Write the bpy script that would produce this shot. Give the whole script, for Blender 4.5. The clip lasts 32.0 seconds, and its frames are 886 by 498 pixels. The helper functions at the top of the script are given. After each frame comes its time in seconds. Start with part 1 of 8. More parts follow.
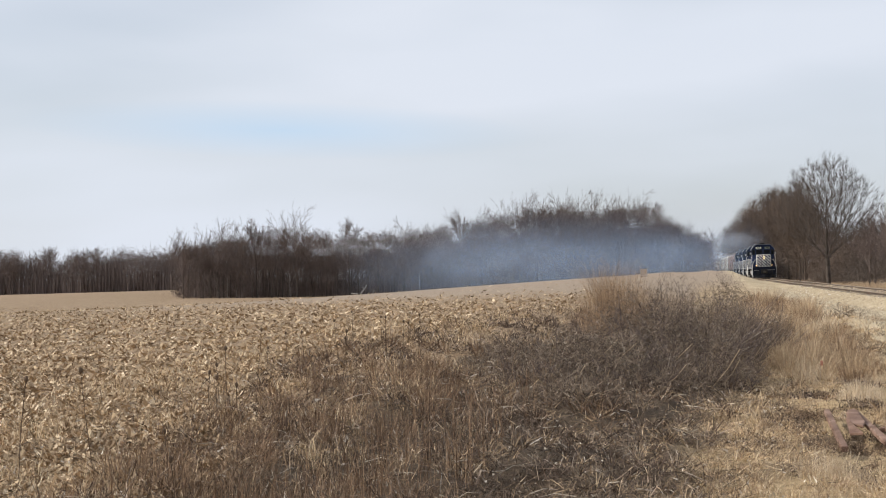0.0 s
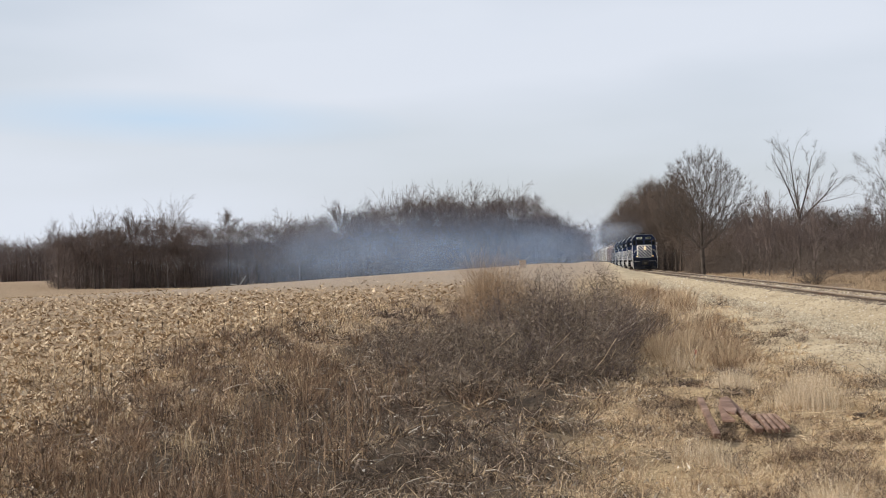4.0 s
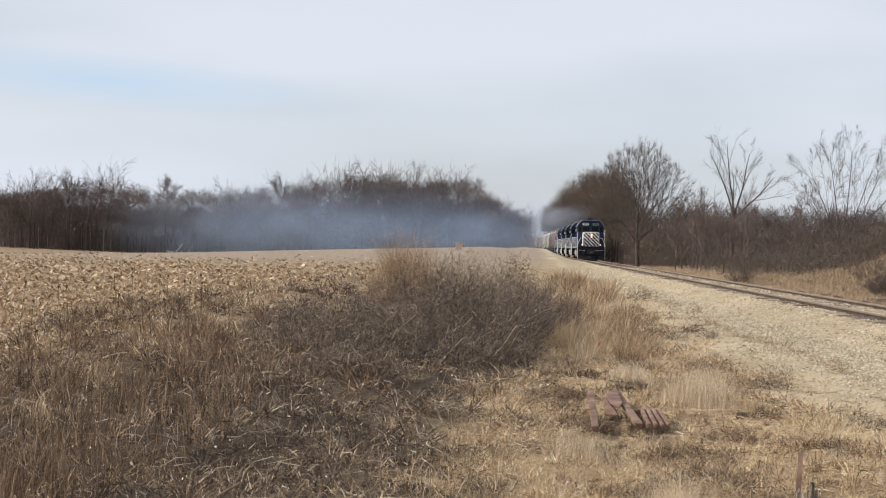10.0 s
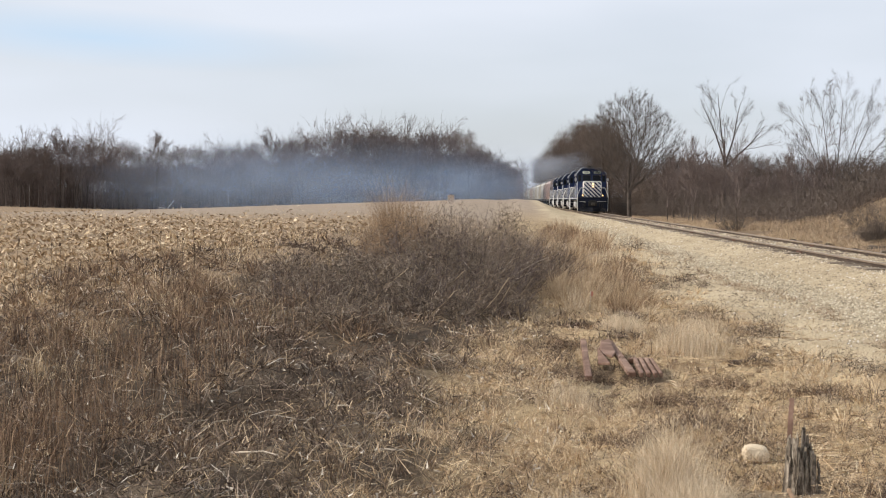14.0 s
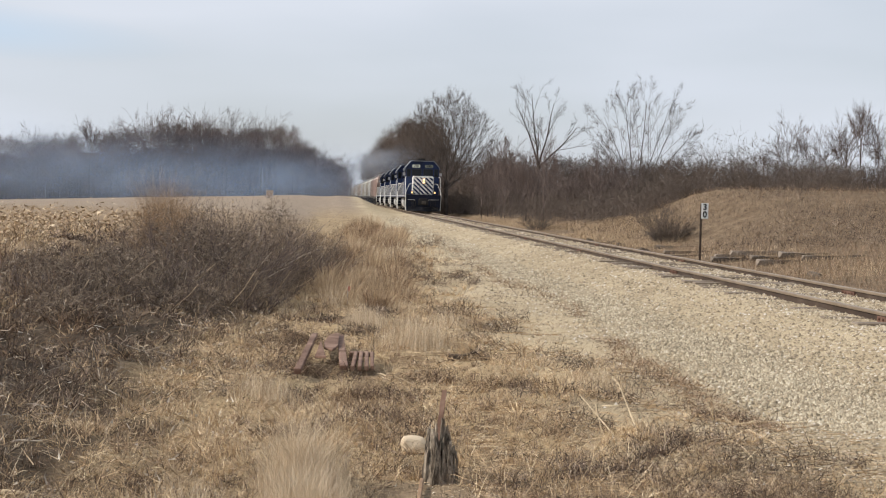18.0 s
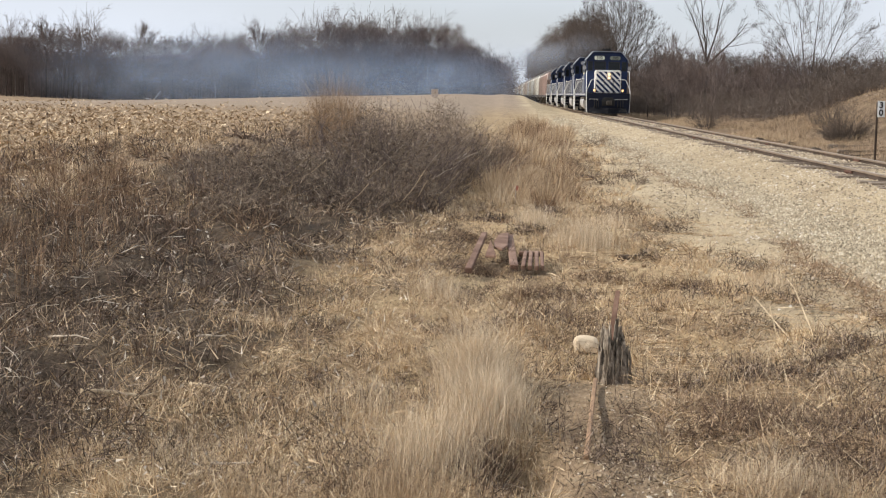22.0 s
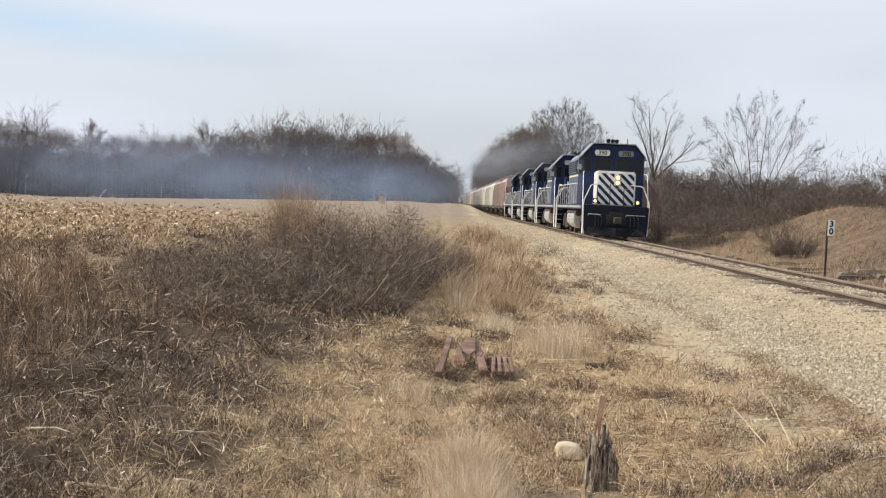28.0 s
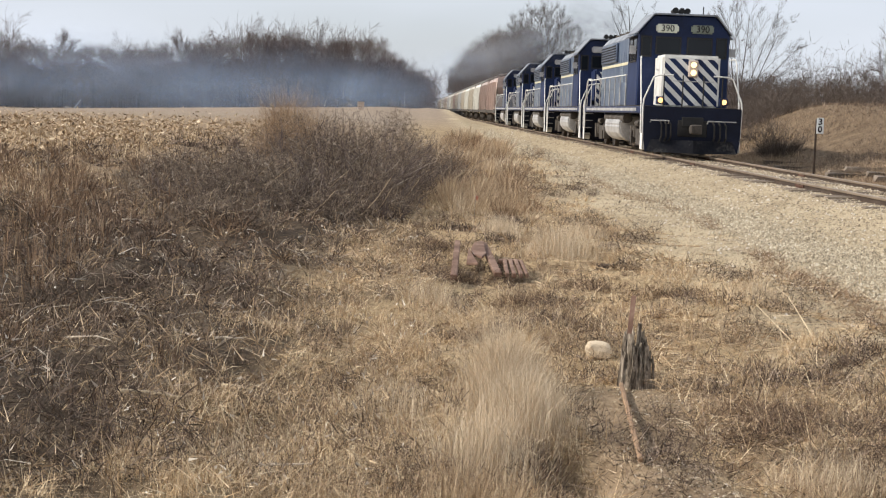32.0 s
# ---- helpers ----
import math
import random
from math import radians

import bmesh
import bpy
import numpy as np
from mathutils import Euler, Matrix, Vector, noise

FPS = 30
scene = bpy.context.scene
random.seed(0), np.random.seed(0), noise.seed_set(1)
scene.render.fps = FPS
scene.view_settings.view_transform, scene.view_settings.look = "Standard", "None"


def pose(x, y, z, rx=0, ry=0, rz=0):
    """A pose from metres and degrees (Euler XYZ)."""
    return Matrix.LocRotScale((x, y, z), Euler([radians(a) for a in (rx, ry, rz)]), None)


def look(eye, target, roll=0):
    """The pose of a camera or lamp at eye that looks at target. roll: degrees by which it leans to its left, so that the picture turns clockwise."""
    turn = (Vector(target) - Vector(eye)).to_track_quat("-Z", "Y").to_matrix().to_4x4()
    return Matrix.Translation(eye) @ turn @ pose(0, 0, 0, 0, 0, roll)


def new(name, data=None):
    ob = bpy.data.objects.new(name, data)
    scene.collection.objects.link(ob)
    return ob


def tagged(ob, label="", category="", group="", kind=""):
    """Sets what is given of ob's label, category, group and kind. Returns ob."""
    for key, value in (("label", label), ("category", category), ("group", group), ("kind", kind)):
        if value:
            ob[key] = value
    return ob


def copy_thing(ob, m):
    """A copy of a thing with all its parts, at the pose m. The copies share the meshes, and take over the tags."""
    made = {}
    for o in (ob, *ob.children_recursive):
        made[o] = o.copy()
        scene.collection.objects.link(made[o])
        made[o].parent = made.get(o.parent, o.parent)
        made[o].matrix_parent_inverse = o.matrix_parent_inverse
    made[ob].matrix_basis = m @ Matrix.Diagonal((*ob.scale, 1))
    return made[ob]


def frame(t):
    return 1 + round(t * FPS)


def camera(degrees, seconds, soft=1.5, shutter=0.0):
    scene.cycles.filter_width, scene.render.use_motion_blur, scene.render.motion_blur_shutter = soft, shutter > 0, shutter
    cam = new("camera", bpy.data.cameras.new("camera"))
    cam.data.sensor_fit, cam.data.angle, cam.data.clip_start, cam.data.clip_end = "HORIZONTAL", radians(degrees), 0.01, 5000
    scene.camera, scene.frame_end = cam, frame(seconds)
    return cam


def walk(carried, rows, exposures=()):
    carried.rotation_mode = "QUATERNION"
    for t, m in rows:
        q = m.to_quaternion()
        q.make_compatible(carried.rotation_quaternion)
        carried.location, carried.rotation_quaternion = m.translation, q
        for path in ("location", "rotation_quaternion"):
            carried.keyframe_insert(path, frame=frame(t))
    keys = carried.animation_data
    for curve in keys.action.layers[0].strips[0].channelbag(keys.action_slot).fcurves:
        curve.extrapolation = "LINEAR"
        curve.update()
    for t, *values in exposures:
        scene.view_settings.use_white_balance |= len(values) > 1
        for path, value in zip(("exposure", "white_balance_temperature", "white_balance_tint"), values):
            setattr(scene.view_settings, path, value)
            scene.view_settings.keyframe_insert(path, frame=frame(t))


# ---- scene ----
cam = camera(32.39, 32.0, soft=1.1, shutter=0.12)
WALK = (
    (0, (0.605, -0.149, 1.384), (-2.584, 19.591, 1.772), -1.85),
    (0.5, (0.606, -0.148, 1.381), (-2.560, 19.594, 1.839), -1.87),
    (1, (0.606, -0.186, 1.378), (-2.566, 19.555, 1.852), -1.76),
    (1.5, (0.606, -0.196, 1.380), (-2.559, 19.546, 1.851), -1.68),
    (2, (0.610, -0.184, 1.380), (-2.396, 19.583, 1.830), -1.75),
    (2.5, (0.613, -0.195, 1.379), (-2.260, 19.591, 1.905), -1.91),
    (3, (0.619, -0.179, 1.376), (-2.068, 19.630, 2.003), -1.94),
    (3.5, (0.618, -0.176, 1.372), (-1.631, 19.693, 1.810), -2.12),
    (5.5, (0.722, 0.029, 1.362), (0.698, 20.029, 1.364), 0.90),
    (6, (0.862, -0.035, 1.374), (1.021, 19.964, 1.485), 1.83),
    (6.5, (1.016, -0.001, 1.385), (2.512, 19.940, 1.707), 1.19),
    (7, (1.138, 0.094, 1.391), (3.398, 19.954, 2.064), 0.80),
    (7.5, (1.225, 0.156, 1.373), (2.986, 20.069, 2.002), 1.66),
    (8, (1.219, 0.135, 1.378), (2.209, 20.105, 1.842), 2.44),
    (8.5, (1.201, 0.050, 1.386), (1.291, 20.049, 1.580), 2.10),
    (9, (1.192, 0.036, 1.389), (0.673, 20.029, 1.366), 1.62),
    (9.5, (1.199, 0.070, 1.383), (0.359, 20.052, 1.318), 1.45),
    (10, (1.192, 0.067, 1.378), (0.307, 20.047, 1.326), 1.28),
    (10.5, (1.198, 0.059, 1.388), (0.284, 20.038, 1.261), 1.23),
    (11, (1.187, 0.063, 1.370), (0.089, 20.031, 1.068), 1.28),
    (11.5, (1.175, 0.043, 1.378), (-0.025, 20.003, 1.002), 1.19),
    (12, (1.189, 0.081, 1.362), (0.008, 20.042, 0.999), 1.22),
    (12.5, (1.180, 0.081, 1.370), (0.036, 20.044, 0.993), 1.15),
    (13, (1.199, 0.112, 1.370), (0.085, 20.077, 0.983), 0.88),
    (13.5, (1.177, 0.069, 1.371), (0.120, 20.035, 0.876), 1.02),
    (14, (1.194, 0.009, 1.377), (0.421, 19.983, 0.709), 0.51),
    (14.5, (1.287, 0.076, 1.365), (1.020, 20.062, 0.654), -0.29),
    (15, (1.422, 0.182, 1.329), (1.922, 20.150, 0.315), -0.15),
    (15.5, (1.629, 0.288, 1.289), (3.038, 20.205, 0.142), 0.75),
    (17.5, (2.376, 0.044, 1.333), (3.703, 19.989, 0.662), 1.51),
    (18, (2.477, -0.013, 1.355), (3.919, 19.924, 0.687), 1.45),
    (18.5, (2.465, -0.032, 1.365), (4.109, 19.885, 0.578), 1.61),
    (19, (2.446, -0.047, 1.379), (4.070, 19.875, 0.683), 1.73),
    (19.5, (2.448, -0.058, 1.381), (3.888, 19.881, 0.784), 1.83),
    (20, (2.435, -0.066, 1.375), (3.145, 19.858, -0.219), 1.59),
    (20.5, (2.432, -0.025, 1.349), (2.970, 19.748, -1.607), 1.32),
    (21, (2.433, -0.041, 1.362), (3.561, 19.722, -1.492), 1.80),
    (21.5, (2.420, -0.037, 1.369), (2.702, 19.801, -1.150), 1.47),
    (22, (2.403, -0.032, 1.364), (1.734, 19.852, -0.674), 1.25),
    (22.5, (2.376, -0.035, 1.374), (1.492, 19.892, -0.084), 1.92),
    (23, (2.365, -0.035, 1.382), (0.497, 19.836, 0.095), 1.65),
    (23.5, (2.367, -0.023, 1.379), (-0.272, 19.743, -0.152), 0.51),
    (24, (2.369, -0.027, 1.380), (-0.381, 19.723, -0.154), 0.46),
    (24.5, (2.358, -0.012, 1.378), (-0.273, 19.757, -0.127), 0.66),
    (25, (2.359, -0.057, 1.379), (0.120, 19.759, -0.147), 0.98),
    (25.5, (2.373, -0.059, 1.380), (0.528, 19.814, 0.083), 0.83),
    (26, (2.368, -0.053, 1.387), (0.952, 19.881, 0.583), 0.99),
    (26.5, (2.351, -0.038, 1.382), (1.828, 19.952, 1.016), 1.92),
    (28.5, (1.943, 0.062, 1.279), (2.070, 20.041, 0.368), 2.86),
    (29, (1.841, 0.017, 1.280), (1.652, 19.979, 0.067), 1.16),
    (29.5, (1.823, -0.004, 1.281), (1.586, 19.970, 0.290), 1.39),
    (30, (1.826, -0.013, 1.287), (1.587, 19.969, 0.478), 1.41),
    (30.5, (1.814, -0.054, 1.286), (1.563, 19.933, 0.597), 1.02),
    (31, (1.791, -0.075, 1.314), (1.743, 19.905, 0.431), 0.84),
    (31.5, (1.738, -0.024, 1.277), (1.983, 19.942, 0.128), 1.23),
    (32, (1.677, 0.050, 1.257), (2.079, 19.963, -0.570), 2.09),
)
walk(cam, [(t, look(eye, aim, roll)) for t, eye, aim, roll in WALK],
     exposures=((0, 0.0), (5, -0.04), (7.5, -0.09), (9, -0.05), (11, 0.04), (13, 0.1), (15, 0.05), (18, -0.05), (19.5, -0.05), (20.2, -0.02), (21, 0.2), (22, 0.1), (22.8, 0.04), (24, 0.04), (25.5, 0.11), (27, 0.09), (32, 0.07)))

# ---- world, sun, exposure ----
SUN_ELEVATION, SUN_AZIMUTH = 35.0, 266.0          # compass degrees from +y towards +x
world = bpy.data.worlds.new("sky")
scene.world = world
world.use_nodes = True
wn, wl = world.node_tree.nodes, world.node_tree.links
wn.clear()
w_out, w_bg = wn.new("ShaderNodeOutputWorld"), wn.new("ShaderNodeBackground")
sky = wn.new("ShaderNodeTexSky")
sky.sky_type, sky.sun_disc = "NISHITA", False
sky.sun_elevation, sky.sun_rotation = radians(SUN_ELEVATION), radians(SUN_AZIMUTH)
sky.air_density, sky.dust_density = 1.0, 1.5
w_co, w_map = wn.new("ShaderNodeTexCoord"), wn.new("ShaderNodeMapping")
w_map.inputs["Scale"].default_value = (1.3, 1.3, 5.5)
w_map.inputs["Rotation"].default_value = (0.10, 0.12, 0.0)
w_noise = wn.new("ShaderNodeTexNoise")
w_noise.inputs["Scale"].default_value, w_noise.inputs["Detail"].default_value = 1.9, 4.0
w_noise.inputs["Roughness"].default_value = 0.4
w_ramp = wn.new("ShaderNodeValToRGB")
w_ramp.color_ramp.elements[0].position, w_ramp.color_ramp.elements[1].position = 0.34, 0.62
w_ramp.color_ramp.elements[0].color, w_ramp.color_ramp.elements[1].color = (0.6, 0.6, 0.6, 1), (0.97, 0.97, 0.97, 1)
w_shade = wn.new("ShaderNodeTexNoise")
w_shade.inputs["Scale"].default_value, w_shade.inputs["Detail"].default_value = 2.6, 4.0
w_cloud = wn.new("ShaderNodeMixRGB")
w_cloud.inputs["Color1"].default_value, w_cloud.inputs["Color2"].default_value = (7.3, 7.85, 8.85, 1), (7.75, 8.2, 9.05, 1)
w_mix = wn.new("ShaderNodeMixRGB")
wl.new(w_co.outputs["Generated"], w_map.inputs["Vector"])
wl.new(w_map.outputs[0], w_noise.inputs["Vector"])
wl.new(w_map.outputs[0], w_shade.inputs["Vector"])
wl.new(w_noise.outputs[0], w_ramp.inputs[0])
wl.new(w_shade.outputs[0], w_cloud.inputs[0])
wl.new(w_ramp.outputs[0], w_mix.inputs[0])
wl.new(sky.outputs[0], w_mix.inputs[1])
wl.new(w_cloud.outputs[0], w_mix.inputs[2])
# a long thin opening in the cloud to the north-north-west
w_at = wn.new("ShaderNodeMapping")
w_at.vector_type = "TEXTURE"
w_at.inputs["Location"].default_value = (-0.26, 0.96, 0.1)
w_at.inputs["Rotation"].default_value = (0.0, radians(3), radians(15))
w_at.inputs["Scale"].default_value = (0.17, 0.5, 0.019)
w_gap = wn.new("ShaderNodeTexGradient")
w_gap.gradient_type = "SPHERICAL"
w_thin = wn.new("ShaderNodeMath")
w_thin.operation = "MULTIPLY"
w_blue = wn.new("ShaderNodeMixRGB")
w_blue.inputs["Color2"].default_value = (4.6, 6.8, 9.1, 1)
wl.new(w_co.outputs["Generated"], w_at.inputs["Vector"])
wl.new(w_at.outputs[0], w_gap.inputs["Vector"])
wl.new(w_gap.outputs["Fac"], w_thin.inputs[0])
wl.new(w_noise.outputs[0], w_thin.inputs[1])
wl.new(w_thin.outputs[0], w_blue.inputs[0])
wl.new(w_mix.outputs[0], w_blue.inputs[1])
wl.new(w_blue.outputs[0], w_bg.inputs["Color"])
w_bg.inputs["Strength"].default_value = 0.1
wl.new(w_bg.outputs[0], w_out.inputs["Surface"])
sun = new("sun", bpy.data.lights.new("sun", "SUN"))
sun.data.energy, sun.data.angle, sun.data.color = 4.3, radians(1.5), (1.0, 0.94, 0.86)
_a, _e = radians(SUN_AZIMUTH), radians(SUN_ELEVATION)
sun.matrix_world = look((math.sin(_a) * math.cos(_e) * 50, math.cos(_a) * math.cos(_e) * 50, math.sin(_e) * 50), (0, 0, 0))
scene.cycles.transparent_max_bounces = 40

# ---- materials ----
def node_mat(name):
    m = bpy.data.materials.new(name)
    m.use_nodes = True
    return m, m.node_tree.nodes, m.node_tree.links, m.node_tree.nodes["Principled BSDF"]


def ramp(nodes, stops):
    r = nodes.new("ShaderNodeValToRGB")
    while len(r.color_ramp.elements) < len(stops):
        r.color_ramp.elements.new(0.5)
    for el, (p, c) in zip(r.color_ramp.elements, stops):
        el.position, el.color = p, (*c, 1)
    return r


def noisy(name, stops, scale=3.0, fine=40.0, rough=0.8, metal=0.0, bump=0.3, dist=0.02, island=False, spec=0.3, obj=False):
    """Two scales of noise through a colour ramp; with island, each loose piece takes its own tone."""
    m, n, l, p = node_mat(name)
    co = n.new("ShaderNodeTexCoord")
    a, b = n.new("ShaderNodeTexNoise"), n.new("ShaderNodeTexNoise")
    a.inputs["Scale"].default_value, b.inputs["Scale"].default_value = scale, fine
    a.inputs["Detail"].default_value, b.inputs["Detail"].default_value = 5.0, 3.0
    for t in (a, b):
        l.new(co.outputs["Object"], t.inputs["Vector"])
    mix = n.new("ShaderNodeMath")
    mix.operation = "MULTIPLY_ADD"
    mix.inputs[1].default_value = 0.4
    l.new(b.outputs[0], mix.inputs[0])
    if island:
        g = n.new("ShaderNodeNewGeometry")
        k = n.new("ShaderNodeMath")
        k.operation = "MULTIPLY_ADD"
        k.inputs[1].default_value = 0.75
        l.new(g.outputs["Random Per Island"], k.inputs[0])
        k2 = n.new("ShaderNodeMath")
        k2.operation = "MULTIPLY"
        k2.inputs[1].default_value = 0.3
        l.new(a.outputs[0], k2.inputs[0])
        l.new(k2.outputs[0], k.inputs[2])
        src = k.outputs[0]
        mix.inputs[1].default_value = 0.1
    else:
        sc = n.new("ShaderNodeMath")
        sc.operation = "MULTIPLY_ADD"
        sc.inputs[1].default_value, sc.inputs[2].default_value = 1.3, -0.37
        l.new(a.outputs[0], sc.inputs[0])
        src = sc.outputs[0]
    l.new(src, mix.inputs[2])
    if obj:
        oi = n.new("ShaderNodeObjectInfo")
        k = n.new("ShaderNodeMath")
        k.operation = "MULTIPLY_ADD"
        k.inputs[1].default_value = 0.35
        l.new(oi.outputs["Random"], k.inputs[0])
        l.new(mix.outputs[0], k.inputs[2])
        src = k.outputs[0]
    else:
        src = mix.outputs[0]
    r = ramp(n, stops)
    l.new(src, r.inputs[0])
    l.new(r.outputs[0], p.inputs["Base Color"])
    p.inputs["Roughness"].default_value, p.inputs["Metallic"].default_value = rough, metal
    p.inputs["Specular IOR Level"].default_value = spec
    if bump:
        bp = n.new("ShaderNodeBump")
        bp.inputs["Strength"].default_value, bp.inputs["Distance"].default_value = bump, dist
        l.new(b.outputs[0], bp.inputs["Height"])
        l.new(bp.outputs[0], p.inputs["Normal"])
    return m


def tones(c, spread=0.35, extra=()):
    lo, hi = tuple(v * (1 - spread) for v in c), tuple(min(1, v * (1 + spread)) for v in c)
    return [(0.15, lo), (0.5, c), (0.9, hi), *extra]


STRAW = noisy("dry_grass", [(0.08, (0.15, 0.098, 0.055)), (0.38, (0.44, 0.303, 0.17)), (0.7, (0.66, 0.49, 0.3)), (0.97, (0.82, 0.69, 0.48))], 0.35, 3.0, 0.75, island=True, bump=0)
PALEGRASS = noisy("pale_dry_grass", [(0.1, (0.33, 0.245, 0.157)), (0.5, (0.56, 0.44, 0.3)), (0.95, (0.8, 0.67, 0.495))], 0.5, 3.0, 0.75, island=True, bump=0)
WEED = noisy("brown_weeds", [(0.1, (0.03, 0.019, 0.013)), (0.5, (0.112, 0.071, 0.046)), (0.85, (0.27, 0.182, 0.118)), (0.99, (0.72, 0.54, 0.36))], 0.35, 3.0, 0.85, island=True, bump=0)
TANGRASS = noisy("tan_dry_grass", [(0.1, (0.2, 0.135, 0.08)), (0.5, (0.42, 0.305, 0.19)), (0.95, (0.64, 0.5, 0.34))], 0.5, 3.0, 0.8, island=True, bump=0)
BROWNGRASS = noisy("brown_dry_grass", [(0.1, (0.1, 0.064, 0.04)), (0.5, (0.25, 0.167, 0.106)), (0.95, (0.44, 0.315, 0.205))], 0.25, 3.0, 0.8, island=True, bump=0)
REDGRASS = noisy("reddish_dry_grass", [(0.1, (0.062, 0.036, 0.021)), (0.5, (0.165, 0.098, 0.057)), (0.95, (0.39, 0.262, 0.16))], 0.5, 3.0, 0.8, island=True, bump=0)
ORANGEGRASS = noisy("orange_dry_grass", [(0.1, (0.14, 0.082, 0.045)), (0.5, (0.28, 0.178, 0.102)), (0.95, (0.46, 0.325, 0.2))], 0.5, 3.0, 0.8, island=True, bump=0)
TANGLE = noisy("brown_stalk_tangle", [(0.1, (0.024, 0.016, 0.012)), (0.5, (0.076, 0.052, 0.038)), (0.85, (0.2, 0.14, 0.1)), (0.99, (0.66, 0.53, 0.41))], 0.4, 3.0, 0.85, island=True, bump=0)
TWIG = noisy("grey_twigs", [(0.1, (0.05, 0.04, 0.034)), (0.5, (0.163, 0.12, 0.085)), (0.85, (0.31, 0.24, 0.175)), (0.98, (0.5, 0.43, 0.34))], 0.5, 3.0, 0.85, island=True, bump=0)
BARK = noisy("bark", [(0.15, (0.03, 0.023, 0.019)), (0.5, (0.065, 0.051, 0.042)), (0.9, (0.13, 0.105, 0.088))], 1.5, 14.0, 0.9, bump=0.5, obj=True)
TWIGS_FAR = noisy("bare_twigs", [(0.1, (0.0556, 0.0406, 0.0343)), (0.5, (0.123, 0.091, 0.0782)), (0.9, (0.222, 0.174, 0.155))], 0.2, 2.0, 0.9, island=True, bump=0)
DARKBRUSH = noisy("dark_brush", [(0.1, (0.04, 0.031, 0.026)), (0.5, (0.075, 0.058, 0.048)), (0.9, (0.13, 0.102, 0.085))], 0.2, 2.0, 0.9, island=True, bump=0)
WOODRED = noisy("dark_reddish_twigs", [(0.1, (0.055, 0.039, 0.03)), (0.5, (0.105, 0.076, 0.058)), (0.9, (0.18, 0.135, 0.105))], 0.2, 2.0, 0.9, island=True, bump=0)
TWIGS_RED = noisy("reddish_twigs", [(0.1, (0.055, 0.042, 0.034)), (0.5, (0.108, 0.083, 0.066)), (0.9, (0.165, 0.131, 0.107))], 0.2, 2.0, 0.9, island=True, bump=0)
TRUNKS = noisy("grey_trunks", [(0.1, (0.0372, 0.0283, 0.023)), (0.6, (0.0967, 0.0781, 0.0655)), (0.97, (0.223, 0.197, 0.175))], 0.2, 2.0, 0.9, island=True, bump=0)
BIRCH = noisy("pale_bark", tones((0.34, 0.31, 0.28), 0.3), 1.5, 14.0, 0.8, bump=0.3)
HUSK = noisy("corn_husks", [(0.1, (0.19, 0.125, 0.07)), (0.6, (0.42, 0.3, 0.18)), (0.85, (0.56, 0.42, 0.265)), (0.98, (0.86, 0.7, 0.5))], 0.4, 4.0, 0.8, island=True, bump=0)
FLECK = noisy("bleached_flecks", [(0.1, (0.3, 0.25, 0.19)), (0.6, (0.5, 0.43, 0.34)), (0.97, (0.78, 0.71, 0.61))], 0.4, 4.0, 0.8, island=True, bump=0)
BLEACH = noisy("bleached_stalks", [(0.1, (0.2, 0.16, 0.12)), (0.6, (0.42, 0.36, 0.28)), (0.97, (0.72, 0.65, 0.54))], 0.4, 4.0, 0.8, island=True, bump=0)
STONE = noisy("gravel_stones", [(0.1, (0.12, 0.092, 0.066)), (0.4, (0.32, 0.25, 0.162)), (0.8, (0.48, 0.39, 0.272)), (0.98, (0.66, 0.6, 0.52))], 0.6, 12.0, 0.9, island=True, bump=0)
BALLAST = noisy("ballast_stones", [(0.05, (0.116, 0.09, 0.0605)), (0.4, (0.31, 0.252, 0.171)), (0.8, (0.485, 0.41, 0.292)), (0.98, (0.64, 0.558, 0.416))], 0.6, 12.0, 0.9, island=True, bump=0)
RUST = noisy("rusty_steel", [(0.1, (0.09, 0.045, 0.028)), (0.5, (0.2, 0.12, 0.085)), (0.9, (0.34, 0.23, 0.17))], 4.0, 40.0, 0.85, 0.1, bump=0.4, dist=0.004)
JOINT = noisy("joint_bar_rust", [(0.1, (0.06, 0.032, 0.022)), (0.5, (0.13, 0.07, 0.05)), (0.9, (0.2, 0.12, 0.09))], 4.0, 40.0, 0.85, 0.1, bump=0.3, dist=0.004)
RAILSIDE = noisy("railside_steel", [(0.1, (0.033, 0.022, 0.0165)), (0.5, (0.0688, 0.0468, 0.0341)), (0.9, (0.121, 0.0908, 0.0688))], 2.0, 30.0, 0.75, 0.2, bump=0.2, dist=0.003)
RAILTOP = noisy("worn_rail_head", tones((0.29, 0.225, 0.165), 0.25), 2.0, 30.0, 0.5, 0.4, bump=0.05, dist=0.002)
OLDTIE = noisy("dark_old_timber", [(0.1, (0.04, 0.03, 0.023)), (0.5, (0.115, 0.09, 0.069)), (0.9, (0.25, 0.2, 0.155))], 2.0, 25.0, 0.9, bump=0.6, dist=0.01, obj=True)
TIE = noisy("weathered_timber", [(0.1, (0.05, 0.0363, 0.0263)), (0.5, (0.125, 0.095, 0.07)), (0.9, (0.237, 0.19, 0.144))], 2.0, 25.0, 0.9, bump=0.6, dist=0.01, obj=True)
LIMESTONE = noisy("limestone", tones((0.62, 0.5, 0.35), 0.2), 4.0, 40.0, 0.9, bump=0.3)
NAVY = noisy("navy_paint", [(0.1, (0.006, 0.01, 0.028)), (0.5, (0.011, 0.022, 0.07)), (0.9, (0.028, 0.045, 0.11))], 0.9, 14.0, 0.5, bump=0.05, dist=0.004, spec=0.22)
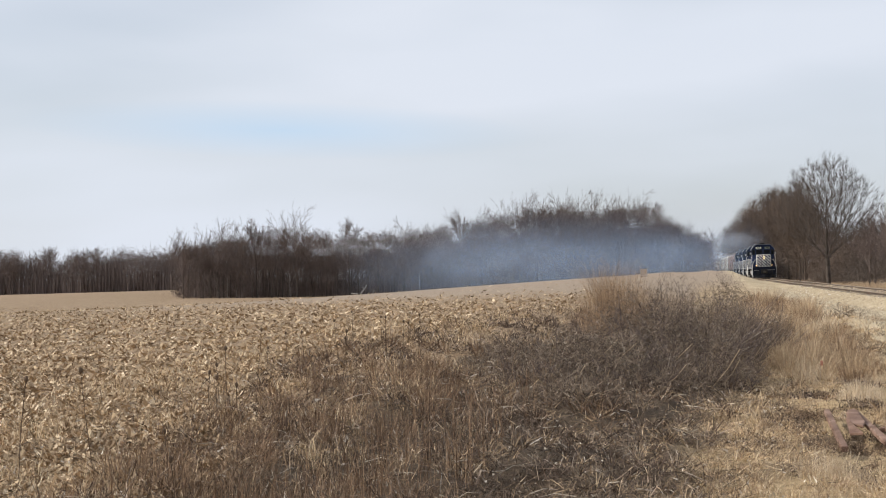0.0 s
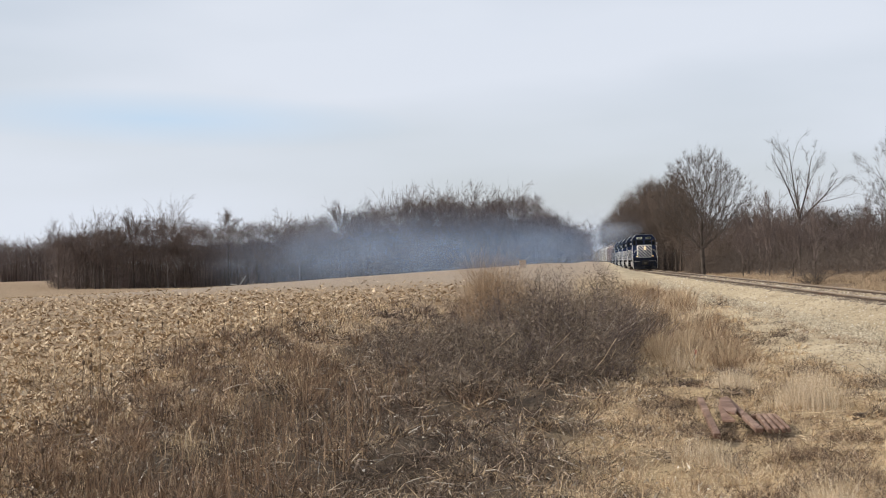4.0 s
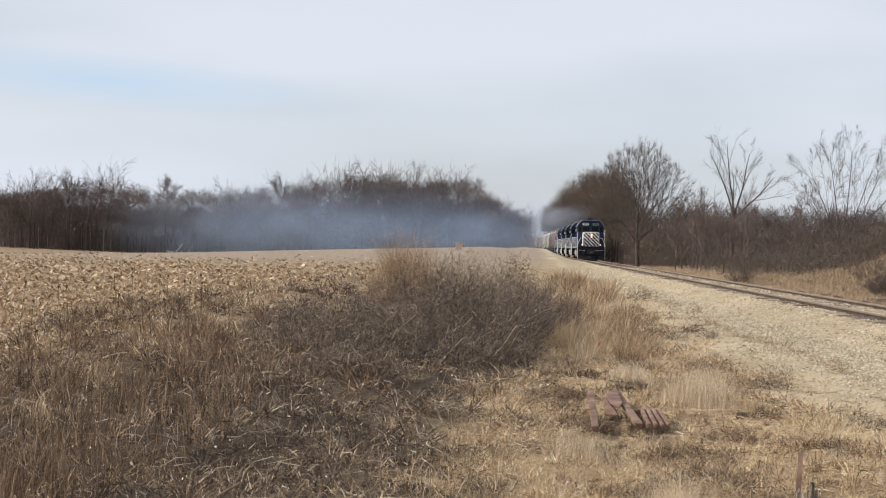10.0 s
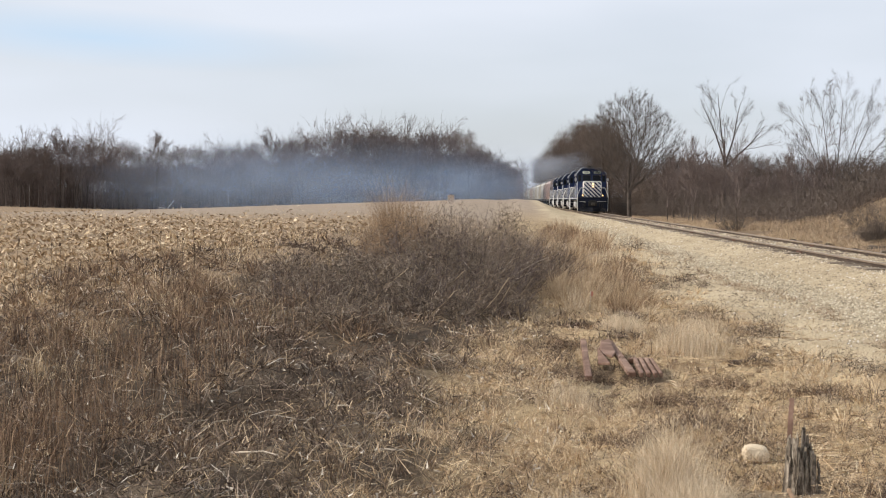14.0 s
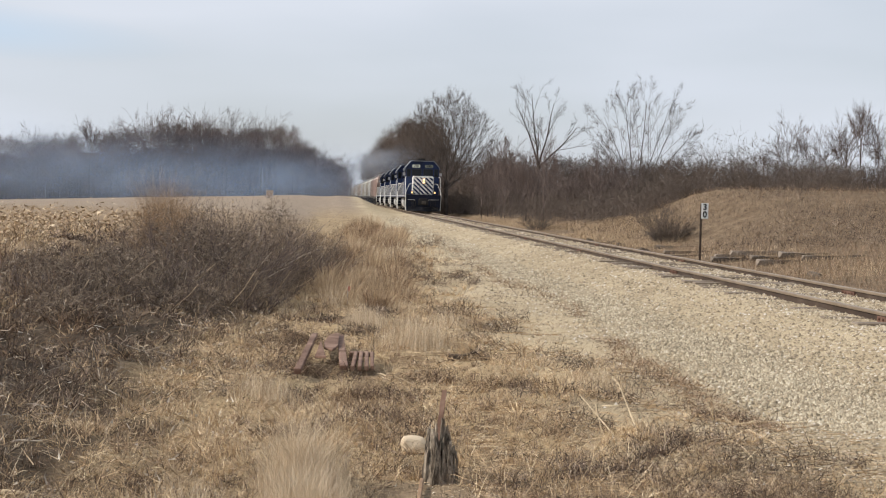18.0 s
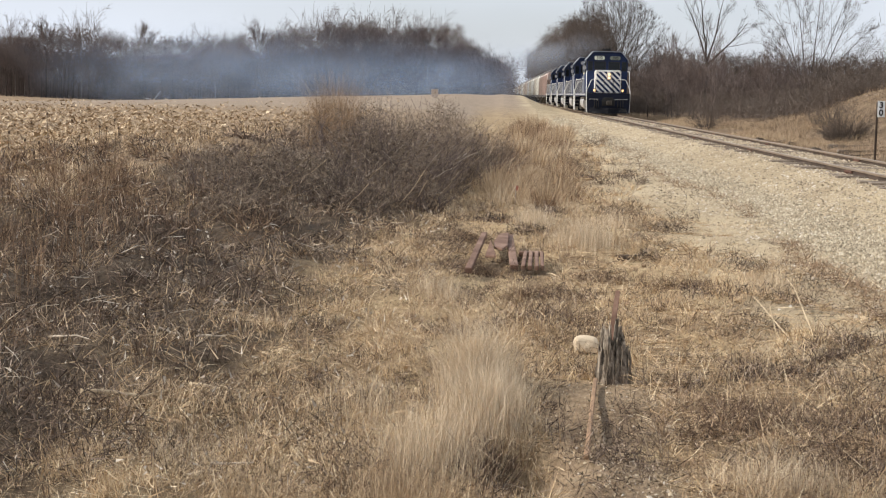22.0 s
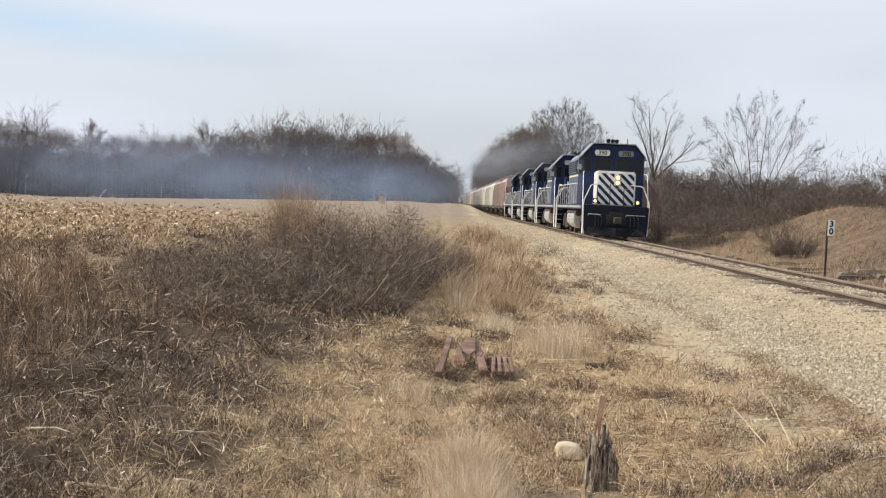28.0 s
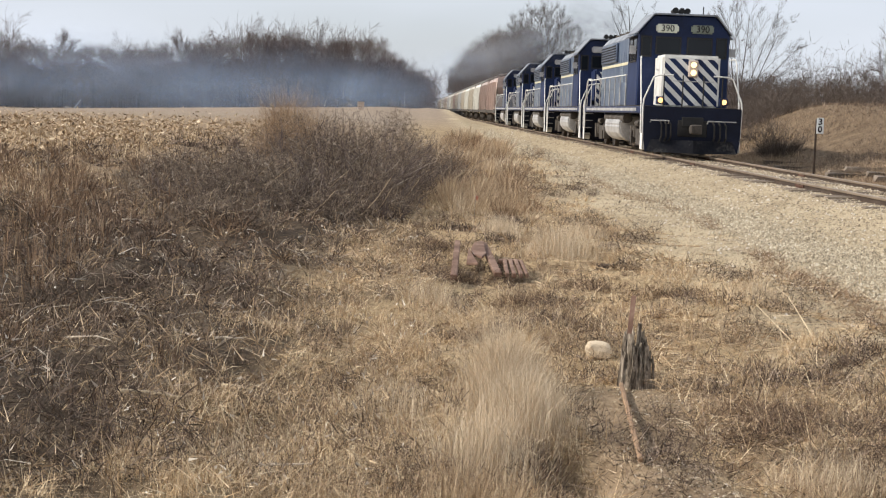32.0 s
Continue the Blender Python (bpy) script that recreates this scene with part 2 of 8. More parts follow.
PILOT = noisy("dark_pilot_paint", [(0.1, (0.004, 0.005, 0.01)), (0.5, (0.006, 0.009, 0.024)), (0.9, (0.022, 0.024, 0.034))], 0.9, 14.0, 0.6, bump=0.1, dist=0.004, spec=0.2)
PLOUGH = noisy("dusty_plough", [(0.2, (0.008, 0.01, 0.02)), (0.5, (0.03, 0.031, 0.038)), (0.85, (0.24, 0.225, 0.21))], 1.1, 12.0, 0.8, bump=0.1, dist=0.004)
# navy with pale dust, raised overall to carry sunlight on the hood sides
NAVYSIDE = noisy("sunlit_dusty_navy", [(0.1, (0.022, 0.034, 0.066)), (0.45, (0.06, 0.086, 0.14)), (0.85, (0.24, 0.28, 0.31))], 0.7, 12.0, 0.35, bump=0.08, dist=0.006, spec=0.6)
# roof grey: dust, plus the sun on the roof slopes put into the colour
LITROOF = noisy("sunlit_dusty_roof", [(0.1, (0.1, 0.11, 0.13)), (0.5, (0.22, 0.235, 0.26)), (0.9, (0.36, 0.37, 0.39))], 0.9, 12.0, 0.5, bump=0.08, dist=0.006)
SILVER = noisy("dusty_silver_paint", [(0.1, (0.22, 0.21, 0.2)), (0.5, (0.42, 0.41, 0.4)), (0.9, (0.6, 0.59, 0.57))], 1.4, 18.0, 0.5, 0.2, bump=0.1, dist=0.005)
WHITE = noisy("white_paint", [(0.1, (0.55, 0.53, 0.48)), (0.5, (0.74, 0.73, 0.69)), (0.9, (0.85, 0.84, 0.8))], 1.8, 20.0, 0.45, bump=0.04, dist=0.003)
BLACK = noisy("grimy_black", tones((0.02, 0.019, 0.018), 0.5), 2.0, 20.0, 0.65, bump=0.2, dist=0.006)
UNDER = noisy("dusty_underframe", [(0.1, (0.03, 0.025, 0.021)), (0.5, (0.075, 0.064, 0.054)), (0.9, (0.16, 0.14, 0.12))], 2.0, 18.0, 0.85, bump=0.3, dist=0.01)
WHEEL = noisy("wheel_steel", tones((0.1, 0.085, 0.075), 0.5), 3.0, 20.0, 0.6, 0.5, bump=0.1, dist=0.004)
LOGWOOD = noisy("dark_brown_log", tones((0.12, 0.082, 0.055), 0.5), 4.0, 30.0, 0.9, bump=0.5, dist=0.008)
YELLOW = noisy("cream_stripe_paint", tones((0.62, 0.56, 0.38), 0.2), 2.0, 15.0, 0.5, bump=0.03, dist=0.003)
ORANGE = noisy("orange_flag_cloth", tones((0.5, 0.2, 0.14), 0.2), 5.0, 40.0, 0.8, bump=0.1, dist=0.002)
TANBOX = noisy("tan_painted_metal", tones((0.52, 0.43, 0.36), 0.15), 2.0, 20.0, 0.6, bump=0.05, dist=0.003)
SIGNWHITE = noisy("sign_enamel", tones((0.78, 0.78, 0.76), 0.12), 6.0, 40.0, 0.45, bump=0.02, dist=0.002)
STICKWOOD = noisy("pale_stick_wood", tones((0.55, 0.43, 0.28), 0.3), 4.0, 30.0, 0.8, bump=0.3, dist=0.004)
HUSKPALE = noisy("bleached_stem", tones((0.5, 0.42, 0.33), 0.3), 4.0, 30.0, 0.85, bump=0.3, dist=0.004)
STALK = noisy("weed_stalk_brown", tones((0.12, 0.08, 0.05), 0.4), 4.0, 30.0, 0.85, bump=0.2, dist=0.003)
BLEACHED = noisy("bleached_wood", tones((0.36, 0.33, 0.3), 0.25), 2.0, 14.0, 0.85, bump=0.3, dist=0.01)
STAKEWOOD = noisy("brown_stake_wood", tones((0.33, 0.21, 0.125), 0.4), 4.0, 30.0, 0.8, bump=0.3, dist=0.004)


def hopper_paint(name, c):
    return noisy(name, [(0.12, tuple(v * 0.5 for v in c)), (0.45, c), (0.9, tuple(min(1, v * 1.25) for v in c))], 0.5, 7.0, 0.6, bump=0.06, dist=0.006)


HOPPERS = [hopper_paint("hopper_pinkish_tan", (0.44, 0.34, 0.295)), hopper_paint("hopper_white", (0.66, 0.64, 0.58)),
           hopper_paint("hopper_tan_grey", (0.52, 0.47, 0.39)), hopper_paint("hopper_brown", (0.38, 0.3, 0.26)), hopper_paint("hopper_light_grey", (0.5, 0.49, 0.47))]


def glow(name, c, s):
    m, n, l, p = node_mat(name)
    p.inputs["Base Color"].default_value = (0.55, 0.55, 0.46, 1)
    p.inputs["Emission Color"].default_value = (*c, 1)
    p.inputs["Emission Strength"].default_value = s
    return m


HEADLAMP = glow("lit_headlamp", (1.0, 0.72, 0.34), 1.7)
DITCHLAMP = glow("lit_ditch_lamp", (1.0, 0.52, 0.16), 1.9)
BOARD = glow("lit_number_board", (0.7, 0.75, 0.62), 0.1)
DIMBOARD = noisy("dim_number_board", tones((0.2, 0.22, 0.18), 0.25), 3.0, 20.0, 0.5, bump=0.03, dist=0.003)
GLASS, _n, _l, _p = node_mat("cab_glass")
_p.inputs["Base Color"].default_value = (0.01, 0.012, 0.015, 1)
_p.inputs["Roughness"].default_value, _p.inputs["Specular IOR Level"].default_value = 0.08, 0.25


def smoke_mat(name, c, strength, scale):
    """Thin smoke: see-through, ragged by noise, fading to nothing at the rim of the puff."""
    m, n, l, p = node_mat(name)
    p.inputs["Base Color"].default_value = (*c, 1)
    p.inputs["Roughness"].default_value, p.inputs["Specular IOR Level"].default_value = 1.0, 0.0
    co = n.new("ShaderNodeTexCoord")
    g = n.new("ShaderNodeTexGradient")
    g.gradient_type = "SPHERICAL"
    l.new(co.outputs["Object"], g.inputs["Vector"])
    a = n.new("ShaderNodeTexNoise")
    a.inputs["Scale"].default_value, a.inputs["Detail"].default_value, a.inputs["Roughness"].default_value = scale, 4.0, 0.55
    oi = n.new("ShaderNodeObjectInfo")
    a.noise_dimensions = "4D"
    k = n.new("ShaderNodeMath")
    k.operation, k.inputs[1].default_value = "MULTIPLY", 40.0
    l.new(oi.outputs["Random"], k.inputs[0])
    l.new(k.outputs[0], a.inputs["W"])
    l.new(co.outputs["Object"], a.inputs["Vector"])
    mr = n.new("ShaderNodeMapRange")
    mr.inputs["From Min"].default_value, mr.inputs["From Max"].default_value = 0.28, 0.7
    l.new(a.outputs[0], mr.inputs["Value"])
    s = n.new("ShaderNodeMath")
    s.operation, s.inputs[1].default_value = "POWER", 1.3
    l.new(g.outputs["Fac"], s.inputs[0])
    mu = n.new("ShaderNodeMath")
    mu.operation = "MULTIPLY"
    l.new(s.outputs[0], mu.inputs[0])
    l.new(mr.outputs[0], mu.inputs[1])
    m2 = n.new("ShaderNodeMath")
    m2.operation, m2.inputs[1].default_value, m2.use_clamp = "MULTIPLY", strength, True
    l.new(mu.outputs[0], m2.inputs[0])
    l.new(m2.outputs[0], p.inputs["Alpha"])
    return m


HAZE = smoke_mat("blue_grey_smoke", (0.43, 0.545, 0.72), 0.155, 1.3)
PLUME = smoke_mat("dark_exhaust_smoke", (0.34, 0.355, 0.39), 0.55, 1.9)


# ---- mesh helpers ----
def fast_mesh(name, verts, faces, mats, smooth=False, index=None):
    """A mesh from arrays of places and of faces with one number of corners."""
    verts, faces = np.asarray(verts, np.float32), np.asarray(faces, np.int32)
    k = faces.shape[1]
    me = bpy.data.meshes.new(name)
    me.vertices.add(len(verts))
    me.vertices.foreach_set("co", verts.ravel())
    me.loops.add(faces.size)
    me.loops.foreach_set("vertex_index", faces.ravel())
    me.polygons.add(len(faces))
    me.polygons.foreach_set("loop_start", np.arange(0, faces.size, k, dtype=np.int32))
    if index is not None:
        me.polygons.foreach_set("material_index", np.asarray(index, np.int32))
    if smooth:
        me.polygons.foreach_set("use_smooth", np.ones(len(faces), bool))
    for m in (mats if isinstance(mats, (list, tuple)) else [mats]):
        me.materials.append(m)
    me.update(calc_edges=True)
    return me


def tubes(p0, p1, r0, r1, sides):
    """Tapered open tubes from places p0 to p1, all in one pair of arrays."""
    p0, p1 = np.asarray(p0, float), np.asarray(p1, float)
    r0, r1 = np.asarray(r0, float)[:, None], np.asarray(r1, float)[:, None]
    d = p1 - p0
    d /= np.linalg.norm(d, axis=1, keepdims=True) + 1e-9
    ref = np.where(np.abs(d[:, 2:3]) > 0.9, np.array([[1.0, 0, 0]]), np.array([[0, 0, 1.0]]))
    u = np.cross(d, ref)
    u /= np.linalg.norm(u, axis=1, keepdims=True) + 1e-9
    v = np.cross(d, u)
    rings = []
    for s in range(sides):
        a = 2 * math.pi * s / sides
        w = u * math.cos(a) + v * math.sin(a)
        rings += [p0 + w * r0, p1 + w * r1]
    verts = np.stack(rings, 1).reshape(-1, 3)
    n = len(p0)
    base = (np.arange(n) * 2 * sides)[:, None]
    f = []
    for s in range(sides):
        e = (s + 1) % sides
        f.append(base + np.array([[2 * s, 2 * e, 2 * e + 1, 2 * s + 1]]))
    return verts, np.concatenate(f)


def blades(base, height, width, lean, rng, bend=0.5):
    """Curved blades of grass: three triangles each. lean: how far the tip strays, as a share of the height."""
    n = len(base)
    a = rng.uniform(0, 2 * math.pi, n)
    side = np.stack([np.cos(a), np.sin(a), 0 * a], 1) * (width * 0.5)[:, None]
    b = rng.uniform(0, 2 * math.pi, n)
    out = np.stack([np.cos(b), np.sin(b), 0 * b], 1) * (lean * height)[:, None]
    up = np.stack([0 * a, 0 * a, height], 1)
    mid = base + up * 0.55 + out * (1 - bend) * 0.5
    tip = base + up * np.sqrt(np.clip(1 - 0.6 * lean[:, None] ** 2, 0.08, 1)) + out
    verts = np.stack([base - side, base + side, mid - side * 0.7, mid + side * 0.7, tip], 1).reshape(-1, 3)
    o = (np.arange(n) * 5)[:, None]
    faces = np.concatenate([o + np.array([[0, 1, 3]]), o + np.array([[0, 3, 2]]), o + np.array([[2, 3, 4]])])
    return verts, faces


def needles(p, length, width, rng, up=0.5, aim=None):
    """Slender twigs, one thin triangle each, in all directions with a share of upward pull."""
    n = len(p)
    d = rng.normal(0, 1, (n, 3)) if aim is None else aim + rng.normal(0, 0.6, (n, 3))
    d[:, 2] = d[:, 2] + up
    d /= np.linalg.norm(d, axis=1, keepdims=True) + 1e-9
    s = np.cross(d, rng.normal(0, 1, (n, 3)))
    s /= np.linalg.norm(s, axis=1, keepdims=True) + 1e-9
    s *= (width * 0.5)[:, None]
    v = np.stack([p - s, p + s, p + d * length[:, None]], 1).reshape(-1, 3)
    return v, np.arange(3 * n).reshape(-1, 3)


def sprays(base, way, length, width, rng, droop=0.35):
    """Curved strips that leave base along way and sag towards their tips: three triangles each."""
    way = way / (np.linalg.norm(way, axis=1, keepdims=True) + 1e-9)
    side = np.cross(way, rng.normal(0, 1, way.shape))
    side /= np.linalg.norm(side, axis=1, keepdims=True) + 1e-9
    side *= (width * 0.5)[:, None]
    L = length[:, None]
    fall = np.array([[0, 0, 1.0]]) * L * droop
    mid, tip = base + way * L * 0.55 - fall * 0.25, base + way * L - fall
    v = np.stack([base - side, base + side, mid - side * 0.9, mid + side * 0.9, tip], 1).reshape(-1, 3)
    o = (np.arange(len(base)) * 5)[:, None]
    return v, np.concatenate([o + np.array([[0, 1, 3]]), o + np.array([[0, 3, 2]]), o + np.array([[2, 3, 4]])])


def crowns(rng, cx, cy, cz, rx, rz, per):
    """Places and outward ways within many crowns: ellipsoids round the given centres."""
    n = len(cx)
    u = rng.normal(0, 1, (n, per, 3))
    u /= np.linalg.norm(u, axis=2, keepdims=True)
    r = rng.uniform(0, 1, (n, per, 1)) ** 0.5
    e = u * r
    p = np.stack([cx[:, None] + e[..., 0] * rx[:, None], cy[:, None] + e[..., 1] * rx[:, None], cz[:, None] + e[..., 2] * rz[:, None]], -1)
    return p.reshape(-1, 3), u.reshape(-1, 3)


def add_box(bm, c, s, rot=None):
    m = Matrix.Translation(c) @ (rot if rot else Matrix.Identity(4)) @ Matrix.Diagonal((*s, 1))
    r = bmesh.ops.create_cube(bm, size=1.0, matrix=m)
    return r["verts"]


def add_tube(bm, pts, r, n=6):
    """A round bar along a line of places, with closed ends."""
    for a, b in zip(pts[:-1], pts[1:]):
        a, b = Vector(a), Vector(b)
        d = b - a
        m = Matrix.Translation((a + b) / 2) @ d.to_track_quat("Z", "Y").to_matrix().to_4x4()
        bmesh.ops.create_cone(bm, cap_ends=True, segments=n, radius1=r, radius2=r, depth=d.length + r * 0.6, matrix=m)


def add_cyl(bm, a, b, r, r2=None, n=12):
    a, b = Vector(a), Vector(b)
    d = b - a
    m = Matrix.Translation((a + b) / 2) @ d.to_track_quat("Z", "Y").to_matrix().to_4x4()
    bmesh.ops.create_cone(bm, cap_ends=True, segments=n, radius1=r, radius2=r if r2 is None else r2, depth=d.length, matrix=m)


def add_prism(bm, outline, y0, y1):
    """A closed prism along y from an outline of (x, z) places."""
    a = [bm.verts.new((x, y0, z)) for x, z in outline]
    b = [bm.verts.new((x, y1, z)) for x, z in outline]
    bm.faces.new(a)
    bm.faces.new(b[::-1])
    for i in range(len(a)):
        j = (i + 1) % len(a)
        bm.faces.new((a[i], b[i], b[j], a[j]))


def soften(bm, w, seg=1):
    bmesh.ops.recalc_face_normals(bm, faces=bm.faces)
    bmesh.ops.bevel(bm, geom=[e for e in bm.edges if e.is_manifold and e.calc_face_angle(0) > 0.5], offset=w, segments=seg, affect="EDGES", clamp_overlap=True)


def part(name, bm, material, parent, label=""):
    me = bpy.data.meshes.new(name)
    bmesh.ops.recalc_face_normals(bm, faces=bm.faces)
    bm.to_mesh(me)
    bm.free()
    for m in (material if isinstance(material, (list, tuple)) else [material]):
        me.materials.append(m)
    ob = new(name, me)
    ob.parent = parent
    if label:
        tagged(ob, label)
    return ob


def thing(name, label, category, group="", kind="", at=None):
    ob = tagged(new(name), label, category, group, kind)
    if at is not None:
        ob.matrix_basis = at
    return ob


def mesh_part(name, me, parent, label=""):
    ob = new(name, me)
    ob.parent = parent
    if label:
        tagged(ob, label)
    return ob


# ---- the lie of the land ----
XC, GAUGE, RAIL_Z = 10.117, 1.435, 0.07           # middle of the track, rail spacing, top of the rails


def smooth(a, b, v):
    t = np.clip((v - a) / (b - a), 0, 1)
    return t * t * (3 - 2 * t)


MOUND = 1.95


def land(x, y):
    """Height of the ground."""
    x, y = np.asarray(x, float), np.asarray(y, float)
    z = np.interp(x, [-400, -60, -30, -8, -5, -2.5, -1, 0.5, 2, 4, 5, 6.4, 7.6, 8.4, 8.8, 11.45, 11.9, 12.6, 14, 17, 30, 80, 400],
                  [1.0, -0.2, 0.0, 0.05, 0.0, -0.12, -0.3, -0.52, -0.64, -0.6, -0.55, -0.48, -0.4, -0.19, -0.065, -0.065, -0.17, -0.36, -0.3, 0.08, 0.2, 0.6, 3.0])
    z = z + smooth(80, 200, y) * np.interp(x, [-110, -85, -63, -45, -30, -20, -8, -1, 3, 5.5, 7.4, 8.4, 8.75], [0, -0.6, -0.9, -0.45, 0.15, 0.55, 0.95, 1.5, 1.95, 1.75, 0.8, 0.15, 0])
    z = z + 0.55 * smooth(200, 330, y) * (1 - smooth(-115, -80, x))
    z = z + MOUND * smooth(15.2, 19.8, x) * np.exp(-((y - 66) / 14.0) ** 2)
    rough = 0.05 * np.sin(x * 1.9 + 0.7 * np.sin(y * 0.8)) * np.sin(y * 1.3 + 0.5 * x) + 0.03 * np.sin(x * 4.1 + y * 2.7)
    rough = rough * (1 - smooth(36, 70, y))
    flat = smooth(5.5, 7.5, x) * (1 - smooth(13, 15, x))
    hump = 0.075 * np.sin(x * 3.7 + 1.9 * np.sin(y * 1.1)) * np.sin(y * 2.3 + 1.3 * np.sin(x * 1.7)) + 0.04 * np.sin(x * 7.9 + y * 3.1) * np.sin(y * 5.3 - x * 2.0)
    hump = hump * smooth(-7.5, -4.0, x) * (1 - smooth(0.2, 2.0, x)) * (1 - smooth(34, 50, y))
    # an eroded gully runs down the bank
    gully = -0.36 * np.exp(-((x + 2.1 + 0.322 * (y - 21.3)) / 0.36) ** 2) * np.exp(-((y - 21.6) / 4.0) ** 2)
    # a small washed-out hole beside the bare dirt, and low swells in the dry grass
    hole = -0.42 * np.exp(-((x - 2.6) / 0.18) ** 2 - ((y - 7.98) / 0.4) ** 2)
    hole = hole - 0.14 * np.exp(-((x - 2.24) / 0.2) ** 2 - ((y - 15.6) / 0.6) ** 2)
    hole = hole - 0.09 * np.exp(-((x - 2.45) / 0.3) ** 2 - ((y - 17.6) / 1.3) ** 2)
    hole = hole + 0.05 * np.exp(-((x - 3.02) / 0.3) ** 2 - ((y - 8.85) / 0.6) ** 2)
    swell = 0.035 * np.sin(x * 2.9 + 1.1 * np.sin(y * 0.9)) * np.sin(y * 1.9 + x) * smooth(1.0, 2.0, x) * (1 - smooth(5.0, 6.6, x)) * (1 - smooth(30, 45, y))
    return z + rough * (1 - 0.9 * flat) * (1 - 0.8 * smooth(12.5, 15.5, x)) + hump + gully + hole + swell


# ---- ground ----
def ground_material():
    m, n, l, p = node_mat("ground_cover")
    geo, sep = n.new("ShaderNodeNewGeometry"), n.new("ShaderNodeSeparateXYZ")
    l.new(geo.outputs["Position"], sep.inputs[0])

    def nz(scale, detail=5.0, rough=0.55):
        t = n.new("ShaderNodeTexNoise")
        t.inputs["Scale"].default_value, t.inputs["Detail"].default_value, t.inputs["Roughness"].default_value = scale, detail, rough
        l.new(geo.outputs["Position"], t.inputs["Vector"])
        return t.outputs[0]

    def math_node(op, a, b=None, clamp=False):
        k = n.new("ShaderNodeMath")
        k.operation, k.use_clamp = op, clamp
        for i, v in enumerate((a, b)):
            if v is None:
                continue
            if isinstance(v, (int, float)):
                k.inputs[i].default_value = v
            else:
                l.new(v, k.inputs[i])
        return k.outputs[0]

    def span(v, a, b):
        k = n.new("ShaderNodeMapRange")
        k.interpolation_type = "SMOOTHSTEP"
        k.inputs["From Min"].default_value, k.inputs["From Max"].default_value = a, b
        l.new(v, k.inputs["Value"])
        return k.outputs[0]

    def blend(f, a, b):
        k = n.new("ShaderNodeMixRGB")
        l.new(f, k.inputs[0])
        l.new(a, k.inputs[1])
        l.new(b, k.inputs[2])
        return k.outputs[0]

    def shade(src, stops):
        r = ramp(n, stops)
        l.new(src, r.inputs[0])
        return r.outputs[0]

    coarse, mid, fine = nz(0.18), nz(1.6), nz(14.0, 4.0, 0.7)
    grit = nz(45.0, 3.0, 0.7)
    x = math_node("ADD", sep.outputs["X"], math_node("MULTIPLY", math_node("SUBTRACT", nz(0.5), 0.5), 3.0))
    speck = math_node("ADD", math_node("MULTIPLY", mid, 0.5), math_node("MULTIPLY", fine, 0.6))
    field = shade(speck, [(0.3, (0.12, 0.078, 0.046)), (0.5, (0.23, 0.16, 0.1)), (0.62, (0.34, 0.25, 0.16)), (0.8, (0.52, 0.42, 0.29))])
    # paler crop ground far off, its tone also lifted to stand for smoke haze
    far_hazy = shade(speck, [(0.3, (0.19, 0.14, 0.1)), (0.5, (0.285, 0.222, 0.163)), (0.62, (0.34, 0.27, 0.203)), (0.8, (0.46, 0.38, 0.29))])
    field = blend(math_node("MULTIPLY", span(sep.outputs["X"], -60, -28), span(math_node("ADD", sep.outputs["Y"], math_node("MULTIPLY", coarse, 40.0)), 100, 145)), field, far_hazy)
    bank = shade(speck, [(0.3, (0.024, 0.018, 0.013)), (0.55, (0.085, 0.062, 0.042)), (0.8, (0.24, 0.18, 0.12))])
    grass = shade(speck, [(0.32, (0.11, 0.076, 0.047)), (0.5, (0.29, 0.207, 0.125)), (0.62, (0.44, 0.33, 0.19)), (0.8, (0.66, 0.53, 0.33))])
    gsum = math_node("ADD", math_node("MULTIPLY", coarse, 0.35), math_node("ADD", math_node("MULTIPLY", grit, 0.5), math_node("MULTIPLY", mid, 0.25)))
    gravel = shade(gsum, [(0.34, (0.16, 0.125, 0.08)), (0.5, (0.41, 0.325, 0.21)), (0.72, (0.62, 0.515, 0.355))])
    near = math_node("SUBTRACT", 1.0, span(sep.outputs["Y"], 34, 46))
    c = blend(math_node("MULTIPLY", span(x, -4.4, -2.4), near), field, bank)
    c = blend(math_node("MULTIPLY", span(x, 0.2, 1.6), math_node("SUBTRACT", 1.0, span(sep.outputs["Y"], 100, 150))), c, grass)
    c = blend(span(x, 3.9, 5.6), c, gravel)
    brown = shade(speck, [(0.3, (0.08, 0.055, 0.034)), (0.55, (0.18, 0.127, 0.08)), (0.8, (0.34, 0.255, 0.165))])
    c = blend(span(x, 12.4, 13.6), c, brown)
    dirt = shade(speck, [(0.3, (0.1, 0.068, 0.042)), (0.5, (0.225, 0.16, 0.1)), (0.75, (0.4, 0.3, 0.195))])
    lane = math_node("MULTIPLY", math_node("MULTIPLY", span(sep.outputs["X"], 2.55, 2.8), math_node("SUBTRACT", 1.0, span(x, 3.2, 3.7))), math_node("SUBTRACT", 1.0, span(sep.outputs["Y"], 9.5, 11.5)))
    soil = shade(speck, [(0.3, (0.055, 0.04, 0.027)), (0.55, (0.15, 0.11, 0.074)), (0.8, (0.32, 0.24, 0.16))])
    bare = math_node("MULTIPLY", math_node("MULTIPLY", span(sep.outputs["X"], 3.3, 3.9), math_node("SUBTRACT", 1.0, span(x, 5.2, 6.4))), math_node("SUBTRACT", 1.0, span(sep.outputs["Y"], 9.5, 12.5)))
    c = blend(math_node("MULTIPLY", bare, span(mid, 0.4, 0.54)), c, soil)
    c = blend(lane, c, dirt)
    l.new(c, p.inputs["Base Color"])
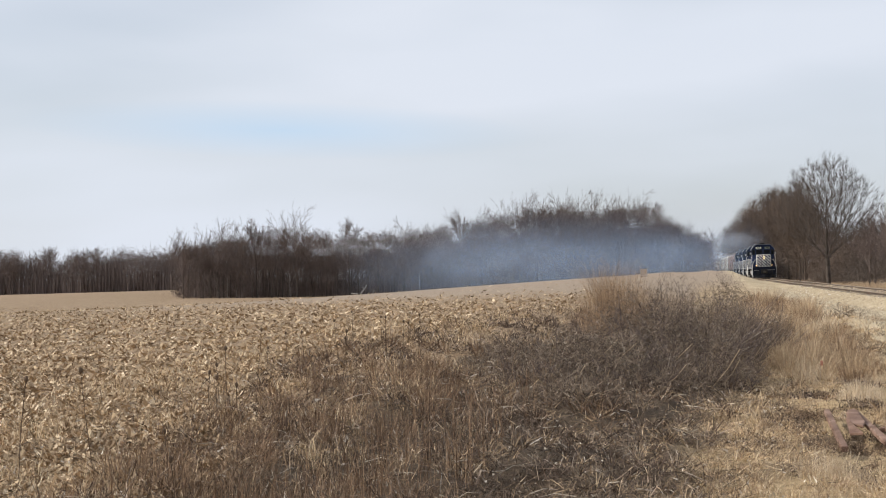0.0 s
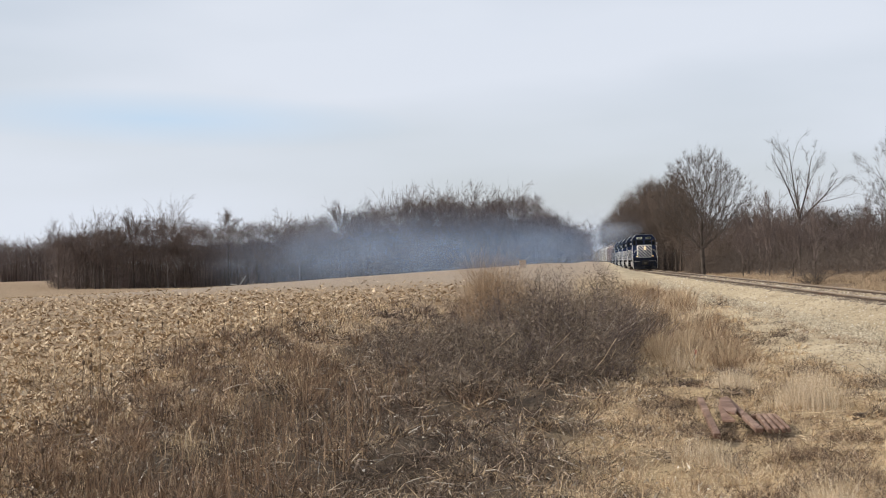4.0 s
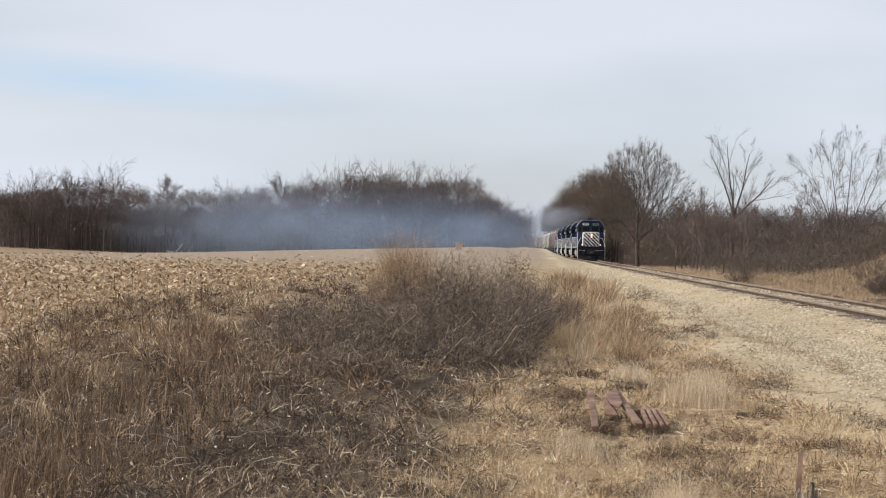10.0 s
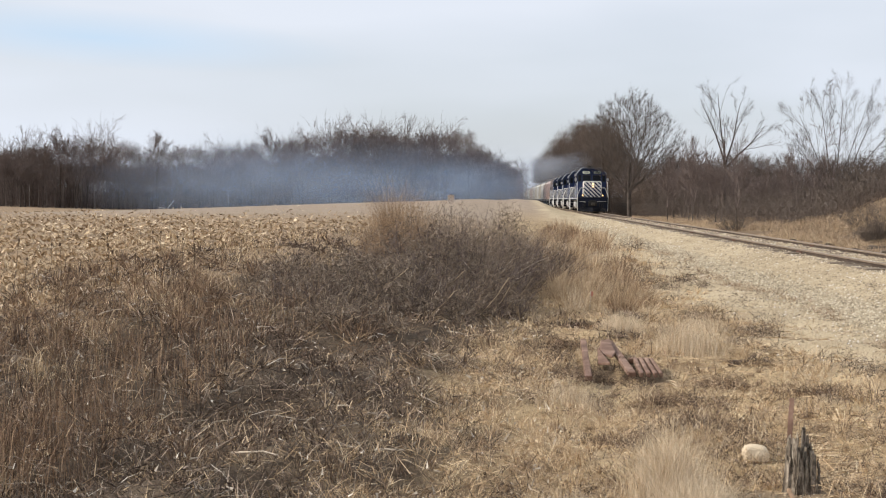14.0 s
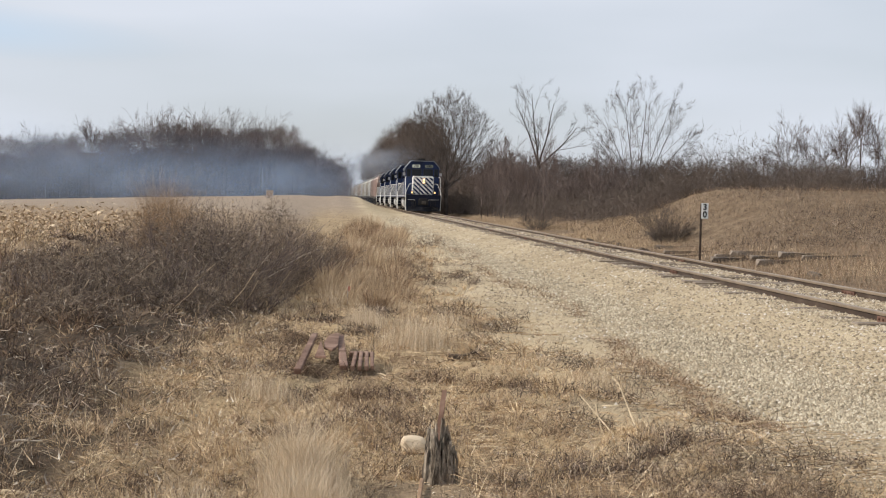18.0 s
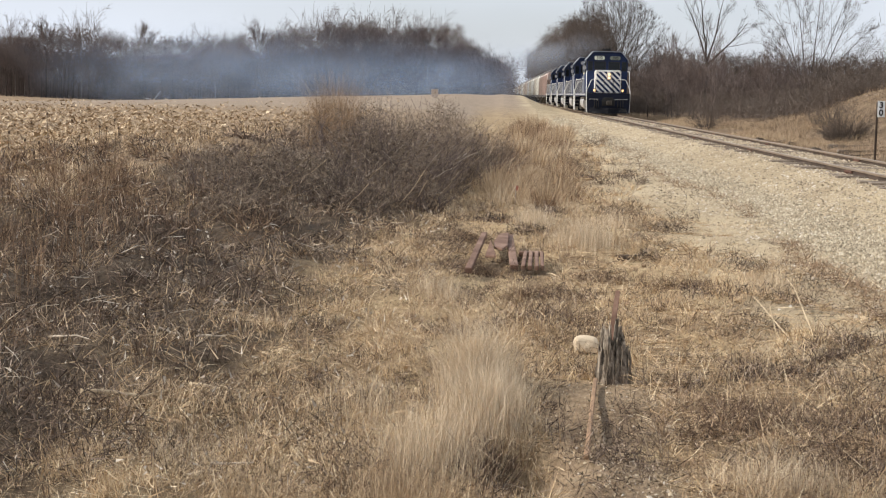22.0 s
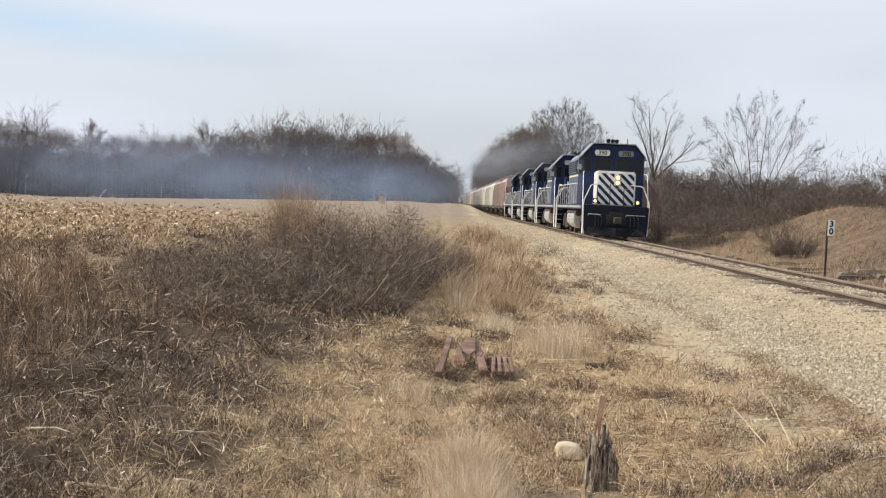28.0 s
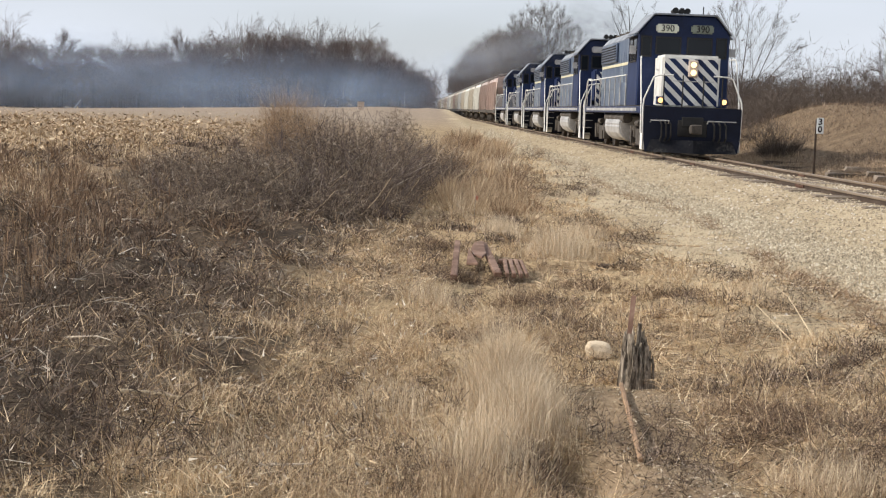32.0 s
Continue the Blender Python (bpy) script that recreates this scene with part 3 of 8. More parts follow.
    p.inputs["Roughness"].default_value, p.inputs["Specular IOR Level"].default_value = 0.95, 0.15
    bp = n.new("ShaderNodeBump")
    bp.inputs["Strength"].default_value, bp.inputs["Distance"].default_value = 0.7, 0.06
    l.new(math_node("ADD", fine, math_node("MULTIPLY", grit, 0.5)), bp.inputs["Height"])
    l.new(bp.outputs[0], p.inputs["Normal"])
    return m


def build_ground():
    xs = np.concatenate([np.linspace(-1600, -140, 24)[:-1], np.linspace(-140, -14, 64)[:-1], np.arange(-14, -7, 0.3), np.arange(-7, 3, 0.11), np.arange(3, 14, 0.2), np.linspace(14, 70, 90), np.linspace(80, 1600, 26)])
    ys = np.concatenate([np.linspace(-80, 4, 16)[:-1], np.arange(4, 34, 0.16), np.geomspace(34, 420, 150), np.geomspace(440, 3600, 24)])
    gx, gy = np.meshgrid(xs, ys)
    v = np.stack([gx, gy, land(gx, gy)], -1).reshape(-1, 3)
    w = len(xs)
    i = (np.arange(len(ys) - 1)[:, None] * w + np.arange(w - 1)[None]).ravel()
    f = np.stack([i, i + 1, i + w + 1, i + w], 1)
    ob = new("ground", fast_mesh("ground", v, f, ground_material(), smooth=True))
    tagged(ob, "rolling ground of corn stubble, dry grass and pale gravel", "ground", kind="structure")
    return ob


build_ground()


# ---- track ----
def build_track():
    for side, x in (("near", XC - GAUGE / 2 - 0.036), ("far", XC + GAUGE / 2 + 0.036)):
        rail = thing("rail", "worn brown steel rail spiked to timber ties", "rail", "rails of the track", at=pose(0, 0, RAIL_Z))
        bm = bmesh.new()
        add_prism(bm, [(x - 0.07, -0.17), (x + 0.07, -0.17), (x + 0.07, -0.158), (x + 0.012, -0.14), (x + 0.009, -0.045), (x - 0.009, -0.045), (x - 0.012, -0.14), (x - 0.07, -0.158)], -30, 900)
        part("web_and_foot", bm, RAILSIDE, rail, "rust-brown rail web and foot")
        bm = bmesh.new()
        add_prism(bm, [(x - 0.033, -0.045), (x + 0.033, -0.045), (x + 0.037, -0.03), (x + 0.037, -0.008), (x + 0.03, 0), (x - 0.03, 0), (x - 0.037, -0.008), (x - 0.037, -0.03)], -30, 900)
        part("rail_head", bm, RAILTOP, rail, "dull worn rail head")
        rng = random.Random(3 if side == "near" else 4)
        y = 18.4 if side == "near" else 24.2
        while y < 150:
            for s in (-1, 1):
                bm = bmesh.new()
                add_box(bm, (x + s * 0.022, y, -0.092), (0.025, 0.62, 0.075))
                for k in (-0.22, -0.08, 0.08, 0.22):
                    add_cyl(bm, (x + s * 0.03, y + k, -0.09), (x + s * 0.055, y + k, -0.09), 0.016, n=6)
                part("joint_bar", bm, JOINT, rail, "bolted rusty joint bar")
            y += 11.9
    bm = bmesh.new()
    add_box(bm, (0, 0, 0), (2.55, 0.23, 0.16))
    soften(bm, 0.012)
    tie_me = bpy.data.meshes.new("tie")
    bm.to_mesh(tie_me)
    bm.free()
    tie_me.materials.append(TIE)
    bed = thing("tie_bed", "row of weathered timber ties half sunk in ballast", "ties", kind="structure", at=pose(0, 0, RAIL_Z))
    rng = random.Random(8)
    far_v, far_f = [], []
    for i in range(800):
        y = 6 + i * 0.53 + rng.uniform(-0.05, 0.05)
        off, yaw, dz = rng.uniform(-0.09, 0.09), rng.uniform(-1.6, 1.6), rng.uniform(-0.03, 0.035)
        if i < 290:
            ob = new("tie", tie_me)
            ob.parent = bed
            ob.matrix_basis = pose(XC + off, y, -0.205 + dz, 0, 0, yaw)
        else:
            b = len(far_v)
            for dx, dy, dzz in ((-1.27, -0.115, -0.305), (1.27, -0.115, -0.305), (1.27, 0.115, -0.305), (-1.27, 0.115, -0.305), (-1.27, -0.115, -0.15), (1.27, -0.115, -0.15), (1.27, 0.115, -0.15), (-1.27, 0.115, -0.15)):
                far_v.append((XC + off + dx, y + dy, dzz + dz))
            far_f += [(b + 4, b + 5, b + 6, b + 7), (b, b + 1, b + 5, b + 4), (b + 1, b + 2, b + 6, b + 5), (b + 2, b + 3, b + 7, b + 6), (b + 3, b, b + 4, b + 7)]
    ob = mesh_part("far_ties", fast_mesh("far_ties", far_v, far_f, TIE), bed)
    tagged(ob, kind="stuff")


build_track()


# ---- train ----
def add_truck(owner, y, axles, wheel_r, spin, parts):
    """A bogie under its vehicle: frame, and a wheelset for each axle."""
    half = 1.05
    bm = bmesh.new()
    for s in (-1, 1):
        add_box(bm, (s * half, y, 0.62), (0.16, axles[-1] - axles[0] + 1.1, 0.3))
        add_box(bm, (s * (half + 0.02), y, 0.42), (0.2, 0.9, 0.34))
        for a in axles:
            add_box(bm, (s * (half + 0.06), y + a, 0.5), (0.2, 0.34, 0.4))
            for k in (-0.42, 0.42):
                add_cyl(bm, (s * (half + 0.05), y + a + k, 0.5), (s * (half + 0.05), y + a + k, 0.85), 0.09, n=8)
        add_cyl(bm, (s * (half + 0.12), y - 0.5, 0.95), (s * (half + 0.12), y + 0.3, 0.95), 0.1, n=8)
    add_box(bm, (0, y, 0.72), (2.0, 0.6, 0.3))
    truck = part("truck", bm, UNDER, owner, "dusty cast truck frame with springs")
    for a in axles:
        bm = bmesh.new()
        for s in (-1, 1):
            add_cyl(bm, (s * 0.66, 0, 0), (s * 0.80, 0, 0), wheel_r, n=20)
            add_cyl(bm, (s * 0.64, 0, 0), (s * 0.67, 0, 0), wheel_r + 0.025, n=20)
            add_cyl(bm, (s * 0.79, 0, 0), (s * 0.82, 0, 0), wheel_r * 0.3, n=10)
            for k in range(3):
                q = k * 2.094
                add_box(bm, (s * 0.803, math.cos(q) * wheel_r * 0.55, math.sin(q) * wheel_r * 0.55), (0.02, 0.1, 0.1))
        add_cyl(bm, (-0.9, 0, 0), (0.9, 0, 0), 0.09, n=10)
        w = part("wheelset", bm, WHEEL, truck, "steel wheels on their axle")
        w.location = (0, y + a, wheel_r + 0.004)
        parts.append(w)
    return truck


def rail_posts(owner, x, y0, y1, z0, z1, n, material, label):
    for i in range(n):
        y = y0 + (y1 - y0) * i / (n - 1)
        bm = bmesh.new()
        add_tube(bm, [(x, y, z0), (x, y, z1)], 0.022, 6)
        part("handrail_post", bm, material, owner, label if i == 0 else "")


DIGITS = "390"


def text_mesh(word, size, depth=0.004, bold=0.0):
    cu = bpy.data.curves.new("text", "FONT")
    cu.body, cu.size, cu.extrude, cu.align_x, cu.align_y = word, size, depth, "CENTER", "CENTER"
    cu.offset = size * bold
    ob = bpy.data.objects.new("text", cu)
    scene.collection.objects.link(ob)
    bpy.context.view_layer.update()
    me = bpy.data.meshes.new_from_object(ob.evaluated_get(bpy.context.evaluated_depsgraph_get()))
    bpy.data.objects.remove(ob)
    return me


def build_locomotive(lead):
    """Road switcher, front at y = 0 facing -y, rail top at z = 0."""
    L = 17.6
    loco = thing("locomotive", "navy blue diesel locomotive with white-striped nose and lit headlights" if lead else "trailing navy blue diesel locomotive with pale side stripe", "locomotive", "locomotives of the train")
    wheels = []
    DK = 1.5                                      # walkway height
    bm = bmesh.new()
    add_box(bm, (0, L / 2 + 0.25, DK - 0.11), (3.0, L - 0.9, 0.22))
    add_box(bm, (0, L / 2, DK - 0.42), (1.4, L - 1.6, 0.5))
    soften(bm, 0.02)
    part("underframe", bm, NAVY, loco, "navy underframe and walkway")
    bm = bmesh.new()
    add_box(bm, (0, L / 2 + 0.25, DK + 0.012), (2.96, L - 1.0, 0.02))
    part("walkway_tread", bm, UNDER, loco, "dusty walkway plates")
    for s in (-1, 1):
        bm = bmesh.new()
        add_box(bm, (s * 1.512, L / 2 + 0.25, DK - 0.1), (0.012, L - 3.4, 0.1))
        part("sill_stripe", bm, SILVER, loco, "pale stripe along the sill")
    # pilots with plough, coupler and hoses
    for end, s in ((0.0, 1), (L, -1)):
        bm = bmesh.new()
        add_prism(bm, [(-1.48, 0.5), (-1.42, 0.14), (1.42, 0.14), (1.48, 0.5), (1.5, DK), (-1.5, DK)], end + s * 0.3, end + s * 0.42)
        pil = part("pilot", bm, PILOT, loco, "dark navy pilot plate")
        bm = bmesh.new()
        v = [(-1.42, 0.34, 0.5), (0, 0.02, 0.5), (1.42, 0.34, 0.5), (-1.4, 0.3, 0.12), (0, -0.06, 0.1), (1.4, 0.3, 0.12)]
        q = [bm.verts.new((x, end + s * y, z)) for x, y, z in v]
        bm.faces.new((q[0], q[1], q[4], q[3]))
        bm.faces.new((q[1], q[2], q[5], q[4]))
        bmesh.ops.solidify(bm, geom=bm.faces[:], thickness=0.03)
        part("plough_blade", bm, PLOUGH, pil, "scuffed dusty plough blade")
        bm = bmesh.new()
        add_box(bm, (0, end + s * 0.12, 0.84), (0.2, 0.55, 0.2))
        add_box(bm, (0.05, end - s * 0.18, 0.84), (0.3, 0.26, 0.3))
        add_box(bm, (-0.12, end - s * 0.3, 0.84), (0.1, 0.2, 0.28))
        soften(bm, 0.03)
        part("coupler", bm, UNDER, loco, "dusty knuckle coupler")
        bm = bmesh.new()
        add_box(bm, (0, end + s * 0.28, 1.06), (0.66, 0.06, 0.3))
        add_box(bm, (0, end + s * 0.3, 0.86), (0.9, 0.05, 0.5))
        soften(bm, 0.015)
        part("coupler_pocket", bm, BLACK, loco, "black coupler pocket")
        for hx in (-1.0, -0.86, -0.72, 0.62, 0.8, 0.98):
            bm = bmesh.new()
            add_tube(bm, [(hx, end + s * 0.3, 1.08), (hx + 0.03, end + s * 0.14, 0.96), (hx + 0.04, end + s * 0.12, 0.62), (hx, end + s * 0.2, 0.46)], 0.026, 6)
            part("air_hose", bm, BLACK, loco, "black rubber air hose")
        bm = bmesh.new()
        add_tube(bm, [(-1.3, end + s * 0.25, 1.02), (-1.3, end + s * 0.12, 1.08), (-0.75, end + s * 0.12, 1.08), (-0.75, end + s * 0.25, 1.0)], 0.018, 6)
        part("uncoupling_lever", bm, SILVER, loco, "bent steel uncoupling lever")
        bm = bmesh.new()
        add_tube(bm, [(0.45, end + s * 0.25, 1.02), (0.45, end + s * 0.12, 1.1), (1.3, end + s * 0.12, 1.1)], 0.018, 6)
        part("uncoupling_lever", bm, SILVER, loco, "bent steel uncoupling lever")
        for sx in (-1, 1):
            bm = bmesh.new()
            for k, z in enumerate((0.34, 0.64, 0.94, 1.22)):
                add_box(bm, (sx * (1.36 - 0.02 * k), end + s * (0.62 + 0.02 * k), z), (0.3, 0.34, 0.035))
            add_box(bm, (sx * 1.49, end + s * 0.46, 0.8), (0.03, 0.05, 1.2))
            add_box(bm, (sx * 1.49, end + s * 0.82, 0.8), (0.03, 0.05, 1.2))
            part("corner_steps", bm, SILVER, loco, "grey-white corner steps")
            bm = bmesh.new()
            add_box(bm, (sx * 1.5, end + s * 0.64, 0.42), (0.03, 0.42, 0.5))
            add_box(bm, (sx * 1.36, end + s * 0.45, 0.3), (0.28, 0.03, 0.26))
            soften(bm, 0.01)
            part("step_plate", bm, WHITE, loco, "scuffed white plate round the lowest step")
            # white handrails from steps up to the end railing
            bm = bmesh.new()
            add_tube(bm, [(sx * 1.5, end + s * 0.42, 0.62), (sx * 1.52, end + s * 0.42, 1.5), (sx * 1.5, end + s * 0.46, 1.72), (sx * 1.22, end + s * 0.48, 2.4), (sx * 1.08, end + s * 0.48, 2.46), (sx * 0.62, end + s * 0.48, 2.48)], 0.024, 6)
            part("end_handrail", bm, WHITE, loco, "white bent end handrail")
            bm = bmesh.new()
            top = 3.05 if end == 0 else 2.6
            add_tube(bm, [(sx * 1.5, end + s * 0.86, 0.66), (sx * 1.52, end + s * 0.88, 1.6), (sx * 1.5, end + s * 1.45, top - 0.12), (sx * 1.48, end + s * 1.55, top), (sx * 1.42, end + s * 2.1, top)], 0.024, 6)
            part("step_handrail", bm, WHITE, loco, "white step handrail")
        for px in (-0.9, -0.32, 0.32, 0.9):
            bm = bmesh.new()
            add_tube(bm, [(px, end + s * 0.48, DK), (px, end + s * 0.48, 2.48)], 0.022, 6)
            part("railing_post", bm, BLACK, loco, "dark end railing post")
        bm = bmesh.new()
        add_tube(bm, [(-0.62, end + s * 0.48, 2.3), (0.62, end + s * 0.48, 2.3)], 0.014, 5)
        part("end_chain", bm, SILVER, loco, "end railing chain")
    # short hood (nose)
    NF, NW, NZ = 0.95, 0.9, 3.12
    bm = bmesh.new()
    add_box(bm, (0, (NF + 2.5) / 2, (DK + NZ) / 2), (NW * 2, 2.5 - NF, NZ - DK))
    soften(bm, 0.07, 2)
    nose = part("nose", bm, WHITE if lead else NAVY, loco, "low nose with white face" if lead else "navy low nose")
    # slanting stripes laid on the nose face
    bm = bmesh.new()
    for k in range(-6, 7):
        x0 = k * 0.4
        poly = [Vector((x0, 0, DK - 0.1)), Vector((x0 + 0.2, 0, DK - 0.1)), Vector((x0 + 0.2 - 1.9, 0, NZ + 0.1)), Vector((x0 - 1.9, 0, NZ + 0.1))]
        clip = [(v.x + 0.95, v.z) for v in poly]
        for axis, bound, sign in ((0, -NW + 0.07, 1), (0, NW - 0.07, -1), (1, DK + 0.06, 1), (1, NZ - 0.12, -1)):
            out = []
            for i, a in enumerate(clip):
                b = clip[(i + 1) % len(clip)]
                ia, ib = (a[axis] - bound) * sign >= 0, (b[axis] - bound) * sign >= 0
                if ia:
                    out.append(a)
                if ia != ib:
                    f = (bound - a[axis]) / (b[axis] - a[axis])
                    out.append((a[0] + f * (b[0] - a[0]), a[1] + f * (b[1] - a[1])))
            clip = out
            if len(clip) < 3:
                break
        if len(clip) >= 3:
            add_prism(bm, clip, NF - 0.006, NF + 0.002)
    part("nose_stripe", bm, NAVY if lead else WHITE, nose, "slanting navy stripes" if lead else "slanting white stripes")
    bm = bmesh.new()
    add_box(bm, (0.05, NF - 0.05, 2.7), (0.3, 0.12, 0.52))
    soften(bm, 0.03)
    part("headlight_housing", bm, TANBOX if lead else NAVY, nose, "tan headlight housing" if lead else "headlight housing")
    for z in (2.82, 2.58):
        bm = bmesh.new()
        add_cyl(bm, (0.05, NF - 0.135, z), (0.05, NF - 0.1, z), 0.09, n=16)
        part("headlight", bm, HEADLAMP if lead else GLASS, nose, "lit warm headlight" if lead else "")
    for sx in (-1, 1):
        bm = bmesh.new()
        add_box(bm, (sx * 0.98, 0.62, DK + 0.2), (0.24, 0.2, 0.24))
        soften(bm, 0.02)
        part("ditch_light_box", bm, NAVY, loco, "ditch light box on the deck")
        bm = bmesh.new()
        add_cyl(bm, (sx * 0.98, 0.5, DK + 0.2), (sx * 0.98, 0.52, DK + 0.2), 0.08, n=14)
        part("ditch_light", bm, DITCHLAMP if lead else GLASS, loco, "lit amber ditch light" if lead else "")
    # cab
    C0, C1, CW = 2.5, 4.75, 1.46
    bm = bmesh.new()
    add_prism(bm, [(-CW, DK), (CW, DK), (CW, 3.86), (0.98, 4.42), (-0.98, 4.42), (-CW, 3.86)], C0, C1)
    soften(bm, 0.04)
    cab = part("cab", bm, NAVY, loco, "navy cab with sloped roof edges")
    bm = bmesh.new()
    add_prism(bm, [(-CW - 0.05, 3.83), (-1.0, 4.425), (1.0, 4.425), (CW + 0.05, 3.83), (CW + 0.05, 3.87), (1.0, 4.475), (-1.0, 4.475), (-CW - 0.05, 3.87)], C0 - 0.14, C1 + 0.02)
    part("cab_roof", bm, LITROOF, cab, "dusty cab roof with overhang, painted pale as if sunlit")
    for wx, ww, z, h in ((-0.5, 0.78, 3.46, 0.52), (0.5, 0.78, 3.46, 0.52), (-1.2, 0.3, 3.42, 0.62), (1.2, 0.3, 3.42, 0.62)):
        bm = bmesh.new()
        for a, b in (((wx - ww / 2, z), (0.05, h + 0.05)), ((wx + ww / 2, z), (0.05, h + 0.05))):
            add_box(bm, (a[0], C0 - 0.008, a[1]), (b[0], 0.03, b[1]))
        for zz in (z - h / 2, z + h / 2):
            add_box(bm, (wx, C0 - 0.009, zz), (ww, 0.032, 0.05))
        win = part("windshield", bm, BLACK, loco, "dark windshield in rubber frame")
        bm = bmesh.new()
        add_box(bm, (wx, C0 - 0.004, z), (ww - 0.03, 0.014, h - 0.03))
        part("glass", bm, GLASS, win)
    for s in (-1, 1):
        for y, w in ((3.15, 0.72), (4.05, 0.72)):
            bm = bmesh.new()
            for a in (-w / 2, w / 2):
                add_box(bm, (s * (CW + 0.004), y + a, 3.32), (0.03, 0.05, 0.75))
            for zz in (2.95, 3.69):
                add_box(bm, (s * (CW + 0.005), y, zz), (0.032, w, 0.05))
            win = part("side_window", bm, BLACK, loco, "cab side window")
            bm = bmesh.new()
            add_box(bm, (s * (CW + 0.002), y, 3.32), (0.014, w - 0.04, 0.72))
            part("glass", bm, GLASS, win)
        bm = bmesh.new()
        add_box(bm, (s * (CW + 0.07), 3.6, 3.78), (0.16, 1.9, 0.03), Matrix.Rotation(s * 0.5, 4, "Y"))
        part("window_awning", bm, NAVYSIDE, cab, "sheet awning over the side windows")
        bm = bmesh.new()
        add_box(bm, (s * (CW + 0.14), 2.72, 3.3), (0.2, 0.05, 0.26))
        add_box(bm, (s * (CW + 0.05), 2.72, 3.3), (0.1, 0.03, 0.04))
        part("mirror", bm, SILVER, cab, "small side mirror")
        bm = bmesh.new()
        add_box(bm, (s * 0.56, C0 - 0.05, 4.0), (0.72, 0.14, 0.27))
        soften(bm, 0.05, 2)
        nb = part("number_board", bm, (BOARD if s < 0 else DIMBOARD) if lead else SILVER, loco, ("lit cream number board" if s < 0 else "dim number board") if lead else "unlit number board")
        if lead:
            me = text_mesh(DIGITS, 0.29, bold=0.012)
            me.materials.append(BLACK)
            ob = new("number", me)
            ob.parent = nb
            ob.matrix_basis = Matrix.Translation((s * 0.56, C0 - 0.124, 3.995)) @ pose(0, 0, 0, 90, 0, 0)
    bm = bmesh.new()
    for k, hx in enumerate((-0.22, 0.0, 0.2)):
        add_cyl(bm, (hx - 0.05, 3.1 - 0.3 + 0.1 * k, 4.6), (hx - 0.05, 3.5, 4.6), 0.1, 0.05, n=10)
    add_box(bm, (-0.04, 3.3, 4.5), (0.5, 0.3, 0.06))
    part("air_horn", bm, BLACK, cab, "black air horn cluster")
    bm = bmesh.new()
    add_tube(bm, [(0.66, 3.0, 4.45), (0.66, 3.0, 4.75)], 0.02, 6)
    part("antenna", bm, BLACK, cab)
    # long hood
    HW, H1 = 0.92, 16.4
    bm = bmesh.new()
    add_prism(bm, [(-HW, DK), (HW, DK), (HW, 3.95), (0.7, 4.2), (-0.7, 4.2), (-HW, 3.95)], C1 + 0.01, H1)
    soften(bm, 0.03)
    hood = part("long_hood", bm, NAVYSIDE, loco, "long hood in dusty navy, lightened as if sunlit")
    bm = bmesh.new()
    add_prism(bm, [(-HW - 0.004, 3.95), (-0.7, 4.205), (0.7, 4.205), (HW + 0.004, 3.95), (HW + 0.004, 3.97), (0.7, 4.225), (-0.7, 4.225), (-HW - 0.004, 3.97)], C1 + 0.03, H1 - 0.02)
    part("hood_roof", bm, LITROOF, hood, "dusty hood roof, painted pale as if sunlit")
    y = C1 + 0.5
    while y < 11.2:
        for s in (-1, 1):
            bm = bmesh.new()
            add_box(bm, (s * (HW + 0.008), y, 2.55), (0.02, 0.62, 1.85))
            soften(bm, 0.006)
            d = part("hood_door", bm, NAVYSIDE, loco, "louvred hood door")
            bm = bmesh.new()
            add_box(bm, (s * (HW + 0.024), y + 0.22, 2.5), (0.02, 0.04, 0.16))
            part("door_latch", bm, SILVER, d)
        y += 0.68
    for s in (-1, 1):
        bm = bmesh.new()
        add_box(bm, (s * (HW + 0.026), 10.4, 3.06), (0.014, 11.2, 0.1))
        part("hood_stripe", bm, YELLOW, hood, "pale cream stripe along the hood")
        for k in range(5):
            bm = bmesh.new()
            add_box(bm, (s * (HW + 0.026), 6.6 + k * 0.42, 2.5), (0.012, 0.24, 0.62), Matrix.Rotation(0.35, 4, "X"))
            part("side_mark", bm, WHITE, hood, "worn white painted mark")
        for yy, w in ((5.7, 1.2), (7.6, 1.2)):
            bm = bmesh.new()
            add_box(bm, (s * (HW + 0.02), yy, 3.58), (0.05, w, 0.56))
            for k in range(5):
                add_box(bm, (s * (HW + 0.05), yy, 3.36 + k * 0.11), (0.03, w, 0.03), Matrix.Rotation(s * 0.5, 4, "Y"))
            part("intake_grille", bm, BLACK, hood, "black intake grille")
        bm = bmesh.new()
        add_box(bm, (s * (HW + 0.04), 13.7, 3.55), (0.1, 4.6, 0.72))
        soften(bm, 0.03)
        rad = part("radiator", bm, NAVYSIDE, loco, "radiator section")
        for k in range(6):
            bm = bmesh.new()
            add_box(bm, (s * (HW + 0.1), 13.7, 3.3 + k * 0.1), (0.03, 4.3, 0.04), Matrix.Rotation(s * 0.5, 4, "Y"))
            part("shutter_slat", bm, BLACK, rad)
        # walkway handrail with posts
        bm = bmesh.new()
        add_tube(bm, [(s * 1.46, 4.9, 2.55), (s * 1.46, 16.6, 2.55), (s * 1.46, 16.95, 2.2)], 0.022, 6)
        part("side_handrail", bm, WHITE, loco, "white side handrail")
        rail_posts(loco, s * 1.46, 5.0, 16.5, DK, 2.55, 9, SILVER, "grey handrail post")
        bm = bmesh.new()
        add_box(bm, (s * 1.2, 6.3, DK + 0.42), (0.5, 2.3, 0.8))
        soften(bm, 0.04)
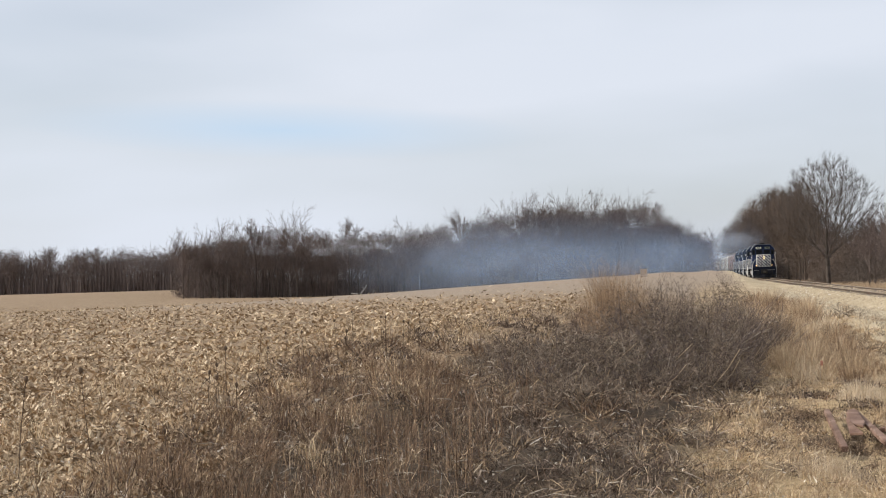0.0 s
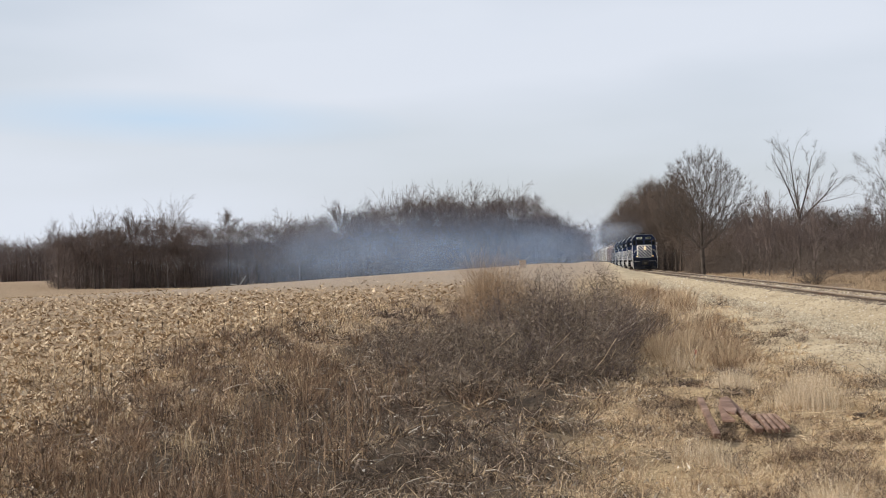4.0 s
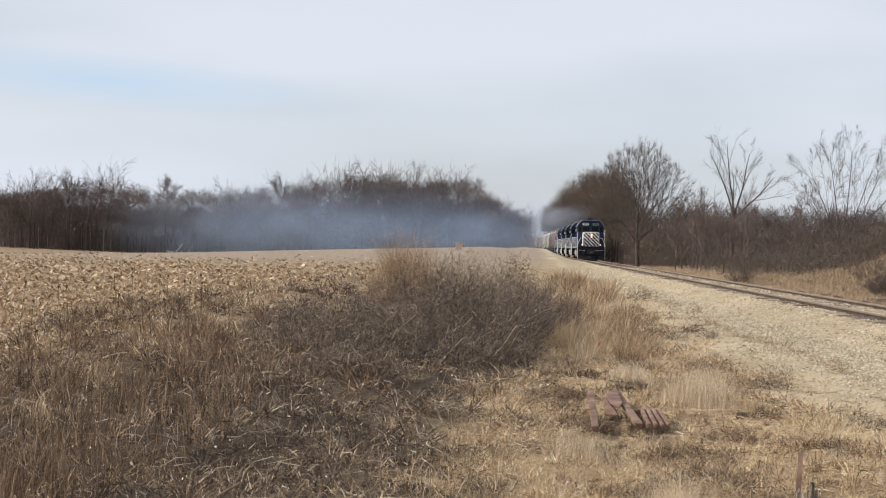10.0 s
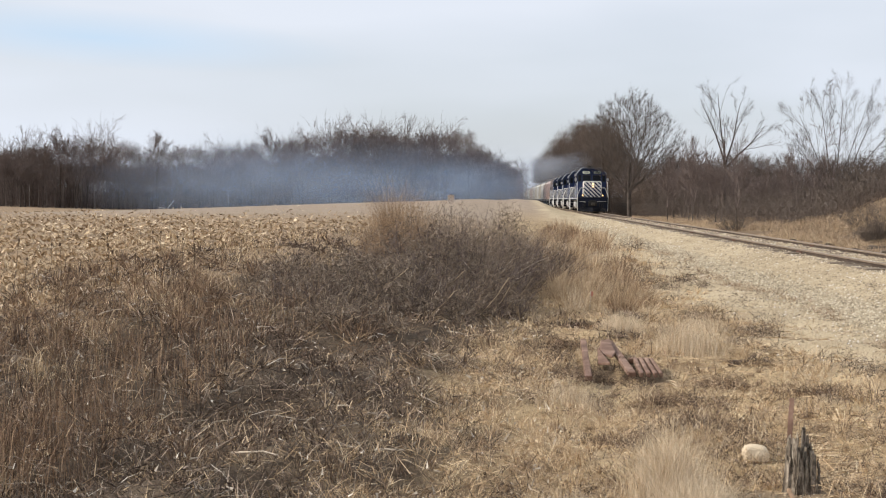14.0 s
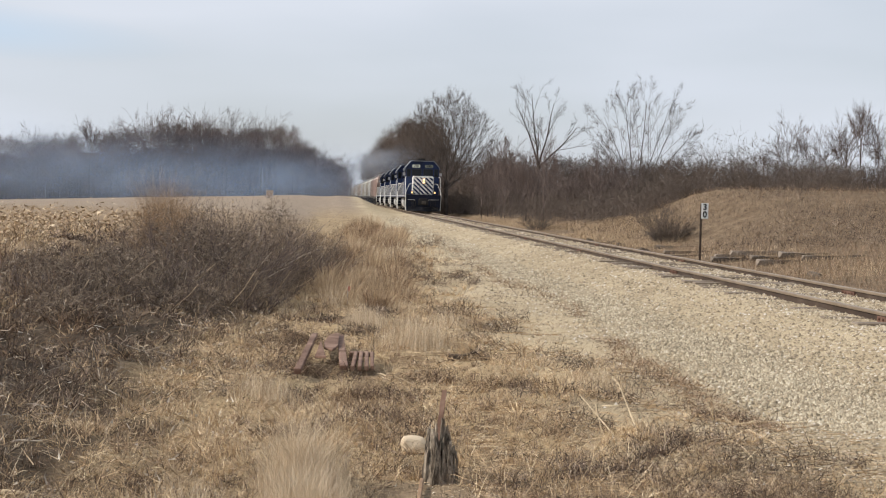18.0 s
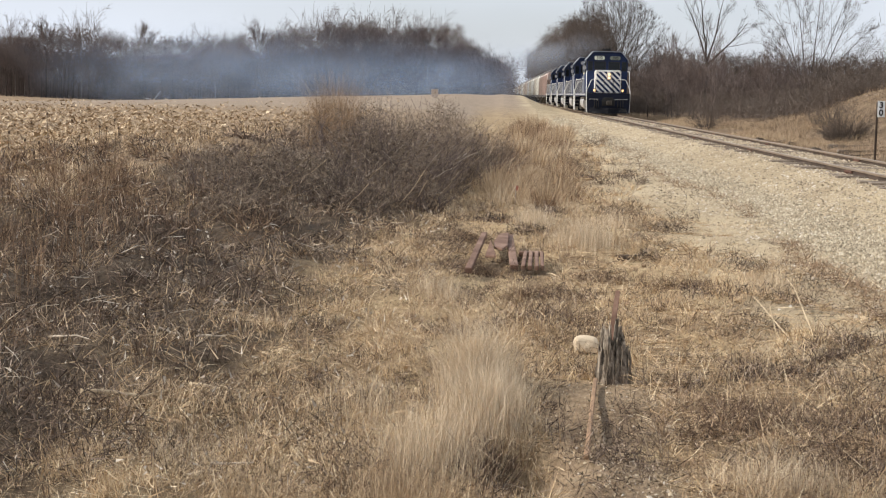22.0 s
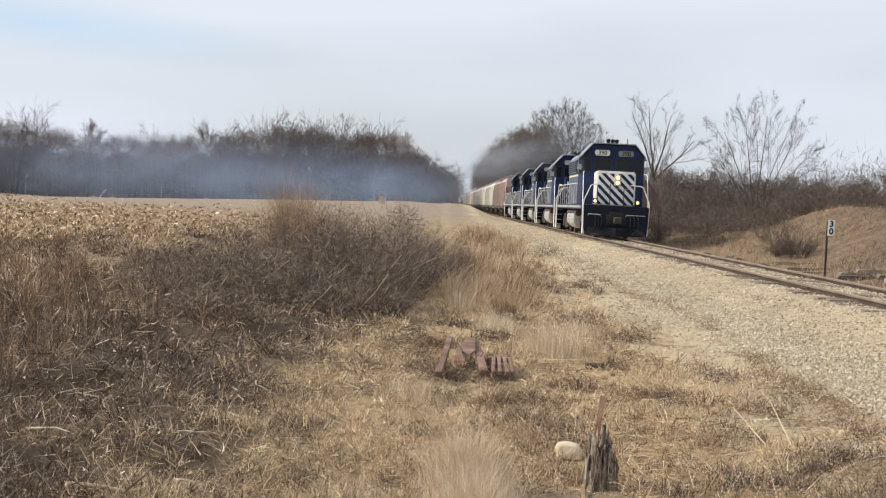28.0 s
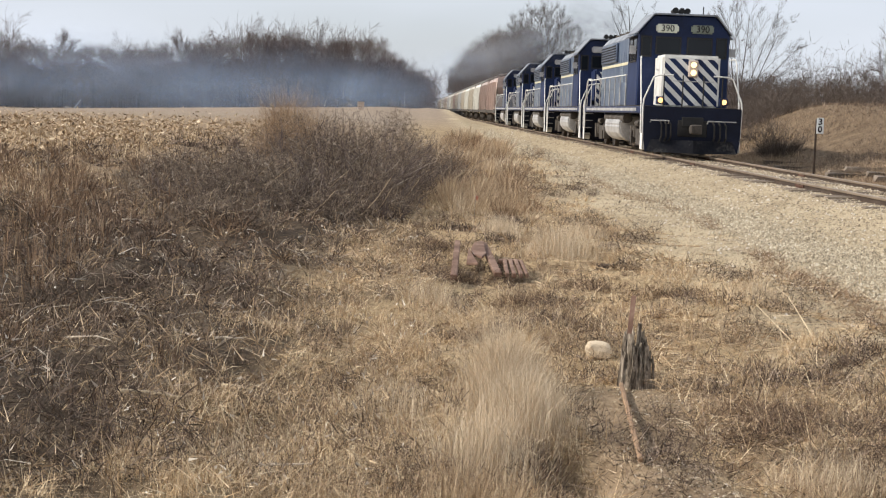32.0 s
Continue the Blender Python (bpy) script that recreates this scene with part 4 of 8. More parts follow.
        part("equipment_box", bm, NAVYSIDE, loco, "walkway equipment box")
    for yy in (9.0, 12.3, 13.7, 15.1):
        bm = bmesh.new()
        add_cyl(bm, (0, yy, 4.19), (0, yy, 4.36), 0.58, n=20)
        part("roof_fan", bm, UNDER, hood, "round roof fan")
    bm = bmesh.new()
    add_box(bm, (0, 10.4, 4.3), (0.36, 0.9, 0.3))
    part("exhaust_stack", bm, BLACK, hood, "sooty exhaust stack")
    # tank, reservoirs, trucks
    bm = bmesh.new()
    add_prism(bm, [(-1.42, 0.85), (-1.36, 0.58), (-1.2, 0.38), (-0.95, 0.3), (0.95, 0.3), (1.2, 0.38), (1.36, 0.58), (1.42, 0.85), (1.34, 1.1), (1.1, 1.22), (-1.1, 1.22), (-1.34, 1.1)], 6.7, 10.8)
    soften(bm, 0.06, 2)
    part("fuel_tank", bm, SILVER, loco, "grey dusty fuel tank")
    for s in (-1, 1):
        bm = bmesh.new()
        add_cyl(bm, (s * 1.2, 6.0, 1.1), (s * 1.2, 11.4, 1.1), 0.17, n=12)
        part("air_reservoir", bm, UNDER, loco, "air reservoir pipe")
    add_truck(loco, 3.7, (-1.37, 1.37), 0.5, True, wheels)
    add_truck(loco, L - 3.7, (-1.37, 1.37), 0.5, True, wheels)
    return loco, wheels


def build_hopper(paint, label):
    """Covered hopper car, front at y = 0, rail top at z = 0."""
    L = 17.2
    car = thing("hopper_car", label, "freight car", "hopper cars of the train")
    bm = bmesh.new()
    prof = [(-1.45, 1.25), (-1.56, 1.7), (-1.58, 2.8), (-1.5, 3.7), (-1.2, 4.2), (-0.6, 4.38), (0.6, 4.38), (1.2, 4.2), (1.5, 3.7), (1.58, 2.8), (1.56, 1.7), (1.45, 1.25)]
    add_prism(bm, prof, 1.5, L - 1.5)
    part("body", bm, paint, car)
    bm = bmesh.new()
    for y0, y1 in ((1.5, 0.6), (L - 1.5, L - 0.6)):
        a = [bm.verts.new((x, y0, z)) for x, z in ((-1.45, 1.3), (1.45, 1.3), (1.4, 4.1), (-1.4, 4.1))]
        b = [bm.verts.new((x, y1, z)) for x, z in ((-1.4, 3.3), (1.4, 3.3), (1.3, 4.1), (-1.3, 4.1))]
        bm.faces.new(b)
        for i in range(4):
            bm.faces.new((a[i], a[(i + 1) % 4], b[(i + 1) % 4], b[i]))
    part("slope_sheet", bm, paint, car, "slanting end sheet")
    for k in range(13):
        for s in (-1, 1):
            y = 1.9 + k * (L - 3.8) / 12
            bm = bmesh.new()
            add_box(bm, (s * 1.6, y, 2.2), (0.07, 0.09, 1.9))
            add_box(bm, (s * 1.54, y, 3.45), (0.07, 0.09, 0.75), Matrix.Rotation(-s * 0.12, 4, "Y"))
            part("side_rib", bm, paint, car)
    bm = bmesh.new()
    add_box(bm, (0, L / 2, 1.08), (2.9, L - 0.8, 0.2))
    for s in (-1, 1):
        add_box(bm, (s * 1.45, L / 2, 1.16), (0.12, L - 1.0, 0.34))
        add_box(bm, (s * 1.35, 0.7, 2.3), (0.08, 0.08, 2.3))
        add_box(bm, (s * 1.35, L - 0.7, 2.3), (0.08, 0.08, 2.3))
    part("underframe", bm, UNDER, car, "dusty frame and end posts")
    for y in (5.4, 8.6, 11.8):
        bm = bmesh.new()
        bmesh.ops.create_cone(bm, cap_ends=True, segments=4, radius1=0.5, radius2=1.75, depth=0.95, matrix=Matrix.Translation((0, y, 0.72)) @ Matrix.Rotation(math.pi / 4, 4, "Z"))
        part("discharge_bay", bm, paint, car, "hopper discharge bay")
    bm = bmesh.new()
    add_box(bm, (0, L / 2, 4.44), (0.7, L - 3.6, 0.1))
    part("roof_hatch", bm, UNDER, car, "trough hatch along the roof")
    bm = bmesh.new()
    for s in (-1, 1):
        add_box(bm, (s * 0.75, L / 2, 4.52), (0.5, L - 2.4, 0.03))
    part("roof_walk", bm, SILVER, car, "grating roof walk")
    bm = bmesh.new()
    for y in (0.1, L - 0.1):
        add_box(bm, (0, y, 0.84), (0.3, 0.5, 0.3))
    part("coupler", bm, UNDER, car)
    keep = []
    add_truck(car, 2.0, (-0.88, 0.88), 0.45, False, keep)
    add_truck(car, L - 2.0, (-0.88, 0.88), 0.45, False, keep)
    return car


LEAD, LEAD_WHEELS = build_locomotive(True)
LOCO, _w = build_locomotive(False)
TRAIN = [(LEAD, 0.0)]
for k in range(1, 5):
    TRAIN.append((LOCO if k == 1 else copy_thing(LOCO, Matrix.Identity(4)), k * 18.0))
HOPPER_LABELS = ("pinkish tan covered hopper car with streaked sides", "white covered hopper car with dusty sides", "tan-grey covered hopper car with curved sides", "dull pinkish-brown covered hopper car with ribbed sides", "light grey covered hopper car with ribbed sides")
PROTO = [build_hopper(p, l) for p, l in zip(HOPPERS, HOPPER_LABELS)]
ORDER = [0, 3, 1, 2, 1, 2, 4, 2, 0, 2, 1, 4, 2, 0, 2, 4, 1, 2, 0, 2, 4, 2]
used = set()
for k, o in enumerate(ORDER):
    car = PROTO[o] if o not in used else copy_thing(PROTO[o], Matrix.Identity(4))
    used.add(o)
    TRAIN.append((car, 90.2 + k * 17.9))


# ---- trees ----
def grow(seed, h, bare, rx, n, shape="round", fork=1, tip=0.010, needle=(0.5, 0.012, 4), pull=0.62):
    """A bare tree whose limbs reach for places in its crown. bare: height of the clean trunk, rx: the crown's half width.
    Returns (trunk, crown) as arrays of places and triangles."""
    rng = np.random.default_rng(seed)
    u = rng.normal(size=(n, 3))
    u /= np.linalg.norm(u, axis=1, keepdims=True)
    e = u * rng.uniform(0, 1, (n, 1)) ** 0.36
    goal = np.stack([e[:, 0] * rx, e[:, 1] * rx, (h + bare) / 2 + e[:, 2] * (h - bare) / 2], 1)
    if shape == "vase":
        f = (goal[:, 2] - bare) / (h - bare)
        goal[:, :2] *= (0.3 + 1.0 * f ** 0.8)[:, None]
    if shape == "broad":
        goal[:, 2] += 0.12 * h * (1 - (goal[:, 0] ** 2 + goal[:, 1] ** 2) / rx ** 2) * rng.uniform(0.3, 1, n)
    lump = 1 + 0.18 * np.sin(3 * np.arctan2(goal[:, 1], goal[:, 0]) + seed) * np.sin(goal[:, 2] * 1.3 + seed)
    goal[:, :2] *= lump[:, None]
    node, up = [np.array([0, 0, -0.3])], [-1]
    main = [0]
    for k in range(fork):
        at, q = 0, node[0].copy()
        lean = np.array([0, 0, 1.0]) if fork == 1 else np.array([math.cos(6.283 * k / fork + seed) * 0.2, math.sin(6.283 * k / fork + seed) * 0.2, 1.0])
        top = (bare + 0.3 * (h - bare)) * (1 if fork == 1 else rng.uniform(0.8, 1.2))
        for i in range(6):
            q = q + (lean + rng.normal(0, 0.045, 3) * (1, 1, 0)) * (top + 0.3) / 6
            node.append(q.copy())
            up.append(at)
            at = len(node) - 1
            if k == 0:
                main.append(at)
    root = np.array([0, 0, bare * 0.8])
    order = np.argsort(np.linalg.norm(goal - root, axis=1))
    room, path = np.zeros((n * 9 + 60, 3)), np.zeros(n * 9 + 60)
    for i in range(1, len(node)):
        path[i] = max(0.0, node[i][2] - bare * 0.6)
    room[:len(node)] = node
    have = len(node)
    tips = []
    for g in goal[order]:
        d = np.linalg.norm(room[:have] - g, axis=1)
        cost = d + pull * path[:have] + np.where(room[:have, 2] > g[2] + 0.1, 3.0, 0) + np.where(room[:have, 2] < bare * 0.75, 2.5, 0)
        b = int(np.argmin(cost))
        m = max(1, min(8, int(math.ceil(d[b] / (h * 0.06)))))
        a, at = room[b].copy(), b
        for i in range(1, m + 1):
            f = i / m
            q = a + (g - a) * f + np.array([0, 0, 0.06 * d[b]]) * math.sin(math.pi * f) + rng.normal(0, 0.008 * d[b], 3) * (f < 1)
            room[have] = q
            path[have] = path[at] + np.linalg.norm(q - room[at])
            up.append(at)
            at = have
            have += 1
        tips.append(at)
    pos, par = room[:have], np.array(up)
    load = np.zeros(have)
    load[tips] += 1
    for i in range(have - 1, 0, -1):
        load[par[i]] += load[i]
    rad = tip * np.maximum(load, 1) ** 0.46
    ids = np.arange(1, have)
    is_main = np.zeros(have, bool)
    is_main[main] = True
    rest = ids[~is_main[ids]]
    # trunk: one connected tapering tube
    tv, tf, sides = [], [], 7
    for j, i in enumerate(main):
        r = rad[i] * (1.25 if j == 0 else 1.0)
        for s in range(sides):
            a = 6.283 * s / sides
            tv.append(pos[i] + np.array([math.cos(a) * r, math.sin(a) * r, 0]))
    for j in range(len(main) - 1):
        for s in range(sides):
            a, b = j * sides + s, j * sides + (s + 1) % sides
            tf += [(a, b, b + sides), (a, b + sides, a + sides)]
    v, f = tubes(pos[par[rest]], pos[rest], np.minimum(rad[rest] * 1.1, rad[par[rest]]), rad[rest] * 0.9, 4 if n > 300 else 3)
    f = np.concatenate([f[:, [0, 1, 2]], f[:, [0, 2, 3]]])
    length, width, per = needle
    src = np.repeat(np.array(tips + list(rest[rad[rest] < tip * 1.9])), per)
    way = np.repeat(pos[tips + list(rest[rad[rest] < tip * 1.9])] - root, per, 0)
    way /= np.linalg.norm(way, axis=1, keepdims=True)
    nv, nf = needles(pos[src], rng.uniform(0.4, 1.2, len(src)) * length, np.full(len(src), width), rng, 0.35, way * 1.1)
    return (tv, tf), (np.concatenate([v, nv]), np.concatenate([f, nf + len(v)]))


def tree_meshes(name, seed, mats=(None, None), **kw):
    (tv, tf), (cv, cf) = grow(seed, **kw)
    return fast_mesh("trunk", tv, tf, mats[0] or BARK, smooth=True), fast_mesh("crown", cv, cf, mats[1] or TWIGS_FAR, smooth=False)


def limbs(seed, h, fork, mains, trunk_r, levels=3, kids=7, angle=34, rise=0.05, twig=(0.5, 0.006, 5), wander=0.05, reach=0.5, thin=0.004, slim=0.62, aim=2.0):
    """A bare tree that branches limb by limb. fork: where the trunk divides, mains: (tilt, bearing, length) of its limbs in degrees
    and shares of h. Returns (trunk, crown) as arrays of places and triangles."""
    rng = np.random.default_rng(seed)
    p0, p1, r0, r1, ends, ways = [], [], [], [], [], []

    def grow_limb(p, d, length, r, level):
        seg = 7 if level < 2 else 5 if level == 2 else 3
        first = 2 if level == 0 else 1
        for i in range(seg):
            f = i / seg
            q = p + d * length / seg
            ra, rb = r * (1 - 0.75 * f), r * (1 - 0.75 * (i + 1) / seg)
            p0.append(p), p1.append(q), r0.append(ra), r1.append(rb)
            if level < levels and i >= first:
                for _ in range(max(1 if level == 0 else 0, round(kids / seg * (1.0 if level == 0 else 0.75) + rng.uniform(-0.5, 0.7)))):
                    side = np.cross(d, rng.normal(0, 1, 3))
                    side /= np.linalg.norm(side) + 1e-9
                    turn = math.radians(angle * rng.uniform(0.65, 1.35))
                    c = d * math.cos(turn) + side * math.sin(turn)
                    c[2] += 0.05
                    grow_limb(p + (q - p) * rng.uniform(0, 1), c / np.linalg.norm(c), length * (1 - 0.42 * f) * reach * (1.45 if level == 0 and f < 0.5 else 1.0) * rng.uniform(0.6, 1.15), rb * (0.75 if level == 0 and slim > 0.6 else slim), level + 1)
            if level >= levels - 1:
                ends.append(q), ways.append(d)
            d = d + rng.normal(0, wander, 3) + np.array([0, 0, rise])
            d = d / np.linalg.norm(d)
            p = q

    top = np.array([rng.normal(0, 0.01) * h, rng.normal(0, 0.01) * h, fork])
    for tilt, bearing, share in mains:
        t, b = math.radians(tilt), math.radians(bearing)
        grow_limb(top + np.array([0, 0, rng.uniform(-0.12, 0.05) * fork]), np.array([math.sin(t) * math.cos(b), math.sin(t) * math.sin(b), math.cos(t)]), share * h, trunk_r * rng.uniform(0.45, 0.62), 0)
    tv, tf, sides, rows = [], [], 8, 5
    for j in range(rows + 1):
        f = j / rows
        c, r = top * f + np.array([0, 0, -0.3 * (1 - f)]), trunk_r * (1.3 - 0.45 * f if j else 1.5)
        for k in range(sides):
            g = 6.283 * k / sides
            tv.append(c + np.array([math.cos(g) * r, math.sin(g) * r, 0]))
    for j in range(rows):
        for k in range(sides):
            a, b = j * sides + k, j * sides + (k + 1) % sides
            tf += [(a, b, b + sides), (a, b + sides, a + sides)]
    v, f = tubes(p0, p1, np.maximum(r0, thin), np.maximum(r1, thin * 0.7), 4 if trunk_r > 0.12 else 3)
    f = np.concatenate([f[:, [0, 1, 2]], f[:, [0, 2, 3]]])
    length, width, per = twig
    src, way = np.repeat(np.array(ends), per, 0), np.repeat(np.array(ways), per, 0)
    n = len(src)
    nv, nf = needles(src, rng.uniform(0.4, 1.2, n) * length, np.full(n, width), rng, 0.15, way * aim)
    return (tv, tf), (np.concatenate([v, nv]), np.concatenate([f, nf + len(v)]))


def limb_meshes(seed, mats, **kw):
    (tv, tf), (cv, cf) = limbs(seed, **kw)
    tall = kw["h"] / np.max(cv[:, 2])
    tv, cv = np.array(tv) * tall, cv * tall
    return fast_mesh("trunk", tv, tf, mats[0], smooth=True), fast_mesh("crown", cv, cf, mats[1], smooth=False)


def plant(meshes, m, label, group, name="tree"):
    t = thing(name, label, "tree", group, at=m)
    mesh_part("trunk", meshes[0], t)
    mesh_part("crown", meshes[1], t)
    return t


def scaled(x, y, z, yaw, sx, sz):
    return pose(x, y, z, 0, 0, yaw) @ Matrix.Diagonal((sx, sx, sz, 1))


BIG = tree_meshes("big", 11, h=10.3, bare=2.5, rx=4.4, n=1700, shape="broad", fork=1, tip=0.0062, needle=(0.75, 0.008, 9), pull=0.72, mats=(BARK, BARK))
plant(BIG, scaled(12.75, 139.5, float(land(12.75, 139.5)), 40, 1.0, 1.04), "broad bare maple tree with a spreading round crown beside the track", "trees beside the track", "maple_tree")
MID = limb_meshes(24, (BARK, BARK), h=11.4, fork=4.5, trunk_r=0.15, levels=3, kids=6, angle=29, rise=0.012, twig=(0.5, 0.006, 1), wander=0.06, reach=0.52, thin=0.005, slim=0.5, aim=1.4,
                  mains=((5, 180, 0.56), (17, 175, 0.5), (14, 10, 0.5), (46, 0, 0.44), (20, 90, 0.35)))
plant(MID, scaled(18.4, 120, float(land(18.4, 120)), 0, 1.0, 1.0), "slender bare tree with one low side limb above the brush", "trees beside the track")
VASE = limb_meshes(35, (BARK, BARK), h=8.8, fork=1.2, trunk_r=0.1, levels=3, kids=8, angle=27, rise=0.002, twig=(0.4, 0.0055, 2), wander=0.03, reach=0.47, thin=0.004, slim=0.48, aim=1.4,
                   mains=((2, 0, 0.86), (11, 180, 0.84), (13, 5, 0.84), (21, 175, 0.78), (24, 0, 0.78), (34, 0, 0.66), (31, 185, 0.6)))
plant(VASE, scaled(19.8, 86, float(land(19.8, 86)), 0, 1.0, 1.0), "bare tree with many upright forked stems above the brush", "trees beside the track")


def wood_tree(seed, h, share, wide):
    """A forest tree: tall trunk, narrow crown of rising limbs."""
    r = random.Random(seed)
    n = r.randint(4, 6)
    mains = [(r.uniform(2, 9), r.uniform(0, 360), (1 - share) * 0.85)] + [(r.uniform(16, 38) * wide, 360 * k / n + r.uniform(-25, 25), (1 - share) * r.uniform(0.5, 0.8)) for k in range(n)]
    return limb_meshes(seed, (BARK, TWIGS_FAR), h=h, fork=h * share, mains=mains, trunk_r=0.11, levels=2, kids=8, angle=37, rise=0.0, twig=(1.0, 0.02, 2), reach=0.62, thin=0.011)


KINDS = [wood_tree(50 + k, h, share, wide) for k, (h, share, wide) in enumerate(((13, 0.42, 1.0), (12, 0.52, 0.8), (14, 0.4, 1.15), (11, 0.36, 1.1), (13, 0.55, 0.8), (10, 0.34, 1.25)))]
REDS = [limb_meshes(80 + k, (BARK, WOODRED), h=h, fork=h * 0.3, trunk_r=0.1, levels=2, kids=8, angle=36, rise=0.02, twig=(0.9, 0.022, 3), reach=0.62, thin=0.011,
                    mains=((4, 60 * k, 0.6), (24, 20, 0.5), (28, 140, 0.5), (26, 260, 0.52), (38, 200, 0.42), (40, 320, 0.42))) for k, h in enumerate((10.5, 9.0, 8.0))]
PALE = limb_meshes(95, (BIRCH, TWIGS_FAR), h=12.5, fork=6.5, trunk_r=0.1, levels=2, kids=6, angle=30, rise=0.03, twig=(0.7, 0.014, 2), reach=0.5, thin=0.01, mains=((4, 0, 0.45), (18, 120, 0.36), (20, 250, 0.34)))
SLIM = [limb_meshes(110 + k, (BARK, TWIGS_FAR), h=h, fork=h * 0.2, trunk_r=0.05, levels=2, kids=8, angle=34, rise=0.0, twig=(0.5, 0.012, 3), reach=0.55, thin=0.007,
                    mains=((4, 40 * k, 0.8), (16, 200, 0.6), (20, 20, 0.55), (24, 110, 0.5))) for k, h in enumerate((5.5, 4.5, 7.0))]


def wood_top(x):
    """Height of the wood's outline along its edge."""
    return float(np.interp(x, [-135, -108, -90, -87, -76, -66, -62, -57, -50, -40, -33, -27, -20, -14, -8, -2, 2, 4], [7.6, 8.2, 8.6, 9.4, 10.9, 11.7, 10.8, 10.2, 10.5, 11.0, 11.6, 12.6, 12.4, 11.4, 11.9, 10.8, 8.6, 7.2]))


def build_wood():
    rng = random.Random(5)
    count = 0
    for row in range(5):
        y0 = 258 + row * 7
        x = -88.0
        while x < 0.0:
            x += rng.uniform(1.6, 3.6)
            y = y0 + rng.uniform(-3, 3)
            k = rng.randrange(6)
            top = wood_top(x) * rng.uniform(0.8, 1.02) * (0.97 if row else 0.92)
            z = float(land(x, y))
            if x > -3 and row < 1:
                continue
            plant(KINDS[k], scaled(x * y / 260, y, z, rng.uniform(0, 360), rng.uniform(0.75, 1.0), top / (13, 12, 14, 11, 13, 10)[k] * 0.95), "bare grey-brown deciduous tree in the wood edge", "trees of the wood behind the field")
    # far wood beyond the field's end
    for i in range(46):
        x, y = rng.uniform(-215, -125), rng.uniform(392, 430)
        k = rng.randrange(6)
        plant(KINDS[k], scaled(x, y, float(land(x, y)) - 0.5, rng.uniform(0, 360), 1.25, 1.05 * rng.uniform(0.9, 1.1)), "distant bare deciduous tree", "trees of the far wood")
    # single trees that stand out of the outline
    for x, y, k, h in ((-66.5, 256, 2, 17.5), (-87, 256, 3, 13.4), (-84, 258, 0, 13.8), (-74, 257, 1, 15.0), (-77, 257, 3, 14.6), (-28, 257, 2, 16.8), (-25, 258, 3, 16.6), (-18.5, 257, 2, 16.4), (-21, 257, 0, 16.0), (-16, 259, 5, 15.8), (-8.2, 256, 2, 15.6), (-57.5, 257, 4, 14.0), (-38, 257, 1, 14.4), (-33, 257, 3, 14.6), (-48, 257, 0, 13.6), (-11.5, 257, 3, 14.8), (-80.5, 256, 5, 14.6), (-70, 256, 0, 14.8)):
        plant(KINDS[k], scaled(x, y, float(land(x, y)), k * 50, h / 15, h / (13, 12, 14, 11, 13, 10)[k]), "tall bare tree standing out above the wood", "trees of the wood behind the field")
    for x, y, h in ((-9.4, 255, 9.5), (-24.5, 256, 7.0), (-67.8, 256, 8.0), (-79, 256, 7), (-8.2, 256, 8.0), (-45, 256, 6.0), (-0.5, 258, 5.5)):
        plant(PALE, scaled(x, y, float(land(x, y)), x * 40, 0.45, h / 12.5), "pale-barked birch at the wood edge", "trees of the wood behind the field", "birch_tree")
    # reddish wood beside the track, behind the maple
    for i in range(96):
        y = 190 + 410 * rng.random() ** 1.3
        x = 13.9 + rng.random() * min(2.6 + (y - 205) * 0.045, 11)
        k = rng.randrange(3)
        top = float(np.interp(y, [190, 240, 300, 400, 600], [12.0, 16.0, 18.0, 19.5, 20.0])) * rng.uniform(0.8, 1.03)
        plant(REDS[k], scaled(x, y, float(land(x, y)), rng.uniform(0, 360), rng.uniform(0.8, 1.05), top / (10.5, 9.0, 8.0)[k] * 0.95), "bare reddish-brown tree in the wood beside the track", "trees of the wood beside the track")
    for i in range(26):
        y = rng.uniform(142, 205)
        x = 14.6 + rng.uniform(0, 9)
        k = rng.randrange(3)
        plant(SLIM[k], scaled(x, y, float(land(x, y)), rng.uniform(0, 360), 1.1, rng.uniform(4.6, 7.4) / (5.5, 4.5, 7.0)[k]), "thin bare tree in the brush behind the maple", "trees behind the maple", "sapling")
    for x, y, h in ((14.8, 112, 6.6), (16.9, 110, 4.9), (15.6, 104, 6.3), (17.9, 87.5, 4.8), (15.2, 92, 6.6), (17.2, 80, 5.6), (18.5, 112, 5.0), (14.2, 121, 6.2), (16.2, 118, 5.8), (14.9, 110.5, 6.7), (17.6, 122, 5.4), (18.6, 118, 4.9), (19.4, 124, 5.2), (15.4, 128, 5.6), (16.8, 131, 6.0), (18.0, 104, 4.6), (19.2, 99, 4.4), (20.4, 106, 4.8), (20.8, 95, 4.5), (21.5, 100, 4.2), (17.4, 97, 4.2), (15.3, 119, 6.2), (15.9, 123, 6.6), (16.6, 121, 5.6), (17.1, 118, 5.0), (15.0, 124, 5.2), (18.2, 126, 5.6)):
        k = rng.randrange(3)
        plant(SLIM[k], scaled(x, y, float(land(x, y)), rng.uniform(0, 360), 0.9, h / (5.5, 4.5, 7.0)[k]), "thin bare sapling in the trackside brush", "saplings in the brush", "sapling")
